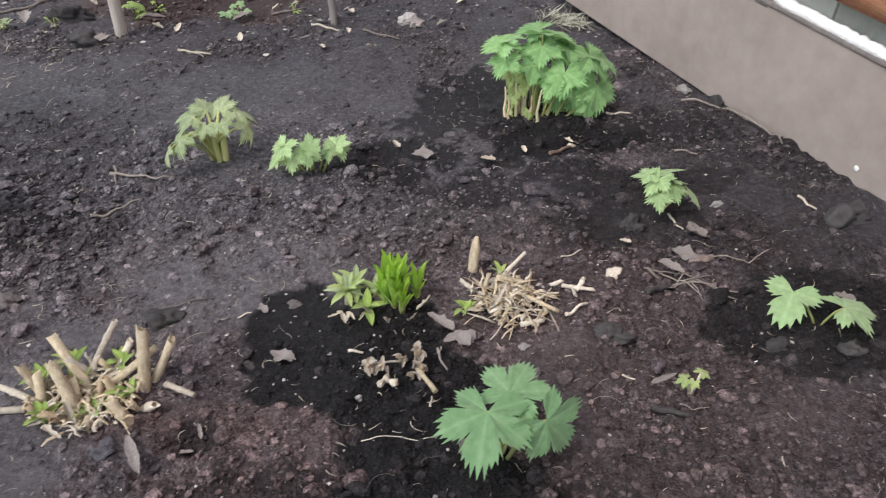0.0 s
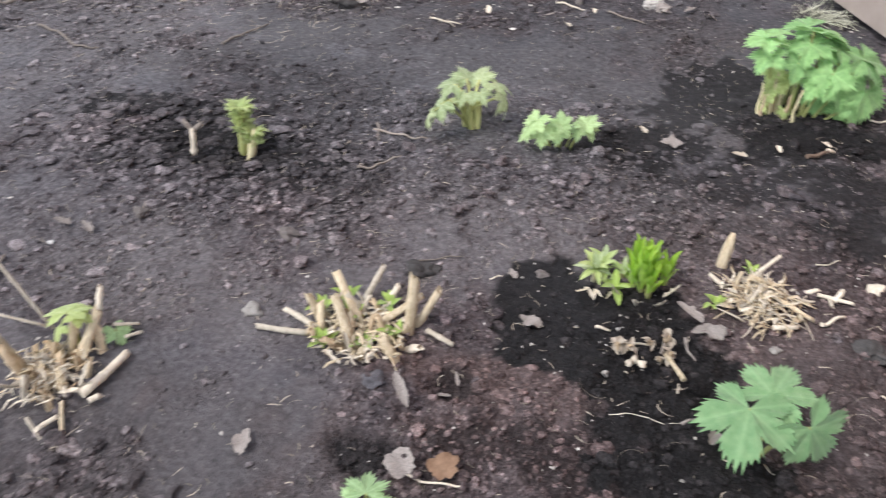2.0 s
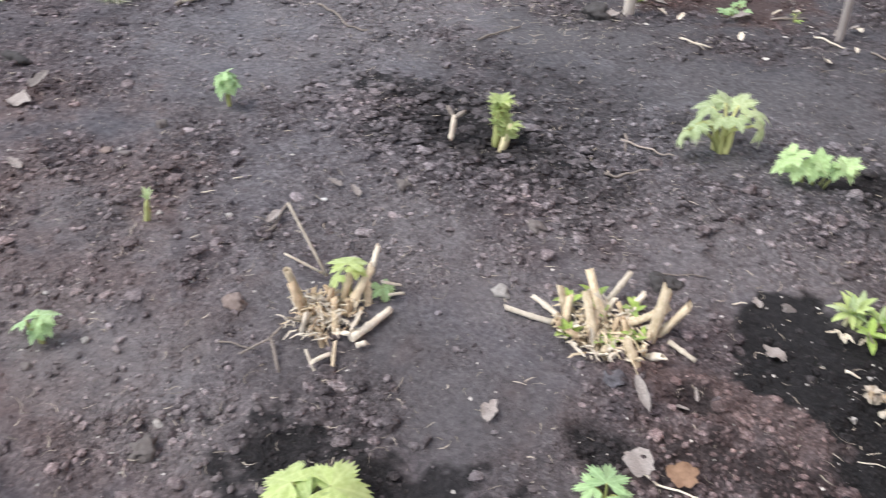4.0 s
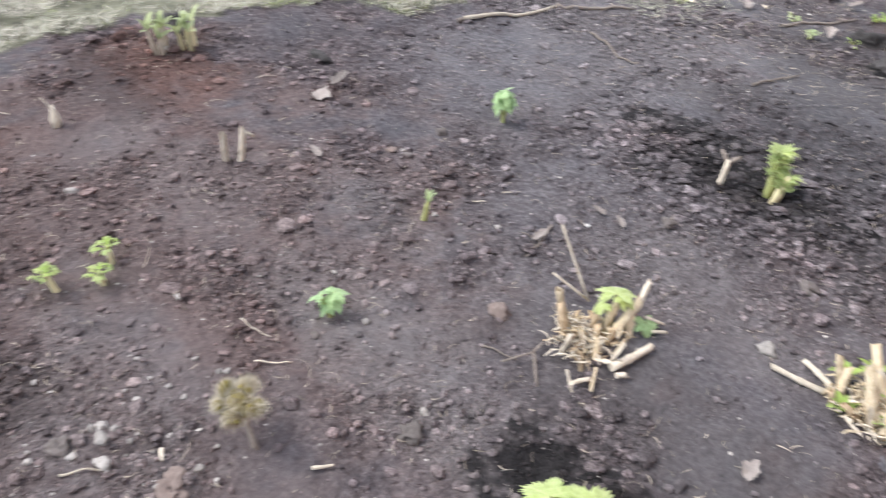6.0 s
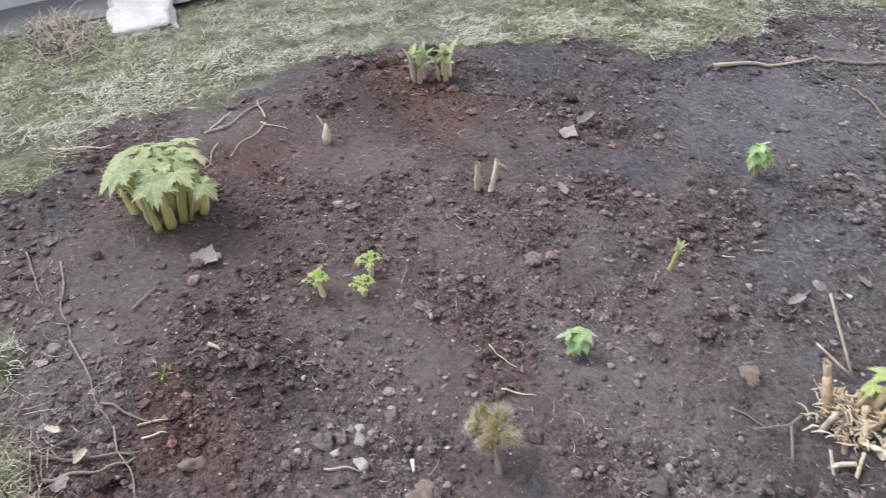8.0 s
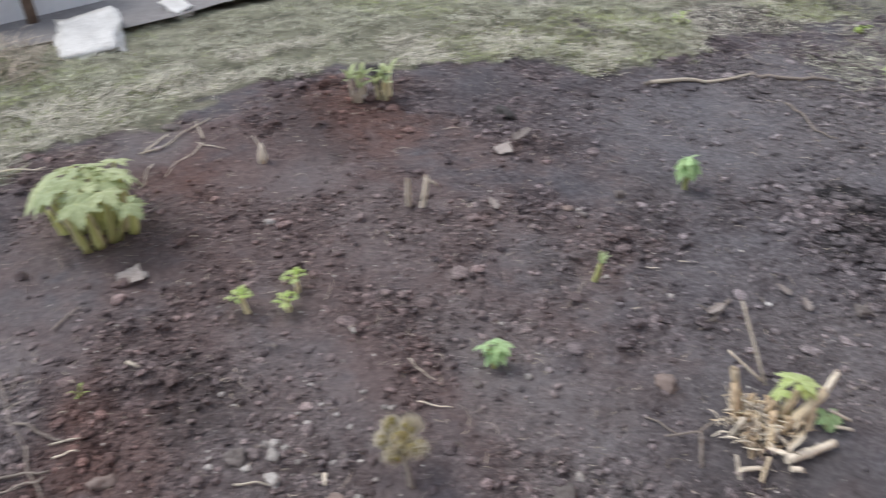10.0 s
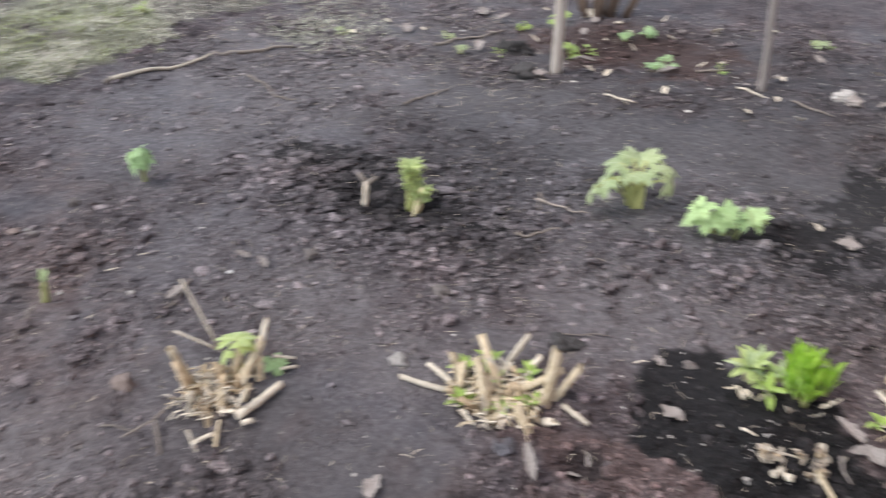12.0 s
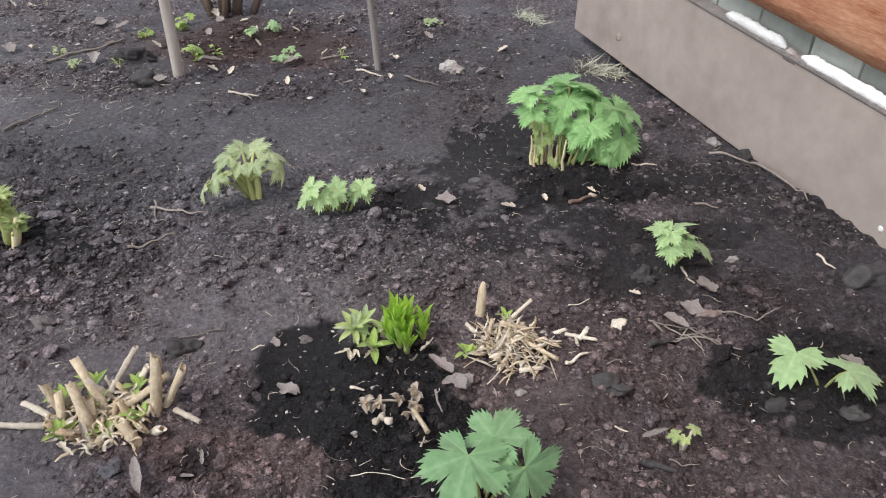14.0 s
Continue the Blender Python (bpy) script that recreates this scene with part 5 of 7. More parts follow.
def stub_clump_forked():
    ob = thing("stalk_stubs", -1.32, 0.83, "clump of brown cut stalks with a forked dead stem", "cut stalks", "cut perennial clumps")
    S = lambda a, b, r, mat=STRAW: stub(ob, a, b, r, mat)
    S((-1.392, 0.798, 0), (-1.430, 0.785, 0.138), 0.0115)
    S((-1.391, 0.781, 0), (-1.417, 0.778, 0.11), 0.011, STRAW_BROWN)
    S((-1.338, 0.868, 0), (-1.330, 0.904, 0.09), 0.011)
    S((-1.317, 0.851, 0), (-1.287, 0.936, 0.10), 0.0125)
    S((-1.286, 0.937, 0.10), (-1.287, 0.966, 0.144), 0.007, STRAW_PALE)
    S((-1.242, 0.766, 0.018), (-1.213, 0.900, 0.018), 0.0105, STRAW_PALE)
    S((-1.429, 0.929, 0.01), (-1.580, 0.985, 0.158), 0.0042, STRAW_PALE)
    S((-1.439, 0.925, 0.02), (-1.512, 0.875, 0.09), 0.0042, STRAW_PALE)
    S((-1.359, 0.848, 0), (-1.372, 0.821, 0.05), 0.009, STRAW_PALE)
    S((-1.339, 0.782, 0), (-1.361, 0.797, 0.04), 0.013)
    S((-1.283, 0.766, 0), (-1.308, 0.798, 0.05), 0.010)
    S((-1.244, 0.695, 0.008), (-1.262, 0.731, 0.03), 0.0045, STRAW)
    S((-1.280, 0.662, 0), (-1.305, 0.674, 0.03), 0.0042, STRAW_PALE)
    S((-1.258, 0.704, 0.014), (-1.280, 0.663, 0.014), 0.0055, STRAW_PALE)
    S((-1.280, 0.899, 0), (-1.299, 0.929, 0.05), 0.011)
    S((-1.268, 0.946, 0.05), (-1.236, 0.987, 0.02), 0.0045, STRAW_PALE)
    S((-1.236, 0.932, 0.03), (-1.213, 0.965, 0.02), 0.0045, STRAW_PALE)
    S((-1.221, 0.758, 0.012), (-1.205, 0.778, 0.012), 0.007, STRAW_PALE)
    S((-1.37, 0.80, 0), (-1.36, 0.77, 0.05), 0.010, STRAW_BROWN)
    S((-1.32, 0.81, 0), (-1.34, 0.84, 0.045), 0.010, STRAW_BROWN)
    S((-1.40, 0.83, 0), (-1.41, 0.85, 0.04), 0.008, STRAW_BROWN)
    for k in range(12):
        a, rr = k * 2.4, 0.02 + 0.018 * math.sqrt(k)
        px, py = -1.335 + rr * math.cos(a), 0.80 + rr * math.sin(a)
        S((px, py, 0), (px + random.uniform(-0.025, 0.025), py + random.uniform(-0.02, 0.03), random.uniform(0.025, 0.065)), random.uniform(0.006, 0.010), random.choice((STRAW, STRAW_BROWN, STRAW_PALE)))
    z = ob.location.z
    b = Vector((-1.34, 0.905, z))
    stalked_leaf(ob, PALM_LIME, b, (-1.345, 0.915, z + 0.115), 0.070, 30, 10, 0.004, STEM, 0.0)
    stalked_leaf(ob, PALM_LIME, b, (-1.305, 0.905, z + 0.105), 0.045, -70, 25, 0.003, STEM, 0.0)
    stalked_leaf(ob, PALM_LIME, b, (-1.372, 0.885, z + 0.060), 0.050, 120, 40, 0.003, STEM, 0.0)
    stalked_leaf(ob, PALM_LIGHT, (-1.255, 0.925, z), (-1.254, 0.935, z + 0.030), 0.042, -120, 35, 0.003, STEM, 0.0)
    for k in range(130):
        a, rr = random.uniform(0, 6.28), random.uniform(0.005, 0.085)
        p = (-1.345 + rr * math.cos(a), 0.80 + rr * math.sin(a), random.uniform(0.004, 0.045))
        q = (p[0] + random.uniform(-0.05, 0.05), p[1] + random.uniform(-0.05, 0.05), random.uniform(0.004, 0.04))
        part("husk_strip", tube(bent((p[0], p[1], z + p[2]), (q[0], q[1], z + q[2]), 5, 0.008, 0.004), [0.0012, 0.0024, 0.003, 0.0024, 0.0012], 5, False, 0.4), random.choice((STRAW, STRAW_BROWN, STRAW_PALE, STRAW_PALE)), ob)
    husks(ob, -1.335, 0.80, 0.09, 16)
    ob = thing("forked_twig", -1.39, 0.66, "grey forked dead twig propped on the soil", "twig")
    S = lambda a, b, r: stub(ob, a, b, r, TWIG, "shoot")
    S((-1.363, 0.632, 0), (-1.407, 0.672, 0.03), 0.0038)
    S((-1.402, 0.671, 0.03), (-1.450, 0.605, 0.009), 0.0026)
    S((-1.405, 0.671, 0.03), (-1.418, 0.729, 0.012), 0.0030)


stub_clump_forked()


def straw_clump():
    ob = thing("straw_heap", 0.20, 1.45, "flattened heap of dry straw with one upright stub", "cut stalks", "cut perennial clumps")
    S = lambda a, b, r, mat=STRAW: stub(ob, a, b, r, mat)
    z = ob.location.z
    part("upright_stub", tube(bent((0.118, 1.582, z - 0.02), (0.122, 1.583, z + 0.105), 7, 0, 0.001), [0.016, 0.016, 0.0155, 0.015, 0.014, 0.012, 0.007], 10, False, 0.8, 0.25), STRAW, ob, None, "tapered brown stalk stub")
    S((0.189, 1.536, 0.01), (0.254, 1.595, 0.05), 0.006, STRAW_PALE)
    S((0.225, 1.460, 0.03), (0.323, 1.409, 0.012), 0.0065)
    S((0.178, 1.430, 0.0), (0.199, 1.455, 0.05), 0.009)
    S((0.146, 1.485, 0), (0.153, 1.503, 0.05), 0.007)
    S((0.121, 1.479, 0.012), (0.083, 1.521, 0.012), 0.007, STRAW_PALE)
    S((0.174, 1.501, 0.04), (0.250, 1.506, 0.02), 0.008)
    S((0.227, 1.358, 0.012), (0.284, 1.375, 0.012), 0.0065, STRAW_PALE)
    for k in range(260):
        a, rr = random.uniform(0, 6.28), 0.11 * random.random() ** 0.85
        p = (0.205 + rr * math.cos(a), 1.445 + 0.03 * math.cos(a) - rr * 0.3 * math.cos(a) + rr * 0.8 * math.sin(a), random.uniform(0.004, 0.04) * (1.2 - rr * 8))
        t = random.uniform(0, 6.28)
        d = random.uniform(0.02, 0.085)
        w = random.choice((0.0018, 0.0030, 0.0050, 0.0075))
        q = (p[0] + d * math.cos(t), p[1] + d * math.sin(t), max(0.004, p[2] + random.uniform(-0.015, 0.015)))
        if w > 0.007:
            q = tuple(u + 0.55 * (v - u) for u, v in zip(p, q))
        part("straw", tube(bent((p[0], p[1], z + max(0.003, p[2])), (q[0], q[1], z + q[2]), 4, random.uniform(0, 0.008), 0.003), [0.0016, w, w * random.uniform(0.7, 1.1), 0.0014], 5, False, 0.4), random.choice((STRAW, STRAW_PALE, STRAW_PALE, STRAW, STRAW, STRAW_BROWN)), ob)
    for x, y in ((0.183, 1.555), (0.217, 1.461), (0.096, 1.412), (0.088, 1.405)):
        tuft(ob, x, y, z + 0.012, 5, 0.032, LANCE_YOUNG)
    husks(ob, 0.19, 1.45, 0.10, 26)
    ob = thing("branched_root", 0.375, 1.495, "pale branched dead root lying on the soil", "root")
    R = lambda a, b, r: stub(ob, a, b, r, STRAW_PALE, "branch")
    R((0.345, 1.509, 0.012), (0.424, 1.486, 0.02), 0.0055)
    R((0.379, 1.490, 0.014), (0.401, 1.519, 0.03), 0.0065)
    R((0.370, 1.508, 0.014), (0.378, 1.463, 0.009), 0.0045)
    R((0.315, 1.507, 0.012), (0.345, 1.520, 0.02), 0.006)
    twig((0.344, 1.405), (0.403, 1.446), 0.005, STRAW_PALE, "short pale stick on the soil", wander=0.002)
    twig((0.300, 1.470), (0.334, 1.479), 0.0045, STRAW_PALE, "small pale stick on the soil", wander=0.002)


straw_clump()


def dead_heads():
    ob = thing("dead_flower_heads", -0.06, 1.20, "brown withered flower heads on a short twig", "dead plant")
    z = ob.location.z
    for x, y, h, r in ((-0.130, 1.205, 0.016, 0.018), (-0.103, 1.208, 0.016, 0.019), (-0.057, 1.230, 0.02, 0.016), (-0.018, 1.245, 0.028, 0.020), (-0.014, 1.205, 0.016, 0.020), (-0.035, 1.19, 0.012, 0.013), (-0.13, 1.23, 0.012, 0.012)):
        head = part("flower_head", pebble_mesh(r * 0.55, r * 0.55, r * 0.6, x * 50, 2, 0.7), STRAW_BROWN, ob, pose(x, y, z + h))
        for k in range(9):
            a = k * 0.7
            leaf_at(head, HUSK, (x, y, z + h), r * random.uniform(0.7, 1.5), math.degrees(a), random.uniform(-80, 50), random.uniform(-30, 30), "husk")
    for x, y in ((-0.101, 1.161), (-0.073, 1.168), (-0.09, 1.178)):
        part("pale_head", pebble_mesh(0.012, 0.011, 0.010, x * 40, 2, 0.8), STRAW_PALE, ob, pose(x, y, z + 0.01))
    part("twig", tube(bent((-0.020, 1.205, z + 0.018), (0.022, 1.142, z + 0.010), 5, 0, 0.001), [0.006, 0.006, 0.0055, 0.006, 0.0065], 7), STRAW, ob)
    part("twig", tube(bent((-0.14, 1.22, z + 0.012), (-0.06, 1.228, z + 0.014), 5, 0, 0.002), [0.003] * 5, 5), STRAW_PALE, ob)
    part("twig", tube(bent((-0.03, 1.21, z + 0.012), (-0.018, 1.285, z + 0.02), 5, 0, 0.002), [0.004] * 5, 5), TWIG, ob)


HUSK = pool(FIBRES, blade_leaf, 4, width=0.35, droop=0.5, fold=0.8, ragged=0.3)
dead_heads()


def low_front_plants():
    ob = thing("delphinium", -1.075, 0.385, "yellow-green young plant in a dark hollow", "plant", "leafy perennials")
    z = ob.location.z
    b = Vector((-1.075, 0.385, z))
    for cx, cy, h, s, yaw, dip in ((-1.010, 0.415, 0.070, 0.085, -60, 10), (-1.085, 0.415, 0.060, 0.070, 40, 10), (-1.140, 0.370, 0.065, 0.075, 90, 15), (-1.060, 0.330, 0.060, 0.075, 175, 20), (-1.000, 0.350, 0.055, 0.070, -120, 20), (-1.110, 0.320, 0.050, 0.065, 140, 25)):
        stalked_leaf(ob, PALM_LIME, b, (cx, cy, z + h), s * 1.1, yaw, dip, 0.0035, STEM, 0.012)
    ob = thing("delphinium", -0.570, 0.690, "small delphinium seedling with cut green leaves", "plant", "leafy perennials")
    z = ob.location.z
    b = Vector((-0.570, 0.690, z))
    for cx, cy, h, s, yaw, dip in ((-0.578, 0.712, 0.045, 0.062, 10, 5), (-0.530, 0.675, 0.035, 0.048, -100, 15), (-0.610, 0.670, 0.035, 0.048, 110, 15)):
        stalked_leaf(ob, CUT_DEEP, b, (cx, cy, z + h), s, yaw, dip, 0.003, STEM, 0.008)


low_front_plants()


def left_seedlings():
    for x, y, rows in ((-2.379, -0.079, ((-2.395, -0.100, 0.062, 0.040, 120, 20), (-2.380, -0.110, 0.066, 0.036, -150, 20), (-2.41, -0.085, 0.064, 0.034, 60, 10), (-2.385, -0.07, 0.068, 0.030, -30, 5))),
                       (-2.332, 0.021, ((-2.345, 0.010, 0.050, 0.042, 120, 25), (-2.320, 0.005, 0.050, 0.040, -130, 25), (-2.345, 0.030, 0.056, 0.036, 30, 5), (-2.31, 0.03, 0.050, 0.030, -60, 15))),
                       (-2.402, 0.077, ((-2.410, 0.070, 0.070, 0.034, 120, 20), (-2.390, 0.070, 0.072, 0.032, -120, 20), (-2.402, 0.09, 0.074, 0.028, 0, 0)))):
        ob = thing("seedling", x, y, "young seedling with a curly bright green tip", "plant", "seedlings")
        z = ob.location.z
        top = (sum(r[0] for r in rows) / len(rows), sum(r[1] for r in rows) / len(rows), z + max(r[2] for r in rows) - 0.01)
        part("stem", tube(bent((x, y, z - 0.02), top, 5, 0, 0.001), [0.009, 0.009, 0.008, 0.007, 0.006], 7), STEM_BUFF, ob)
        for k in range(10):
            turn = k * 137.5
            rr = 0.010 * math.sqrt(k)
            leaf_at(ob, CUT_LIME if k % 2 else CUT_YOUNG, (top[0] - rr * math.sin(radians(turn)), top[1] + rr * math.cos(radians(turn)), top[2] + 0.012 - 0.4 * rr), random.uniform(0.014, 0.021), turn, -45 + 8 * k + random.uniform(-15, 15), random.uniform(-25, 25))
    ob = thing("seedling", -1.855, 0.390, "fresh green seedling with rounded toothed leaves", "plant", "seedlings")
    z = ob.location.z
    for cx, cy, h, s, yaw, dip in ((-1.885, 0.385, 0.062, 0.046, 90, 20), (-1.850, 0.425, 0.066, 0.046, -20, 10), (-1.855, 0.380, 0.035, 0.042, 180, 35), (-1.830, 0.400, 0.050, 0.036, -100, 25)):
        stalked_leaf(ob, PALM_LIGHT, (-1.855, 0.390, z), (cx, cy, z + h), s, yaw, dip, 0.004, STEM, 0.0)
    ob = thing("seedling", -2.205, 1.450, "small green seedling with a drooping leaf cluster", "plant", "seedlings")
    z = ob.location.z
    for cx, cy, h, s, yaw, dip in ((-2.230, 1.450, 0.100, 0.065, 110, 35), (-2.185, 1.460, 0.105, 0.062, -60, 20), (-2.210, 1.430, 0.080, 0.060, 170, 45), (-2.215, 1.475, 0.110, 0.052, 20, 5), (-2.170, 1.440, 0.085, 0.045, -120, 30)):
        stalked_leaf(ob, PALM_LIGHT, (-2.205, 1.450, z), (cx, cy, z + h), s, yaw, dip, 0.004, STEM, 0.0)
    ob = thing("spear_shoot", -1.985, 0.855, "single pale yellow-green shoot with an unfolding tip", "plant", "seedlings")
    z = ob.location.z
    part("stem", tube(bent((-1.990, 0.850, z - 0.02), (-1.980, 0.866, z + 0.07), 5, 0, 0.001), [0.011, 0.011, 0.010, 0.009, 0.006], 8, False, 0.7), STEM, ob)
    for yaw, dip, s in ((-60, -70, 0.050), (-100, -55, 0.040), (60, -75, 0.045), (180, -70, 0.040), (0, -75, 0.045)):
        leaf_at(ob, LANCE_SILVER, (-1.980, 0.866, z + 0.06), s, yaw, dip)


left_seedlings()


def twin_stubs():
    ob = thing("twin_stubs", -2.56, 0.575, "two short pale dead stubs standing close together", "cut stalks")
    stub(ob, (-2.580, 0.555, 0), (-2.584, 0.562, 0.10), 0.011, STRAW_PALE)
    stub(ob, (-2.558, 0.592, 0), (-2.545, 0.612, 0.115), 0.010, STRAW_PALE)
    stub(ob, (-2.545, 0.612, 0.108), (-2.530, 0.640, 0.085), 0.006, STRAW_PALE, "bent_tip")
    ob = thing("thin_stub", -1.482, 1.709, "thin pale stub with a splayed dry top", "cut stalks")
    stub(ob, (-1.482, 1.709, 0), (-1.475, 1.722, 0.085), 0.010, STRAW_PALE)
    stub(ob, (-1.475, 1.722, 0.08), (-1.505, 1.730, 0.105), 0.008, TWIG, "splayed_tip")
    stub(ob, (-1.475, 1.722, 0.08), (-1.445, 1.735, 0.105), 0.008, TWIG, "splayed_tip")
    ob = thing("bulb_stub", -3.083, 0.242, "whitish bulb neck with dry root hairs", "cut stalks")
    z = ob.location.z
    part("bulb", tube([(-3.083, 0.242, z - 0.01), (-3.083, 0.244, z + 0.025), (-3.085, 0.246, z + 0.05), (-3.094, 0.25, z + 0.070)], [0.014, 0.016, 0.009, 0.003], 10, False, 1.0, 0.2), STRAW_PALE, ob)
    for dx, dy, h in ((-0.03, -0.015, 0.095),):
        part("dry_root", tube(bent((-3.085, 0.246, z + 0.045), (-3.085 + dx, 0.246 + dy, z + h), 5, 0.01, 0.003), [0.0035, 0.003, 0.003, 0.002, 0.0015], 5), STRAW_PALE, ob)
    for x, y, mat, label in ((-3.325, 0.749, STRAW_PALE, "pale sheathed shoot with fanned leaf tips"), (-3.293, 0.851, STEM_BUFF, "green shoot with several upright leaf stalks")):
        ob = thing("iris_shoot", x, y, label, "plant", "shoots by the lawn")
        z = ob.location.z
        for k in range(5):
            a = k * 1.26 + random.uniform(-0.3, 0.3)
            p = Vector((x + 0.018 * math.cos(a), y + 0.020 * math.sin(a), z - 0.015))
            q = p + Vector((0.012 * math.cos(a), 0.016 * math.sin(a), 0.085 + 0.045 * random.random()))
            part("stalk", tube(bent(p, q, 5, 0, 0.002), [0.012, 0.012, 0.010, 0.007, 0.004], 7, False, 0.7, 0.3), mat, ob)
            for j in range(3):
                leaf_at(ob, LANCE_PALE, q - Vector((0, 0, 0.012)), random.uniform(0.045, 0.075), math.degrees(a) - 90 + j * 95, -60 + random.uniform(-20, 30))
    stone(-3.318, 0.775, 0.020, 0.020, 0.016, STONE_PALE, "round cream-coloured lump between the shoots", "lump", 3.3)


twin_stubs()


def pasque_flower():
    ob = thing("pasque_flower", -1.672, 0.031, "silky-haired olive bud head on a brown stem", "plant", "seedlings")
    z = ob.location.z
    c = Vector((-1.690, 0.035, z + 0.112))
    for dx, dy in ((0, 0), (0.012, 0.004), (-0.008, 0.01)):
        part("stem", tube(bent((-1.668 + dx, 0.030 + dy, z - 0.02), c - Vector((0, 0, 0.02)), 5, 0, 0.001), [0.006, 0.0055, 0.005, 0.005, 0.006], 7), TWIG, ob)
    heads = ((0.0, 0.0, 0.012, 1.0), (-0.048, 0.004, 0.004, 0.85), (0.032, 0.012, 0.020, 0.8), (-0.018, 0.030, 0.028, 0.85), (0.012, -0.030, -0.006, 0.8), (-0.036, -0.026, -0.014, 0.75))
    verts, faces = [], []
    for j, (dx, dy, dz, k) in enumerate(heads):
        p0 = c + Vector((dx * 1.15, dy * 0.95, dz * 0.7))
        part("bud", pebble_mesh(0.025 * k, 0.025 * k, 0.022 * k, j * 2.0, 3, 0.8), BUD, ob, Matrix.Translation(p0) @ pose(0, 0, 0, random.uniform(-30, 30), random.uniform(-30, 30), 0))
        for _ in range(750):
            a, h = random.uniform(0, 6.283), random.uniform(-0.4, 1.0)
            w = Vector((math.cos(a) * math.sqrt(1 - h * h), math.sin(a) * math.sqrt(1 - h * h), h))
            p = p0 + w * 0.018 * k
            q = p + (w + Vector((dx * 30, dy * 30, 0.1)) + Vector((random.uniform(-0.6, 0.6), random.uniform(-0.6, 0.6), random.uniform(-0.4, 0.4)))).normalized() * random.uniform(0.012, 0.034) * k
            s = (q - p).cross(Vector((random.random(), random.random(), random.random()))).normalized() * 0.0005
            i = len(verts)
            verts += [p - s, p + s, q]
            faces.append((i, i + 1, i + 2))
    part("silky_hairs", mesh_from("hairs", [tuple(v) for v in verts], faces, False), DOWN, ob, label="pale silky hairs")


pasque_flower()

# ---- weeds round the stakes ----
for wx, wy, n, s, meshes in ((-1.350, 3.40, 6, 0.085, PALM_YOUNG), (-1.27, 3.47, 4, 0.060, PALM_YOUNG), (-0.908, 3.40, 5, 0.080, PALM_LIGHT), (-0.647, 3.45, 4, 0.060, LANCE_YOUNG), (-1.569, 3.80, 6, 0.095, PALM_YOUNG), (-1.831, 3.15, 4, 0.065, PALM_PALE), (-1.156, 3.66, 5, 0.080, PALM_LIGHT), (-1.65, 3.23, 3, 0.050, LANCE_YOUNG), (-1.05, 3.72, 4, 0.070, PALM_LIGHT), (-1.70, 3.62, 4, 0.06, PALM_YOUNG), (-2.30, -0.545, 4, 0.030, LANCE_YOUNG), (-2.86, 3.42, 4, 0.075, PALM_YOUNG), (-3.36, 2.62, 5, 0.085, LANCE_YOUNG), (-2.45, 3.05, 3, 0.06, PALM_PALE), (-1.98, 3.30, 3, 0.05, PALM_PALE), (-0.28, 3.95, 4, 0.08, PALM_PALE)):
    s *= 0.78
    ob = thing("weed", wx, wy, "small green weed growing on bare soil", "weed", "weeds behind the bed")
    for k in range(n + 2):
        a = k * 2.4 + random.uniform(-0.4, 0.4)
        d = s * random.uniform(0.2, 1.0)
        c = Vector((wx + d * math.cos(a), wy + d * math.sin(a), ob.location.z + s * random.uniform(0.25, 0.9)))
        stalked_leaf(ob, meshes, (wx, wy, ob.location.z), c, s * random.uniform(0.35, 0.7), math.degrees(a) - 90, random.uniform(-45, 25), 0.002, STEM, 0.006, random.uniform(-30, 30))

# ---- single stones, clods, leaves and sticks on the soil ----
stone(-1.014, 1.130, 0.028, 0.024, 0.020, STONE_PALE, "pale rounded pebble beside cut stalks", seed=1.2)
stone(-2.289, 1.222, 0.026, 0.022, 0.020, STONE, "smooth grey egg-shaped pebble on the soil", seed=2.3)
stone(-2.672, -0.290, 0.018, 0.014, 0.012, STONE_PALE, "white pebble on reddish soil", seed=3.1)
stone(-2.731, 0.125, 0.016, 0.018, 0.012, STONE_PALE, "white chip of stone on reddish soil", seed=4.7, turn=30)
stone(-1.830, -0.230, 0.026, 0.018, 0.012, STONE_PALE, "pale flat stone chip with a root", seed=5.2)
stone(-2.025, -0.555, 0.024, 0.034, 0.016, STONE_PINK, "pinkish flat stone half sunk in soil", seed=6.1, turn=-25)
stone(-1.462, 0.306, 0.034, 0.030, 0.022, STONE, "grey angular stone half sunk in soil", seed=7.4)
stone(-1.700, -0.150, 0.040, 0.034, 0.018, STONE_PINK, "brownish rock half buried in soil", seed=8.6, name="rock", rough=0.9, sink=0.5)
stone(-1.925, -0.285, 0.032, 0.028, 0.018, STONE, "rounded dark stone on ashy soil", seed=9.1, rough=0.85, sink=0.48)
stone(-1.927, -0.188, 0.016, 0.014, 0.010, STONE_PALE, "white pebble on ashy soil", seed=10.1)
stone(-1.900, -0.166, 0.014, 0.014, 0.010, STONE_PALE, "white pebble on ashy soil", seed=11.4)
stone(-1.893, -0.205, 0.026, 0.016, 0.010, STONE_PALE, "pale chip of plaster on ashy soil", seed=12.4)
stone(-1.835, 0.328, 0.018, 0.012, 0.010, STONE, "grey pebble beside a seedling", seed=13.3)
stone(-2.318, 1.018, 0.022, 0.018, 0.014, STONE_PINK, "reddish pebble on the bed", seed=14.2)
stone(-2.270, 1.045, 0.018, 0.018, 0.013, STONE, "grey pebble on the bed", seed=15.9)
stone(-1.458, 0.300, 0.012, 0.012, 0.010, STONE_PALE, "small pale pebble on soil", seed=16.2)
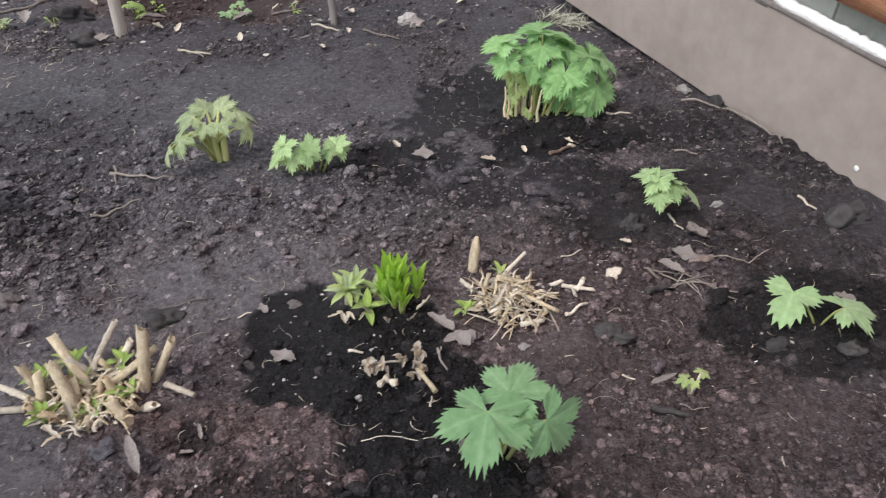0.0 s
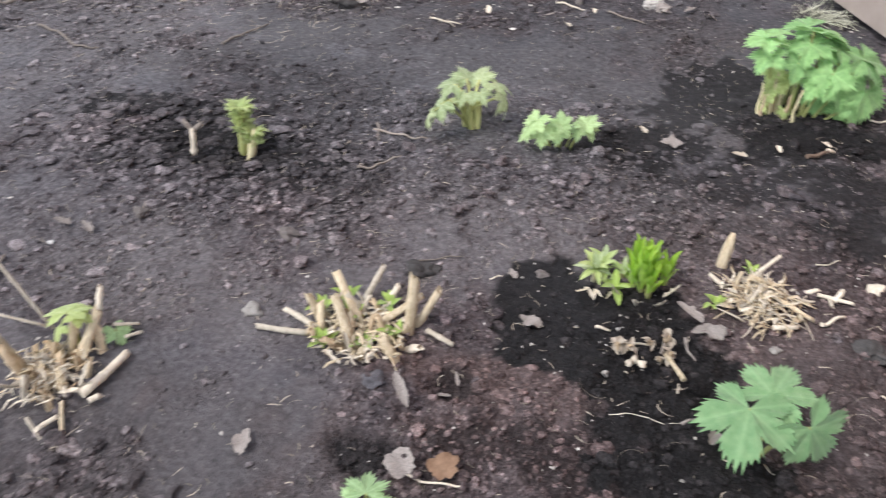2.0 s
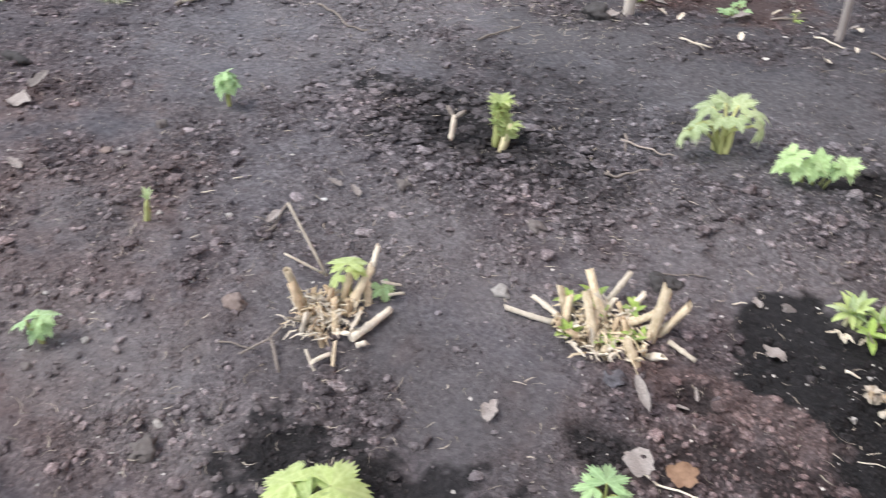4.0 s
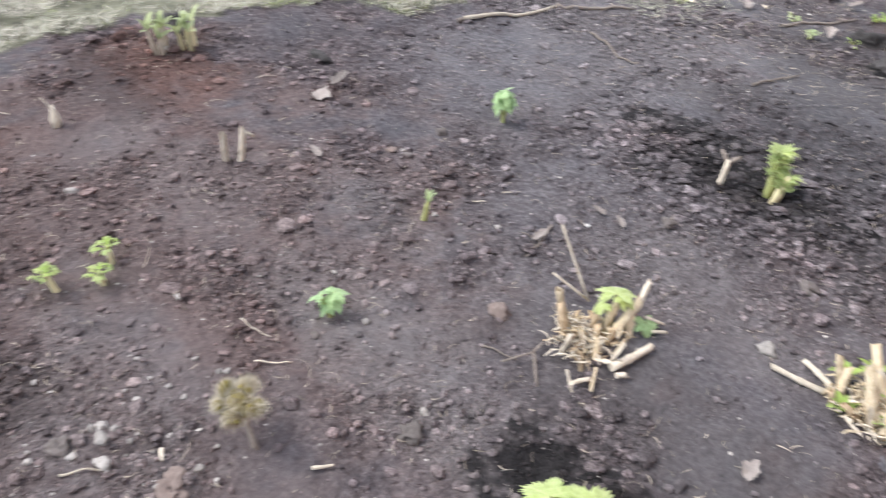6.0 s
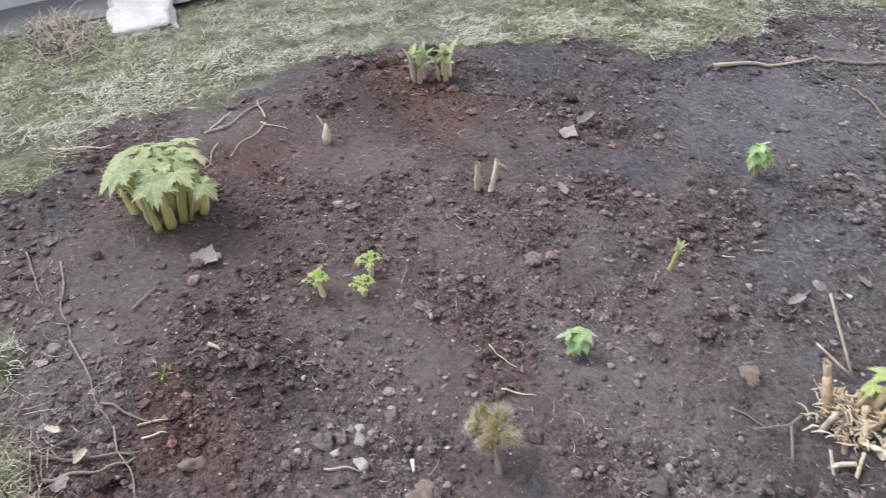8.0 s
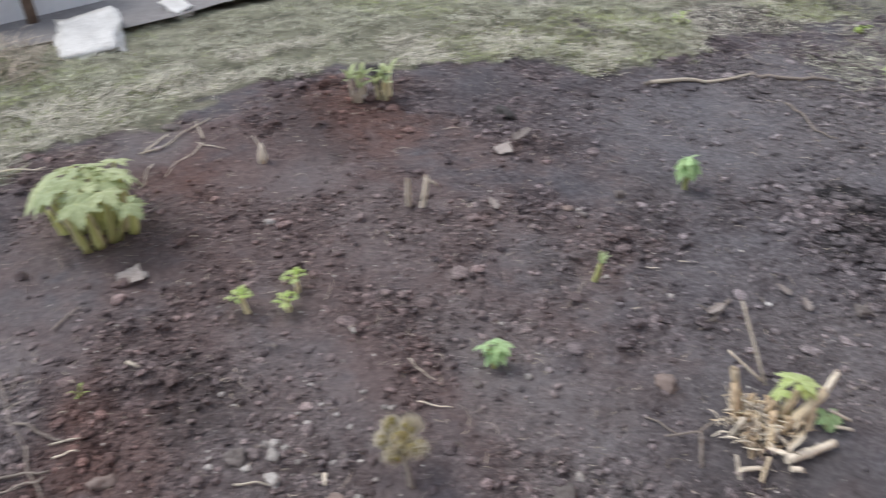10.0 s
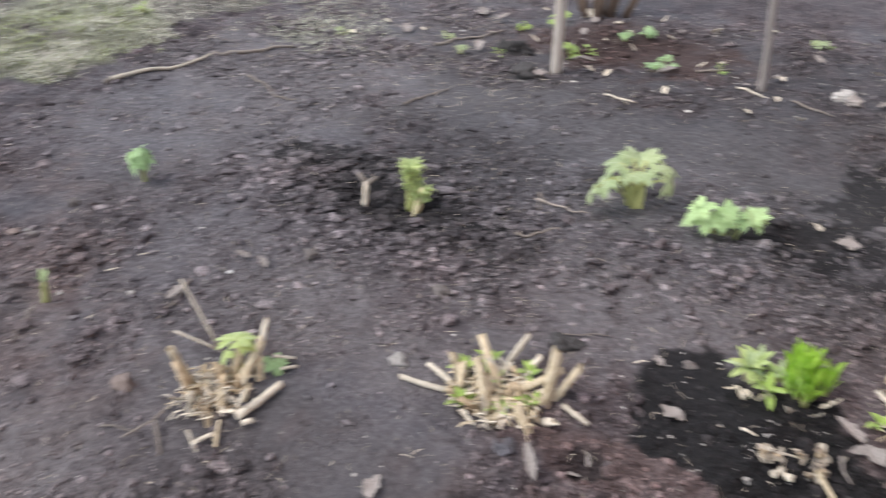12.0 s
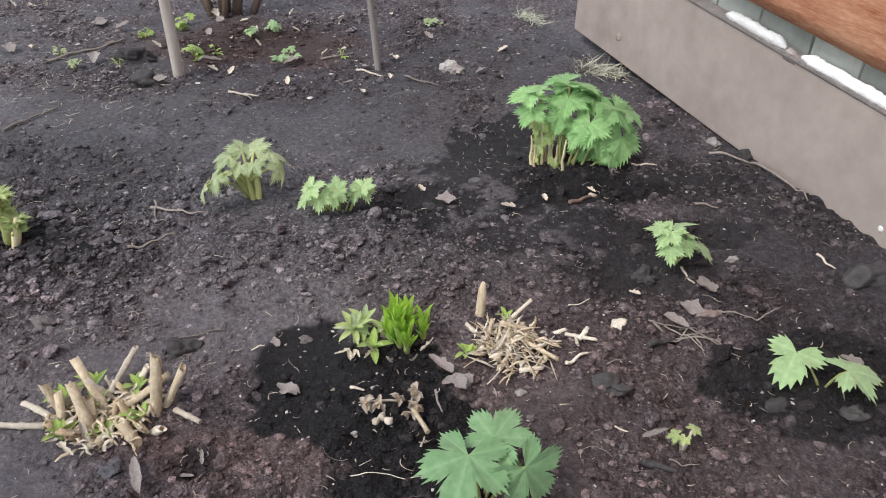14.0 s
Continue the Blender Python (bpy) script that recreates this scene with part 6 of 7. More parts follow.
stone(-1.480, 0.372, 0.013, 0.011, 0.010, STONE_PALE, "small pale pebble on soil", seed=17.2)
stone(0.489, 1.556, 0.026, 0.024, 0.014, STRAW_PALE, "whitish crumpled husk on the soil", "husk", 18.3, 0.3, 0, "litter", 0.5)
stone(0.932, 2.612, 0.042, 0.022, 0.016, STONE_PALE, "white stone chip lying by the house wall", seed=19.1, turn=-60)
stone(1.214, 1.810, 0.080, 0.060, 0.045, STONE_DARK, "large dark rounded rock beside the house wall", "rock", 20.3, 0.42, 20)
stone(1.030, 2.500, 0.050, 0.040, 0.030, STONE_DARK, "dark heap of soil by the house wall", "soil_clod", 21.7, 0.50, 10, "clod", 0.85)
stone(0.585, 1.782, 0.034, 0.030, 0.026, STONE_DARK, "dark rounded soil clod", "soil_clod", 22.7, 0.50, 0, "clod", 0.85)
stone(0.735, 1.608, 0.036, 0.024, 0.020, STONE_PINK, "reddish brown clod of clay", "soil_clod", 23.1, 0.50, 25, "clod", 0.85)
stone(-1.609, 3.300, 0.090, 0.055, 0.055, STONE_DARK, "big black clod of soil near the stake", "soil_clod", 24.4, 0.50, 10, "clod", 0.85)
stone(-1.434, 3.010, 0.085, 0.060, 0.045, STONE_DARK, "dark stone resting near the stake", "rock", 25.2, 0.35, 15)
stone(-0.129, 3.320, 0.050, 0.040, 0.032, STONE_PALE, "crumpled pale heap of dead leaves", "leaf_ball", 26.5, 0.3, 0, "litter", 0.6)
stone(-0.080, 3.290, 0.040, 0.030, 0.022, DRYLEAF, "crumpled pale dead leaf ball", "leaf_ball", 27.5, 0.3, 0, "litter", 0.6)
stone(-0.648, 1.392, 0.050, 0.032, 0.028, STONE_DARK, "dark damp clod behind cut stalks", "soil_clod", 28.5, 0.50, 10, "clod", 0.85)
stone(-0.655, 0.985, 0.028, 0.026, 0.018, CLODS, "flat grey clod before cut stalks", "soil_clod", 29.2, 0.50, 0, "clod", 0.85)
stone(-1.568, 0.733, 0.034, 0.026, 0.024, STONE_PINK, "lump of dry clay on the bed", "soil_clod", 30.7, 0.50, 0, "clod", 0.85)
stone(-1.467, 1.383, 0.030, 0.020, 0.014, STONE, "flat grey stone on the bed", seed=31.2, turn=-30)
stone(-1.040, 1.420, 0.034, 0.022, 0.016, STONE, "grey stone flake on the bed", seed=32.2)
stone(-0.340, 1.459, 0.018, 0.016, 0.012, STONE, "grey pebble at the edge of wet soil", seed=34.2)
stone(-1.651, 1.222, 0.010, 0.008, 0.006, FOAM, "tiny white crumb of foam", "crumb", 35.1, 0.3, 0, "litter")
stone(0.771, 1.256, 0.006, 0.005, 0.004, FOAM, "tiny white crumb of foam", "crumb", 36.1, 0.3, 0, "litter")
stone(0.233, 1.299, 0.014, 0.012, 0.010, STONE_PALE, "small cream pebble by the straw", seed=37.1)
stone(0.841, 1.864, 0.026, 0.012, 0.010, STONE_PALE, "pale grey chip of cement", seed=38.1, turn=20)
stone(-0.122, 1.288, 0.014, 0.010, 0.006, STONE_PALE, "white shell chip on wet soil", seed=39.1)
stone(-0.150, 1.150, 0.011, 0.010, 0.008, STONE_PALE, "small white pebble at the compost edge", seed=40.1)
stone(0.840, 1.300, 0.030, 0.024, 0.018, STONE_DARK, "dark damp clod of soil", "soil_clod", 41.1, 0.50, 0, "clod", 0.85)
stone(1.000, 1.275, 0.034, 0.026, 0.022, STONE_DARK, "dark damp clod of soil", "soil_clod", 42.1, 0.50, 40, "clod", 0.85)
stone(0.450, 1.340, 0.045, 0.030, 0.018, STONE_DARK, "broad flat soil clod", "soil_clod", 43.1, 0.50, 0, "clod", 0.85)

# single loose clods and pebbles
loose = random.Random(41)
clod_meshes = [pebble_mesh(1.0, 0.85, 0.62, 60.0 + k, 3, 0.85) for k in range(8)]
for me in clod_meshes:
    me.materials.append(CLODS)
    for layer, value in (("rough", 0.9), ("wet", 0.15), ("red", 0.0), ("pale", 0.1), ("turf", 0.0)):
        me.attributes.new(layer, "FLOAT", "POINT").data.foreach_set("value", [value] * len(me.vertices))
made = 0
while made < 110:
    px, py = loose.choice(((loose.uniform(-0.9, 1.05), loose.uniform(1.0, 2.0)), (loose.uniform(-2.5, -1.0), loose.uniform(-0.3, 1.2))))
    if float(rough_at(np.array([px]), np.array([py]))[0]) < loose.uniform(0.2, 0.9) or float(blot(np.array([px]), np.array([py]), WET, 0.5, 0.11)[0]) > 0.3:
        continue
    size = 0.010 + 0.016 * loose.random() ** 2
    solo("soil_clod", clod_meshes[made % 8], None, pose(px, py, floor_z(px, py) + size * 0.12, loose.uniform(-15, 15), loose.uniform(-15, 15), loose.uniform(0, 360)) @ Matrix.Diagonal((size, size, size, 1)), "crumbly grey-brown clod of loose garden soil", "clod", "loose soil clods")
    made += 1
pebble_meshes = [pebble_mesh(1.0, 0.8, 0.5, 90.0 + k, 2, 0.6) for k in range(6)]
for me in pebble_meshes:
    me.materials.append(STONE_PALE)
for k in range(46):
    px, py = loose.gauss(-1.93, 0.16), loose.gauss(-0.16, 0.14)
    if k > 26:
        px, py = loose.uniform(-2.6, -1.2), loose.uniform(-0.2, 1.1)
    size = 0.006 + 0.008 * loose.random() ** 2
    solo("pebble", pebble_meshes[k % 6], None, pose(px, py, floor_z(px, py) + size * 0.2, 0, 0, loose.uniform(0, 360)) @ Matrix.Diagonal((size, size, size, 1)), "small pale pebble on ashy soil", "stone", "pale pebbles")

litter(0.062, 1.332, 0.075, 60, WITHERED, "large grey withered leaf on wet soil", 0.010, 0, 10)
litter(0.040, 1.300, 0.055, -70, WITHERED, "large grey withered leaf on wet soil", 0.008)
litter(-0.315, 1.275, 0.050, 80, WITHERED_PALM, "grey curled leaf scrap on wet soil", 0.006)
litter(-0.505, 0.765, 0.070, 60, WITHERED_PALM, "whitish torn dead leaf on the soil", 0.010)
solo("dry_leaf", pool(RUSTLEAF, torn_leaf, 1, long=1.1, crumple=0.15)[0], None, pose(-0.470, 0.770, floor_z(-0.448, 0.800) + 0.008, 8, 8, -40) @ Matrix.Diagonal((0.075, 0.075, 0.075, 1)), "rust-brown curled dead leaf on the soil", "dead leaf")
litter(-0.612, 1.010, 0.115, -148, NARROW, "long grey dried husk leaf on the soil", 0.012, 0, 15)
litter(-0.480, 1.003, 0.045, 100, NARROW, "pale dead leaf scrap on the soil", 0.008)
litter(-0.470, 1.030, 0.045, 20, NARROW, "pale dead leaf scrap on the soil", 0.008)
litter(0.660, 1.525, 0.070, 70, WITHERED, "brownish dead leaf among red twigs", 0.008)
litter(0.700, 1.600, 0.060, 30, WITHERED_PALM, "brown crumpled dead leaf", 0.008)
litter(0.100, 1.275, 0.055, 20, WITHERED_PALM, "brown crumpled dead leaf beside the straw", 0.012)
litter(0.120, 1.400, 0.050, -40, WITHERED_PALM, "grey dead leaf under the straw", 0.012)
litter(0.090, 1.015, 0.050, 160, WITHERED, "grey dead leaf beneath a delphinium", 0.008)
litter(-2.634, -0.322, 0.085, 100, WITHERED_PALM, "grey dried leaf beside a white pebble", 0.010)
litter(-0.862, 0.730, 0.048, 10, WITHERED_PALM, "round grey dead leaf flat on the soil", 0.006)
litter(-1.640, 1.30, 0.050, 90, WITHERED, "grey dead leaf scrap on the bed", 0.006)
litter(-1.560, 1.28, 0.050, 60, WITHERED, "grey dead leaf scrap on the bed", 0.006)
litter(-1.70, 1.02, 0.055, -10, WITHERED, "grey dead leaf scrap on the bed", 0.006)
litter(-1.93, 3.69, 0.10, 60, WITHERED_PALM, "pale dead leaf on the soil behind the bed", 0.012)
litter(-1.76, 3.20, 0.09, 20, WITHERED, "pale dead leaf on the soil behind the bed", 0.012)
litter(-1.20, 3.33, 0.09, 120, WITHERED, "pale dead leaf on the soil behind the bed", 0.012)
litter(-1.86, 3.66, 0.08, -30, WITHERED, "pale dead leaf on the soil behind the bed", 0.012)
litter(-2.20, 3.28, 0.08, 40, WITHERED_PALM, "pale dead leaf on the soil behind the bed", 0.012)
litter(-0.90, 3.33, 0.08, -60, WITHERED, "pale dead leaf on the soil behind the bed", 0.012)
litter(-2.76, 1.12, 0.09, 10, WITHERED, "greyish dead leaf on the bed", 0.010)
litter(-2.70, 1.04, 0.08, 80, WITHERED_PALM, "greyish dead leaf on the bed", 0.010)
litter(-2.42, 0.80, 0.06, 80, WITHERED, "greyish dead leaf on the bed", 0.008)

litter(0.000, 2.120, 0.060, 70, WITHERED_PALM, "whitish crumpled leaf on damp soil", 0.010)
litter(0.205, 2.105, 0.050, 100, PAPER, "pale papery leaf scrap on damp soil", 0.008)
litter(0.305, 2.145, 0.032, 20, PAPER, "pale papery leaf scrap on damp soil", 0.008)
litter(0.475, 2.255, 0.032, 60, PAPER, "pale papery leaf scrap on black soil", 0.008)
litter(-0.105, 2.195, 0.036, 40, PAPER, "pale papery leaf scrap on damp soil", 0.008)
litter(0.560, 1.690, 0.034, 90, PAPER, "pale papery leaf scrap on damp soil", 0.008)

litter(0.505, 1.175, 0.062, -70, NARROW, "curled grey leaf on damp soil", 0.012, -12, 20)
litter(0.770, 1.690, 0.070, 60, WITHERED_PALM, "grey folded dead leaf beside a plant", 0.014, -10, 15)
litter(1.060, 1.420, 0.060, 80, WITHERED, "grey dead leaf behind a seedling", 0.010)
litter(-0.405, 1.425, 0.030, 40, WITHERED_PALM, "grey scrap of leaf on wet soil", 0.006)
litter(0.075, 1.310, 0.070, -150, WITHERED, "large grey folded leaf on wet soil", 0.012, -8, 25)
litter(-2.165, -0.790, 0.040, 30, PAPER, "pale crumpled leaf on dry crust", 0.010)
litter(-2.255, -0.800, 0.036, 140, PAPER, "pale crumpled leaf on dry crust", 0.010)
litter(-2.110, -0.830, 0.045, 80, WITHERED_PALM, "broad grey dead leaf at the lawn's edge", 0.010)

# crumpled leaf scraps under and beside the shrub
scraps = random.Random(77)
for _ in range(70):
    sx, sy = scraps.uniform(-2.75, 0.10), scraps.uniform(2.95, 4.1)
    litter(sx, sy, scraps.uniform(0.030, 0.062), scraps.uniform(0, 360), scraps.choice((WITHERED_PALM, PAPER, WITHERED, NARROW, PAPER)), "crumpled grey-brown dead leaf near the shrub", 0.008, scraps.uniform(-30, 10), scraps.uniform(-25, 25))

twig((-0.132, 1.016), (0.020, 1.035), 0.0011, STRAW_PALE, "thin pale curved root on wet soil", "root", 0.012, 10)
twig((0.020, 1.030), (0.052, 1.062), 0.004, DRYLEAF, "curled grey leaf stalk", "twig", 0.01)
twig((-0.185, 1.284), (-0.150, 1.284), 0.004, STRAW_PALE, "short pale stick on wet soil", wander=0.001)
twig((-0.700, 1.408), (-0.560, 1.470), 0.0022, TWIG, "thin dry stem on the bed")
twig((0.025, 1.285), (0.048, 1.215), 0.0035, DRYLEAF, "grey leaf stalk on wet soil", wander=0.002)
twig((-0.544, 0.770), (-0.398, 0.768), 0.0032, STRAW_PALE, "thin pale straw on the soil", wander=0.003)
twig((0.570, 1.549), (0.783, 1.464), 0.0034, TWIG, "thin branched reddish twig on the soil", wander=0.012, side=(0.690, 1.440))
for a, b in (((0.561, 1.548), (0.700, 1.520)), ((0.600, 1.552), (0.690, 1.455)), ((0.620, 1.500), (0.735, 1.520)), ((0.640, 1.535), (0.775, 1.440)), ((0.585, 1.478), (0.690, 1.540))):
    twig(a, b, 0.0022, TWIG, "thin pale branching twig on the soil", "twig", 0.012, 8, 0.006)
twig((0.755, 1.625), (0.845, 1.578), 0.0020, TWIG, "thin arched root on the soil", "root", 0.006, 8, 0.008)
twig((0.845, 1.578), (0.935, 1.655), 0.0020, TWIG, "thin arched root on the soil", "root", 0.006, 8, 0.008)
twig((1.090, 1.895), (1.130, 1.842), 0.0040, STRAW_PALE, "short pale crooked root", "root", 0.02)
twig((0.565, 1.298), (0.585, 1.325), 0.0022, STRAW_PALE, "thin pale straw on dark soil", wander=0.001)
twig((0.500, 1.120), (0.570, 1.085), 0.0085, STONE_DARK, "dark stick caked with soil", wander=0.004)
twig((0.450, 1.215), (0.480, 1.205), 0.0025, STRAW_PALE, "thin pale straw on dark soil", wander=0.001)
twig((0.560, 1.125), (0.625, 1.118), 0.0018, TWIG, "thin curved root on the soil", "root", 0.02)
twig((0.360, 1.640), (0.420, 1.665), 0.0022, STRAW_PALE, "thin pale straw on the soil", wander=0.004)
twig((-0.470, 1.400), (-0.440, 1.420), 0.0022, STRAW_PALE, "thin white root on wet soil", "root", 0.01)
twig((-0.350, 1.310), (-0.310, 1.275), 0.0018, STRAW_PALE, "thin white root on wet soil", "root", 0.01)
twig((0.010, 1.110), (0.014, 1.145), 0.0026, STRAW_PALE, "short white root on wet soil", "root", 0.004)
twig((-1.925, 1.140), (-1.890, 1.180), 0.0024, STRAW_PALE, "thin pale straw on the bed", wander=0.002)
twig((-1.960, 1.040), (-1.930, 1.060), 0.0024, STRAW_PALE, "thin pale straw on the bed", wander=0.002)
twig((-1.990, 0.800), (-1.930, 0.700), 0.0024, TWIG, "thin crooked twig on the bed", wander=0.012, side=(-1.90, 0.76))
twig((-2.245, -0.900), (-2.110, -0.650), 0.0050, TWIG, "straight grey stick on dry crust", wander=0.002)
twig((-2.200, -0.640), (-2.170, -0.560), 0.0030, STRAW_PALE, "pale forked root on reddish soil", "root", 0.008)
twig((-2.150, -0.640), (-2.120, -0.585), 0.0026, STRAW_PALE, "thin pale root on reddish soil", "root", 0.008)
twig((-2.560, -0.560), (-2.610, -0.480), 0.0030, TWIG, "thin grey stick on dry crust", wander=0.003)
twig((-3.300, 0.095), (-3.150, -0.090), 0.0018, STRAW_PALE, "pale branching root at the lawn's edge", "root", 0.012)
twig((-3.310, 0.080), (-3.220, 0.150), 0.0018, STRAW_PALE, "pale branching root at the lawn's edge", "root", 0.012)
twig((-3.230, -0.105), (-3.125, -0.190), 0.0018, STRAW_PALE, "pale branching root at the lawn's edge", "root", 0.012)
twig((-3.391, -0.670), (-3.319, -0.430), 0.0026, TWIG, "pale straw stem at the lawn's edge", "straw", 0.006)
twig((0.548, 1.459), (0.630, 1.500), 0.008, STONE_DARK, "dark stick caked with soil", wander=0.004)
twig((0.892, 2.499), (1.029, 2.456), 0.0045, TWIG, "long curved dry stalk leaning by the wall", wander=0.004, sag=0.01)
twig((1.029, 2.456), (1.150, 2.195), 0.0045, TWIG, "long curved dry stalk leaning by the wall", wander=0.004, sag=0.01)
twig((0.610, 2.418), (0.700, 2.424), 0.004, STRAW_PALE, "short straw beside the large plant", wander=0.002)
twig((0.380, 2.130), (0.480, 2.215), 0.0065, BARK_DARK, "dark twig with pale broken ends", wander=0.006)
twig((0.450, 2.195), (0.492, 2.215), 0.0085, STRAW_PALE, "pale broken end of a twig", wander=0.002)
twig((0.780, 2.140), (0.850, 2.120), 0.004, TWIG, "short dry twig near the wall")
twig((-1.752, 2.450), (-1.675, 2.710), 0.005, TWIG, "thin dry stick behind the bed", wander=0.006)
twig((-1.040, 2.955), (-0.900, 2.933), 0.005, STRAW_PALE, "pale forked stick on trodden soil", wander=0.004, side=(-0.92, 2.90))
twig((-1.990, 3.190), (-1.770, 3.55), 0.007, TWIG, "grey stick behind the bed")
twig((-0.743, 3.421), (-0.600, 3.500), 0.005, TWIG, "thin grey twig near the stakes")
twig((-0.537, 3.250), (-0.401, 3.184), 0.005, STRAW_PALE, "thin pale twig near the stakes")
twig((-0.308, 3.201), (-0.144, 3.117), 0.004, TWIG, "thin grey stem on trodden soil")
twig((-0.980, 1.990), (-0.794, 1.979), 0.004, TWIG, "curved dry stalk on the bed", wander=0.02)
twig((-0.980, 2.030), (-0.950, 1.950), 0.004, TWIG, "curved dry stalk on the bed", wander=0.01)
twig((-0.960, 1.770), (-0.841, 1.852), 0.0045, TWIG, "short dry stalk on the bed", wander=0.012)
twig((-1.711, 1.124), (-1.668, 0.952), 0.004, TWIG, "small forked twig on the bed", side=(-1.745, 1.02))
twig((-1.520, 0.611), (-1.430, 0.640), 0.0025, TWIG, "thin twig on the bed")
twig((-1.853, 0.163), (-1.800, 0.230), 0.0022, STRAW_PALE, "pale flat root piece", wander=0.008)
twig((-1.990, 0.215), (-1.900, 0.240), 0.0020, STRAW_PALE, "pale curved root piece", wander=0.008)
twig((-1.860, -0.310), (-1.815, -0.240), 0.0032, STRAW_PALE, "thin root tail of a stone chip", "root")
twig((-1.800, -0.120), (-1.765, -0.135), 0.0055, STRAW_PALE, "stubby white stick on ashy soil", wander=0.001)
twig((-2.330, -0.420), (-2.300, -0.400), 0.006, STRAW_PALE, "short pale broken stalk piece", wander=0.001)
twig((-1.530, 0.085), (-1.505, 0.125), 0.005, STRAW_PALE, "pale straw on the soil", wander=0.001)
twig((-2.890, 1.960), (-2.722, 2.390), 0.009, STRAW_PALE, "long bleached branch lying at the lawn's edge", "branch", 0.003, 10)
twig((-2.900, 1.930), (-2.860, 2.080), 0.009, TWIG, "bleached branch fork at the lawn's edge", "branch", 0.004)
twig((-2.720, 2.400), (-2.520, 2.75), 0.009, TWIG, "thin grey branch behind the bed", "branch")
twig((-2.470, 2.330), (-2.160, 2.240), 0.005, TWIG, "thin dry stem behind the bed", wander=0.012)
twig((-2.860, -0.690), (-2.540, -0.725), 0.0028, TWIG, "long grey root lying on pale crust", "root", 0.008)
twig((-2.540, -0.725), (-2.225, -0.690), 0.0026, TWIG, "long grey root lying on pale crust", "root", 0.008)
twig((-2.225, -0.690), (-2.000, -0.690), 0.0024, TWIG, "long grey root lying on reddish soil", "root", 0.008)
twig((-2.400, -0.690), (-2.480, -0.660), 0.0026, TWIG, "bleached fork of a root", "root", 0.008)
twig((-2.300, -0.700), (-2.170, -0.590), 0.0035, TWIG, "pale crooked twig on reddish soil", wander=0.01)
twig((-2.160, -0.860), (-2.100, -0.665), 0.0048, TWIG, "straight grey stick by the lawn", wander=0.002)
twig((-2.960, -0.770), (-2.750, -0.760), 0.003, TWIG, "grey root on pale crust", "root", 0.008)
twig((-3.310, -0.125), (-3.446, 0.173), 0.0035, STRAW_PALE, "pale dry stalk at the lawn's edge", wander=0.008)
twig((-3.330, -0.100), (-3.433, 0.010), 0.003, STRAW_PALE, "pale dry stalk at the lawn's edge", wander=0.008)
twig((-3.333, 0.108), (-3.450, 0.120), 0.003, STRAW_PALE, "pale dry stalk at the lawn's edge", wander=0.008)
twig((-3.404, -0.613), (-3.338, -0.434), 0.0035, STRAW_PALE, "pale dry stalk at the lawn's edge", wander=0.005)
stone(-3.470, 0.030, 0.040, 0.022, 0.014, STONE, "flat grey stone at the lawn's edge", seed=45.2, turn=60)
stone(-3.560, 0.930, 0.060, 0.040, 0.035, STONE_DARK, "dark turf clod at the lawn's edge", "soil_clod", 46.2, 0.50, 0, "clod", 0.85)
stone(-2.972, 1.225, 0.050, 0.040, 0.030, STONE_DARK, "dark soil clod on the bed", "soil_clod", 47.2, 0.50, 0, "clod", 0.85)


# ---- uncounted crumbs, fibres and grass ----
def scatter(seed, count, x0, x1, y0, y1, keep):
    """Random plan places, kept by a chance between 0 and 1."""
    rng = np.random.default_rng(seed)
    x, y = rng.uniform(x0, x1, count), rng.uniform(y0, y1, count)
    ok = rng.random(count) < keep(x, y)
    wall = (x - 0.5) * -0.8955 + (y - 3.6) * -0.4451 > 0.01
    return x[ok & wall], y[ok & wall], rng


def angular_lump(seed, level):
    """Points and triangles of a broken lump: level 0 has 8 faces, 1 has 20, 2 has 80."""
    rnd = np.random.default_rng(seed)
    if level == 0:
        co = np.array([(1, 0, 0), (-1, 0, 0), (0, 1, 0), (0, -1, 0), (0, 0, 1), (0, 0, -1)], np.float32)
        fa = np.array([(4, 0, 2), (4, 2, 1), (4, 1, 3), (4, 3, 0), (5, 2, 0), (5, 1, 2), (5, 3, 1), (5, 0, 3)], np.int32)
        return co + rnd.uniform(-0.35, 0.35, co.shape), fa
    bm = bmesh.new()
    bmesh.ops.create_icosphere(bm, subdivisions=level, radius=1.0)
    co = np.array([v.co for v in bm.verts])
    fa = np.array([[v.index for v in f.verts] for f in bm.faces], np.int32)
    bm.free()
    co = co * (1 + rnd.uniform(-0.14, 0.14, (len(co), 1)))
    for _ in range(9):
        w = rnd.normal(size=3)
        w /= np.linalg.norm(w)
        over = np.maximum(co @ w - rnd.uniform(0.45, 0.85), 0)
        co = co - over[:, None] * w
    return co * 1.15, fa


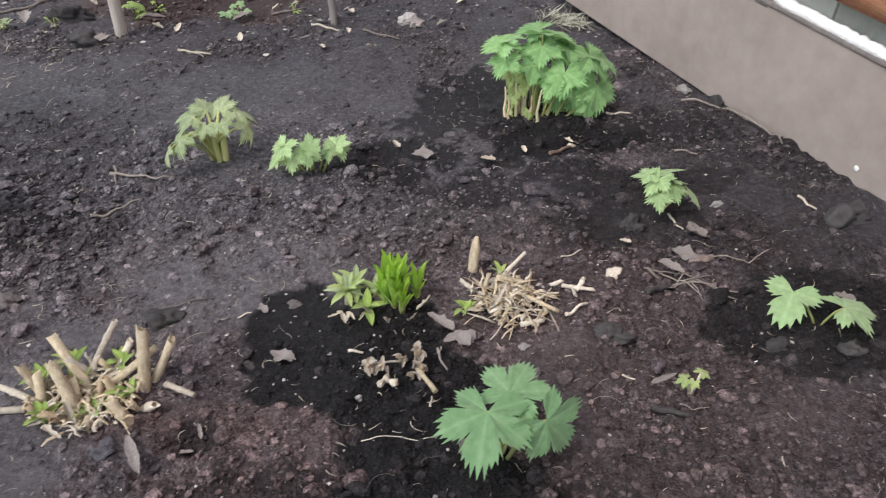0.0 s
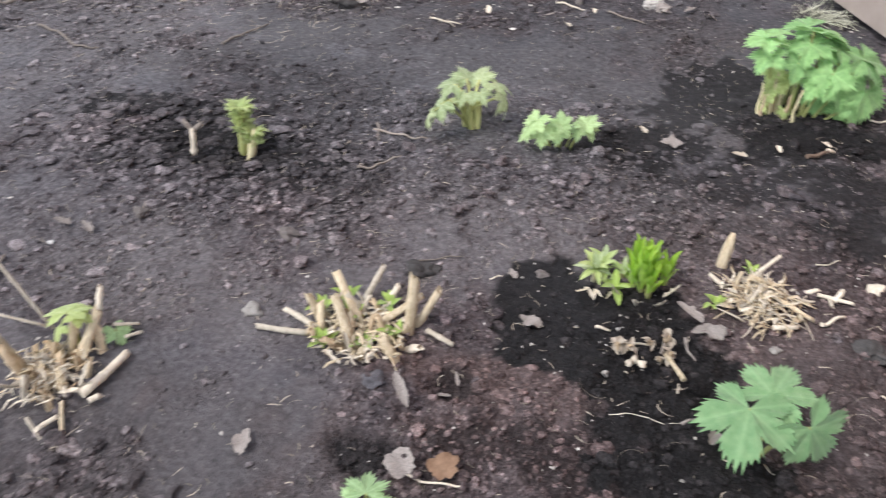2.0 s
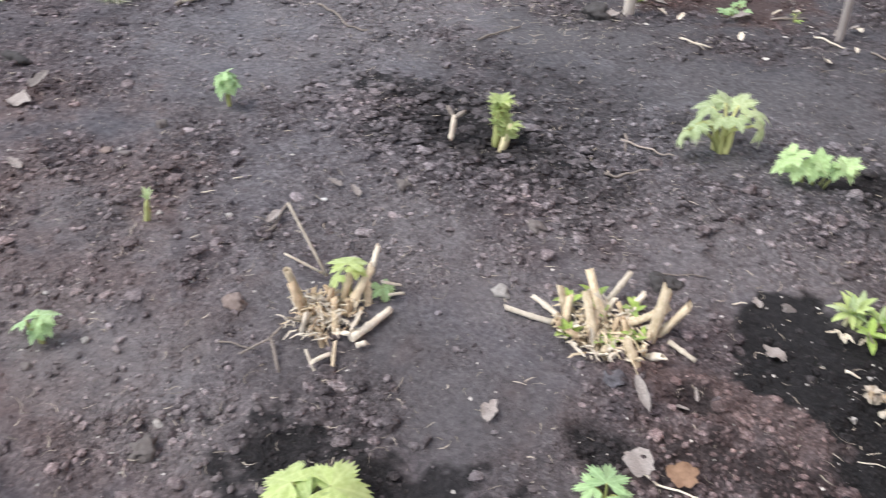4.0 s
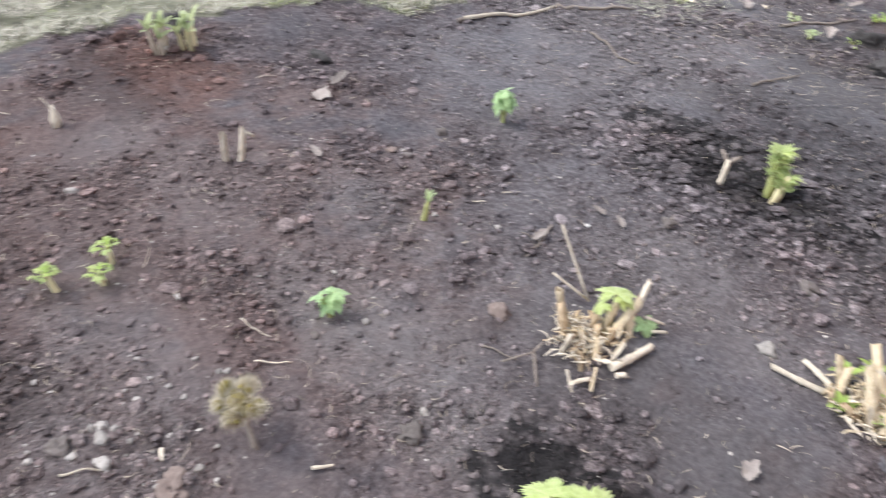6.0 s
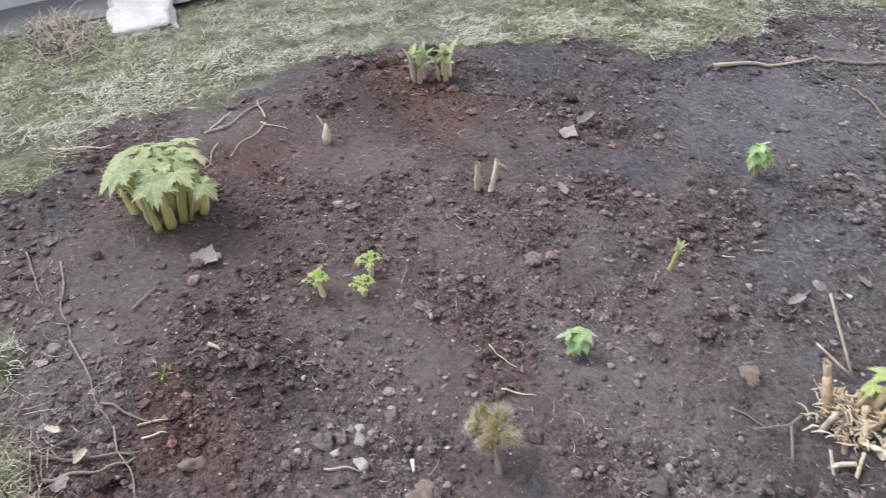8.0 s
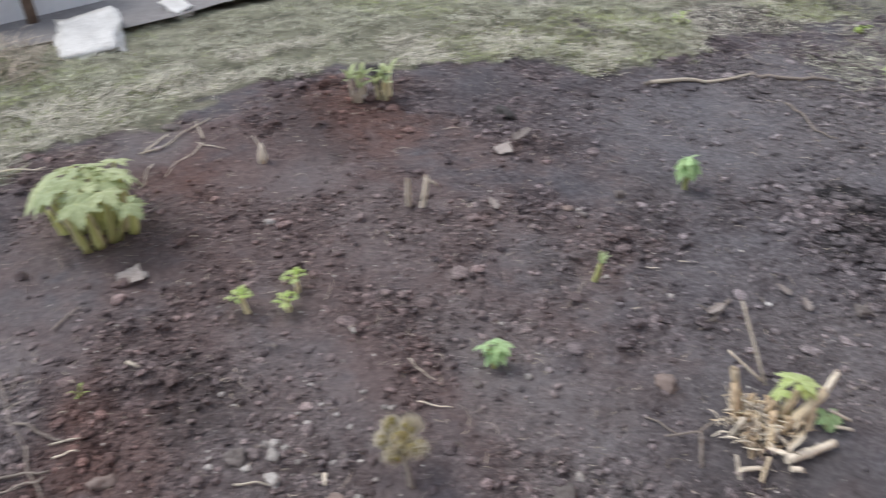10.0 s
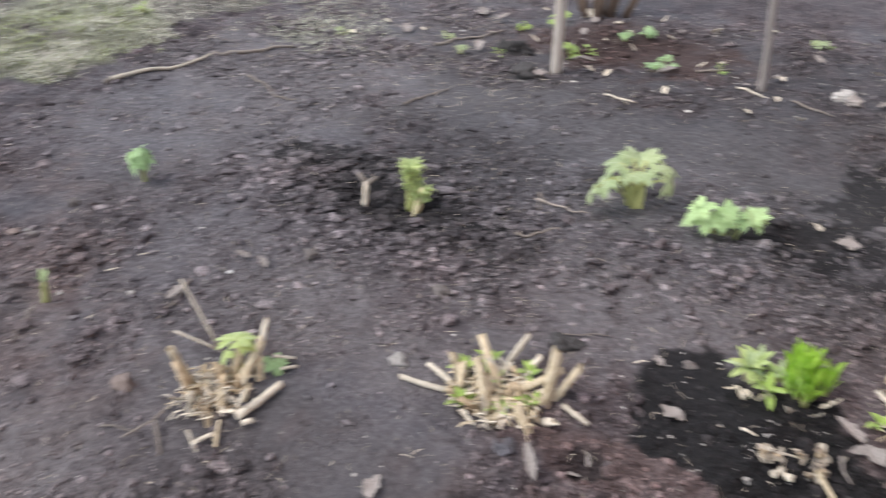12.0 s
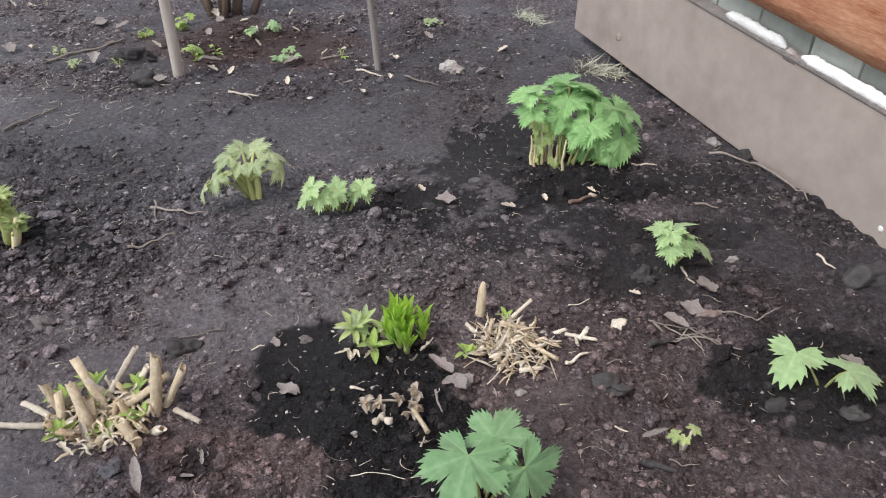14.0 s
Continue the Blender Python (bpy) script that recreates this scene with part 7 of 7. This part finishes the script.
def crumbs(name, seed, count, area, sizes, level, keep, mat, label, category, flat=0.75, sink=0.25, layers=True, loose=0.3):
    """Many small lumps as one mesh, each turned and shaped on its own."""
    x, y, rng = scatter(seed, count, *area, keep)
    shapes = [angular_lump(seed * 31 + k, level) for k in range(16)]
    n, nv = len(x), len(shapes[0][0])
    pick = rng.integers(0, 16, n)
    base = np.stack([s[0] for s in shapes])[pick]
    size = sizes[0] * (sizes[1] / sizes[0]) ** (rng.random(n) ** 2.2)
    dims = np.stack([size * rng.uniform(0.7, 1.3, n), size * rng.uniform(0.7, 1.3, n), size * flat * rng.uniform(0.6, 1.1, n)], 1)
    base = base * dims[:, None, :]
    a = rng.uniform(0, 6.283, n)
    c, s = np.cos(a)[:, None], np.sin(a)[:, None]
    v = np.stack([base[:, :, 0] * c - base[:, :, 1] * s, base[:, :, 0] * s + base[:, :, 1] * c, base[:, :, 2]], 2)
    z = ground_at(x, y) + dims[:, 2] * (1 - 2 * sink)
    v += np.stack([x, y, z], 1)[:, None, :]
    faces = np.stack([s[1] for s in shapes])[pick] + (np.arange(n) * nv)[:, None, None]
    me = mesh_from(name, v.reshape(-1, 3), faces.reshape(-1, 3), False)
    if layers:
        store(me, np.repeat(x, nv), np.repeat(y, nv), loose)
    me.materials.append(mat)
    tagged(new(name, me), label, category, kind="stuff")


def strips(name, seed, count, area, length, width, lift, keep, mat, label, category, curl=0.3, rise=0.5, seg=3):
    """Many thin curved strips as one mesh: straw fibres or grass blades."""
    x, y, rng = scatter(seed, count, *area, keep)
    n = len(x)
    a = rng.uniform(0, 6.283, n)
    ln = rng.uniform(*length, n)
    w = rng.uniform(*width, n)
    el = rng.uniform(0, rise, n)
    bend = rng.uniform(-curl, curl, n)
    z0 = ground_at(x, y) + rng.uniform(*lift, n)
    rows = []
    for k in range(seg + 1):
        f = k / seg
        ang = a + bend * f
        px = x + np.cos(ang) * ln * f * np.cos(el)
        py = y + np.sin(ang) * ln * f * np.cos(el)
        pz = np.maximum(z0 + ln * (np.sin(el) * f - 0.55 * np.sin(el) * f * f), land(px, py) - 0.01)
        hw = w * (1 - 0.8 * f * f) * 0.5
        rows.append(np.stack([px - np.sin(ang) * hw, py + np.cos(ang) * hw, pz + hw * 0.3], 1))
        rows.append(np.stack([px + np.sin(ang) * hw, py - np.cos(ang) * hw, pz - hw * 0.3], 1))
    v = np.stack(rows, 1)
    m = 2 * (seg + 1)
    quad = np.array([(2 * k, 2 * k + 1, 2 * k + 3, 2 * k + 2) for k in range(seg)])
    faces = quad[None] + (np.arange(n) * m)[:, None, None]
    me = mesh_from(name, v.reshape(-1, 3), faces.reshape(-1, 4), True)
    me.materials.append(mat)
    tagged(new(name, me), label, category, kind="stuff")


BED = (-3.9, 1.4, -0.95, 4.3)


def bare(x, y):
    """Bare soil within sight: 0 on turf and on the strip behind the camera."""
    return np.clip(1 - turf_at(x, y) * 1.3, 0, 1) * (y > 0.15 + np.clip(0.95 * (x + 0.9), -1.5, 0.15))


ASHY = [(-1.9, -0.25, 0.45, 0.25, 1.0), (-2.05, 0.05, 0.7, 0.5, 0.8), (-1.6, 0.35, 0.5, 0.2, 0.8), (0.1, 1.2, 1.0, 0.6, 0.35)]
crumbs("coarse_clods", 101, 8800, BED, (0.008, 0.026), 2, lambda x, y: bare(x, y) * (0.03 + 0.85 * rough_at(x, y) ** 2.5), CLODS, "loose crumbly clods of garden soil", "soil", 0.7, 0.36)
crumbs("mound_clods", 120, 5200, (-2.1, -0.9, 1.4, 2.15), (0.006, 0.023), 2, lambda x, y: blot(x, y, [(-1.50, 1.78, 0.46, 0.24, 0.55), (-1.2, 1.6, 0.4, 0.15, 0.4)], 0.6, 0.8), CLODS, "dug clods of soil round the curled sprout", "soil", 0.6, 0.40, True, 0.55)
crumbs("small_clods", 110, 60000, BED, (0.0050, 0.015), 1, lambda x, y: bare(x, y) * (0.03 + 0.9 * rough_at(x, y) ** 2.0), CLODS, "loose small clods of garden soil", "soil", 0.75, 0.3)
crumbs("soil_crumbs", 102, 90000, BED, (0.0025, 0.006), 0, lambda x, y: bare(x, y) * (0.05 + 0.85 * rough_at(x, y) ** 1.5), CLODS, "fine crumbs of garden soil", "soil", 0.8, 0.25)
crumbs("pale_grit", 103, 15000, BED, (0.0014, 0.0062), 0, lambda x, y: bare(x, y) * (0.30 + 0.65 * blot(x, y, ASHY, 0.5, 0.8)), CHIPS, "pale specks of grit and shell in the soil", "grit", 0.4, 0.2, False)
crumbs("crust_flakes", 131, 2600, (-3.4, -1.5, -0.95, 0.6), (0.007, 0.020), 1, lambda x, y: bare(x, y) * blot(x, y, [(-2.55, -0.80, 0.40, 0.14, 0.9), (-2.1, -0.1, 0.45, 0.28, 0.25), (-2.35, -0.55, 0.25, 0.2, 0.5)], 0.6, 0.9), CLODS, "broken flakes of dry grey soil crust", "soil", 0.32, 0.25)
strips("straw_fibres", 104, 7800, BED, (0.006, 0.035), (0.0010, 0.0030), (0.002, 0.006), lambda x, y: 0.75 * bare(x, y), FIBRES, "scattered dry fibres and root hairs on the soil", "straw", 1.2, 0.25)
strips("root_hairs", 122, 520, BED, (0.03, 0.09), (0.0011, 0.0022), (0.003, 0.008), lambda x, y: 0.8 * bare(x, y), FIBRES, "thin pale curved roots lying on the soil", "root", 2.6, 0.3, 7)
strips("straw_litter", 105, 4200, (-3.9, -1.9, -1.0, 0.3), (0.015, 0.06), (0.0008, 0.0020), (0.002, 0.012), lambda x, y: np.clip(blot(x, y, [(-2.55, -0.90, 0.55, 0.14, 0.6), (-3.42, -0.45, 0.22, 0.45, 0.8), (-3.6, 0.1, 0.2, 0.35, 0.6)], 0.6, 1.2), 0, 1), FIBRES, "matted dry stems along the lawn's edge", "straw", 0.5, 0.25)
strips("corner_straw", 132, 700, (-2.5, -2.0, -1.1, -0.75), (0.04, 0.11), (0.0010, 0.0022), (0.004, 0.025), lambda x, y: blot(x, y, [(-2.22, -0.93, 0.20, 0.09, 0.9)], 0.5, 0.8), FIBRES, "pale matted grass stems over the bed's edge", "straw", 0.5, 0.35)
strips("withered_grass", 106, 190000, (-5.3, -2.0, -1.7, 4.5), (0.015, 0.055), (0.0010, 0.0026), (0.0, 0.008), lambda x, y: turf_at(x, y) * np.clip(3.6 * (0.65 * lumps(x, y, 0.13, 61) + 0.35 * lumps(x, y, 0.4, 62) - 0.34), 0.03, 1) * np.where(x < -4.80 - 0.16 * np.maximum(y - 0.3, 0), 0.06, 1.0), GRASS, "withered pale lawn grass round the bed", "grass", 0.5, 1.1, 2)
strips("green_grass", 107, 90000, (-5.3, -2.0, -1.7, 4.5), (0.015, 0.050), (0.0012, 0.0030), (0.0, 0.008), lambda x, y: turf_at(x, y) * np.clip((0.6 * lumps(x, y, 0.5, 31) + 0.4 * lumps(x, y, 0.12, 32) - 0.42) * 6.0, 0.05, 1.0) * np.where(x < -4.80 - 0.16 * np.maximum(y - 0.3, 0), 0.05, 1.0), GRASS_GREEN, "fresh green lawn grass among the withered blades", "grass", 0.5, 1.2, 2)
strips("edge_straw", 121, 76000, (-4.6, -2.5, -0.9, 3.4), (0.025, 0.075), (0.0010, 0.0028), (0.004, 0.024), lambda x, y: turf_at(x, y) * (1 - 0.92 * turf_at(x + 0.45, y)) * np.clip((lumps(x, y, 0.17, 71) - 0.28) * 3, 0, 0.9), STRAW_MAT, "matted pale straw clumps along the lawn's edge", "straw", 0.9, 0.6)
strips("wall_straw", 108, 9000, (0.15, 0.75, 3.05, 4.4), (0.05, 0.14), (0.002, 0.0045), (0.0, 0.02), lambda x, y: blot(x, y, [(0.36, 4.10, 0.16, 0.16, 1.0), (0.57, 3.26, 0.09, 0.06, 0.9)], 0.5, 0.6), GRASS, "tuft of dry straw at the wall's corner", "straw", 1.0, 0.8)
strips("dry_tuft", 109, 1500, (-5.3, -4.2, -0.9, -0.2), (0.10, 0.22), (0.003, 0.006), (0.0, 0.02), lambda x, y: blot(x, y, [(-4.55, -0.42, 0.26, 0.16, 1.0)], 0.5, 0.6), FIBRES, "brown tuft of dead grass beside the concrete", "grass", 0.8, 1.1)
strips("grass_tufts", 111, 36000, (-5.3, -2.0, -1.7, 4.5), (0.03, 0.085), (0.0010, 0.0026), (0.0, 0.012), lambda x, y: turf_at(x, y) * np.clip((lumps(x, y, 0.16, 41) - 0.55) * 4, 0, 0.9) * np.where(x < -4.80 - 0.16 * np.maximum(y - 0.3, 0), 0.05, 1.0), GRASS, "longer tufts of withered lawn grass", "grass", 0.6, 1.2)
strips("thatch_patch", 133, 5000, (-3.1, -2.2, 2.6, 3.8), (0.02, 0.07), (0.0014, 0.0040), (0.002, 0.015), lambda x, y: np.clip(blot(x, y, [(-2.62, 3.05, 0.24, 0.28, 0.8), (-2.85, 3.45, 0.3, 0.3, 0.35)], 1.1, 0.7), 0, 1), GRASS, "ragged patch of matted dry grass behind the bed", "straw", 0.8, 0.4)
strips("back_litter", 112, 1300, (-3.1, -1.3, 2.5, 4.3), (0.02, 0.055), (0.0016, 0.004), (0.002, 0.012), lambda x, y: bare(x, y) * np.clip((lumps(x, y, 0.4, 51) - 0.3) * 2, 0, 0.9), FIBRES, "pale dry stems scattered behind the bed", "straw", 0.9, 0.4)
crumbs("leaf_flakes", 113, 700, (-3.1, 1.2, 2.9, 4.3), (0.004, 0.013), 1, lambda x, y: 0.6 * bare(x, y), CHIPS, "pale flakes of dead leaves behind the bed", "litter", 0.22, 0.1, False)
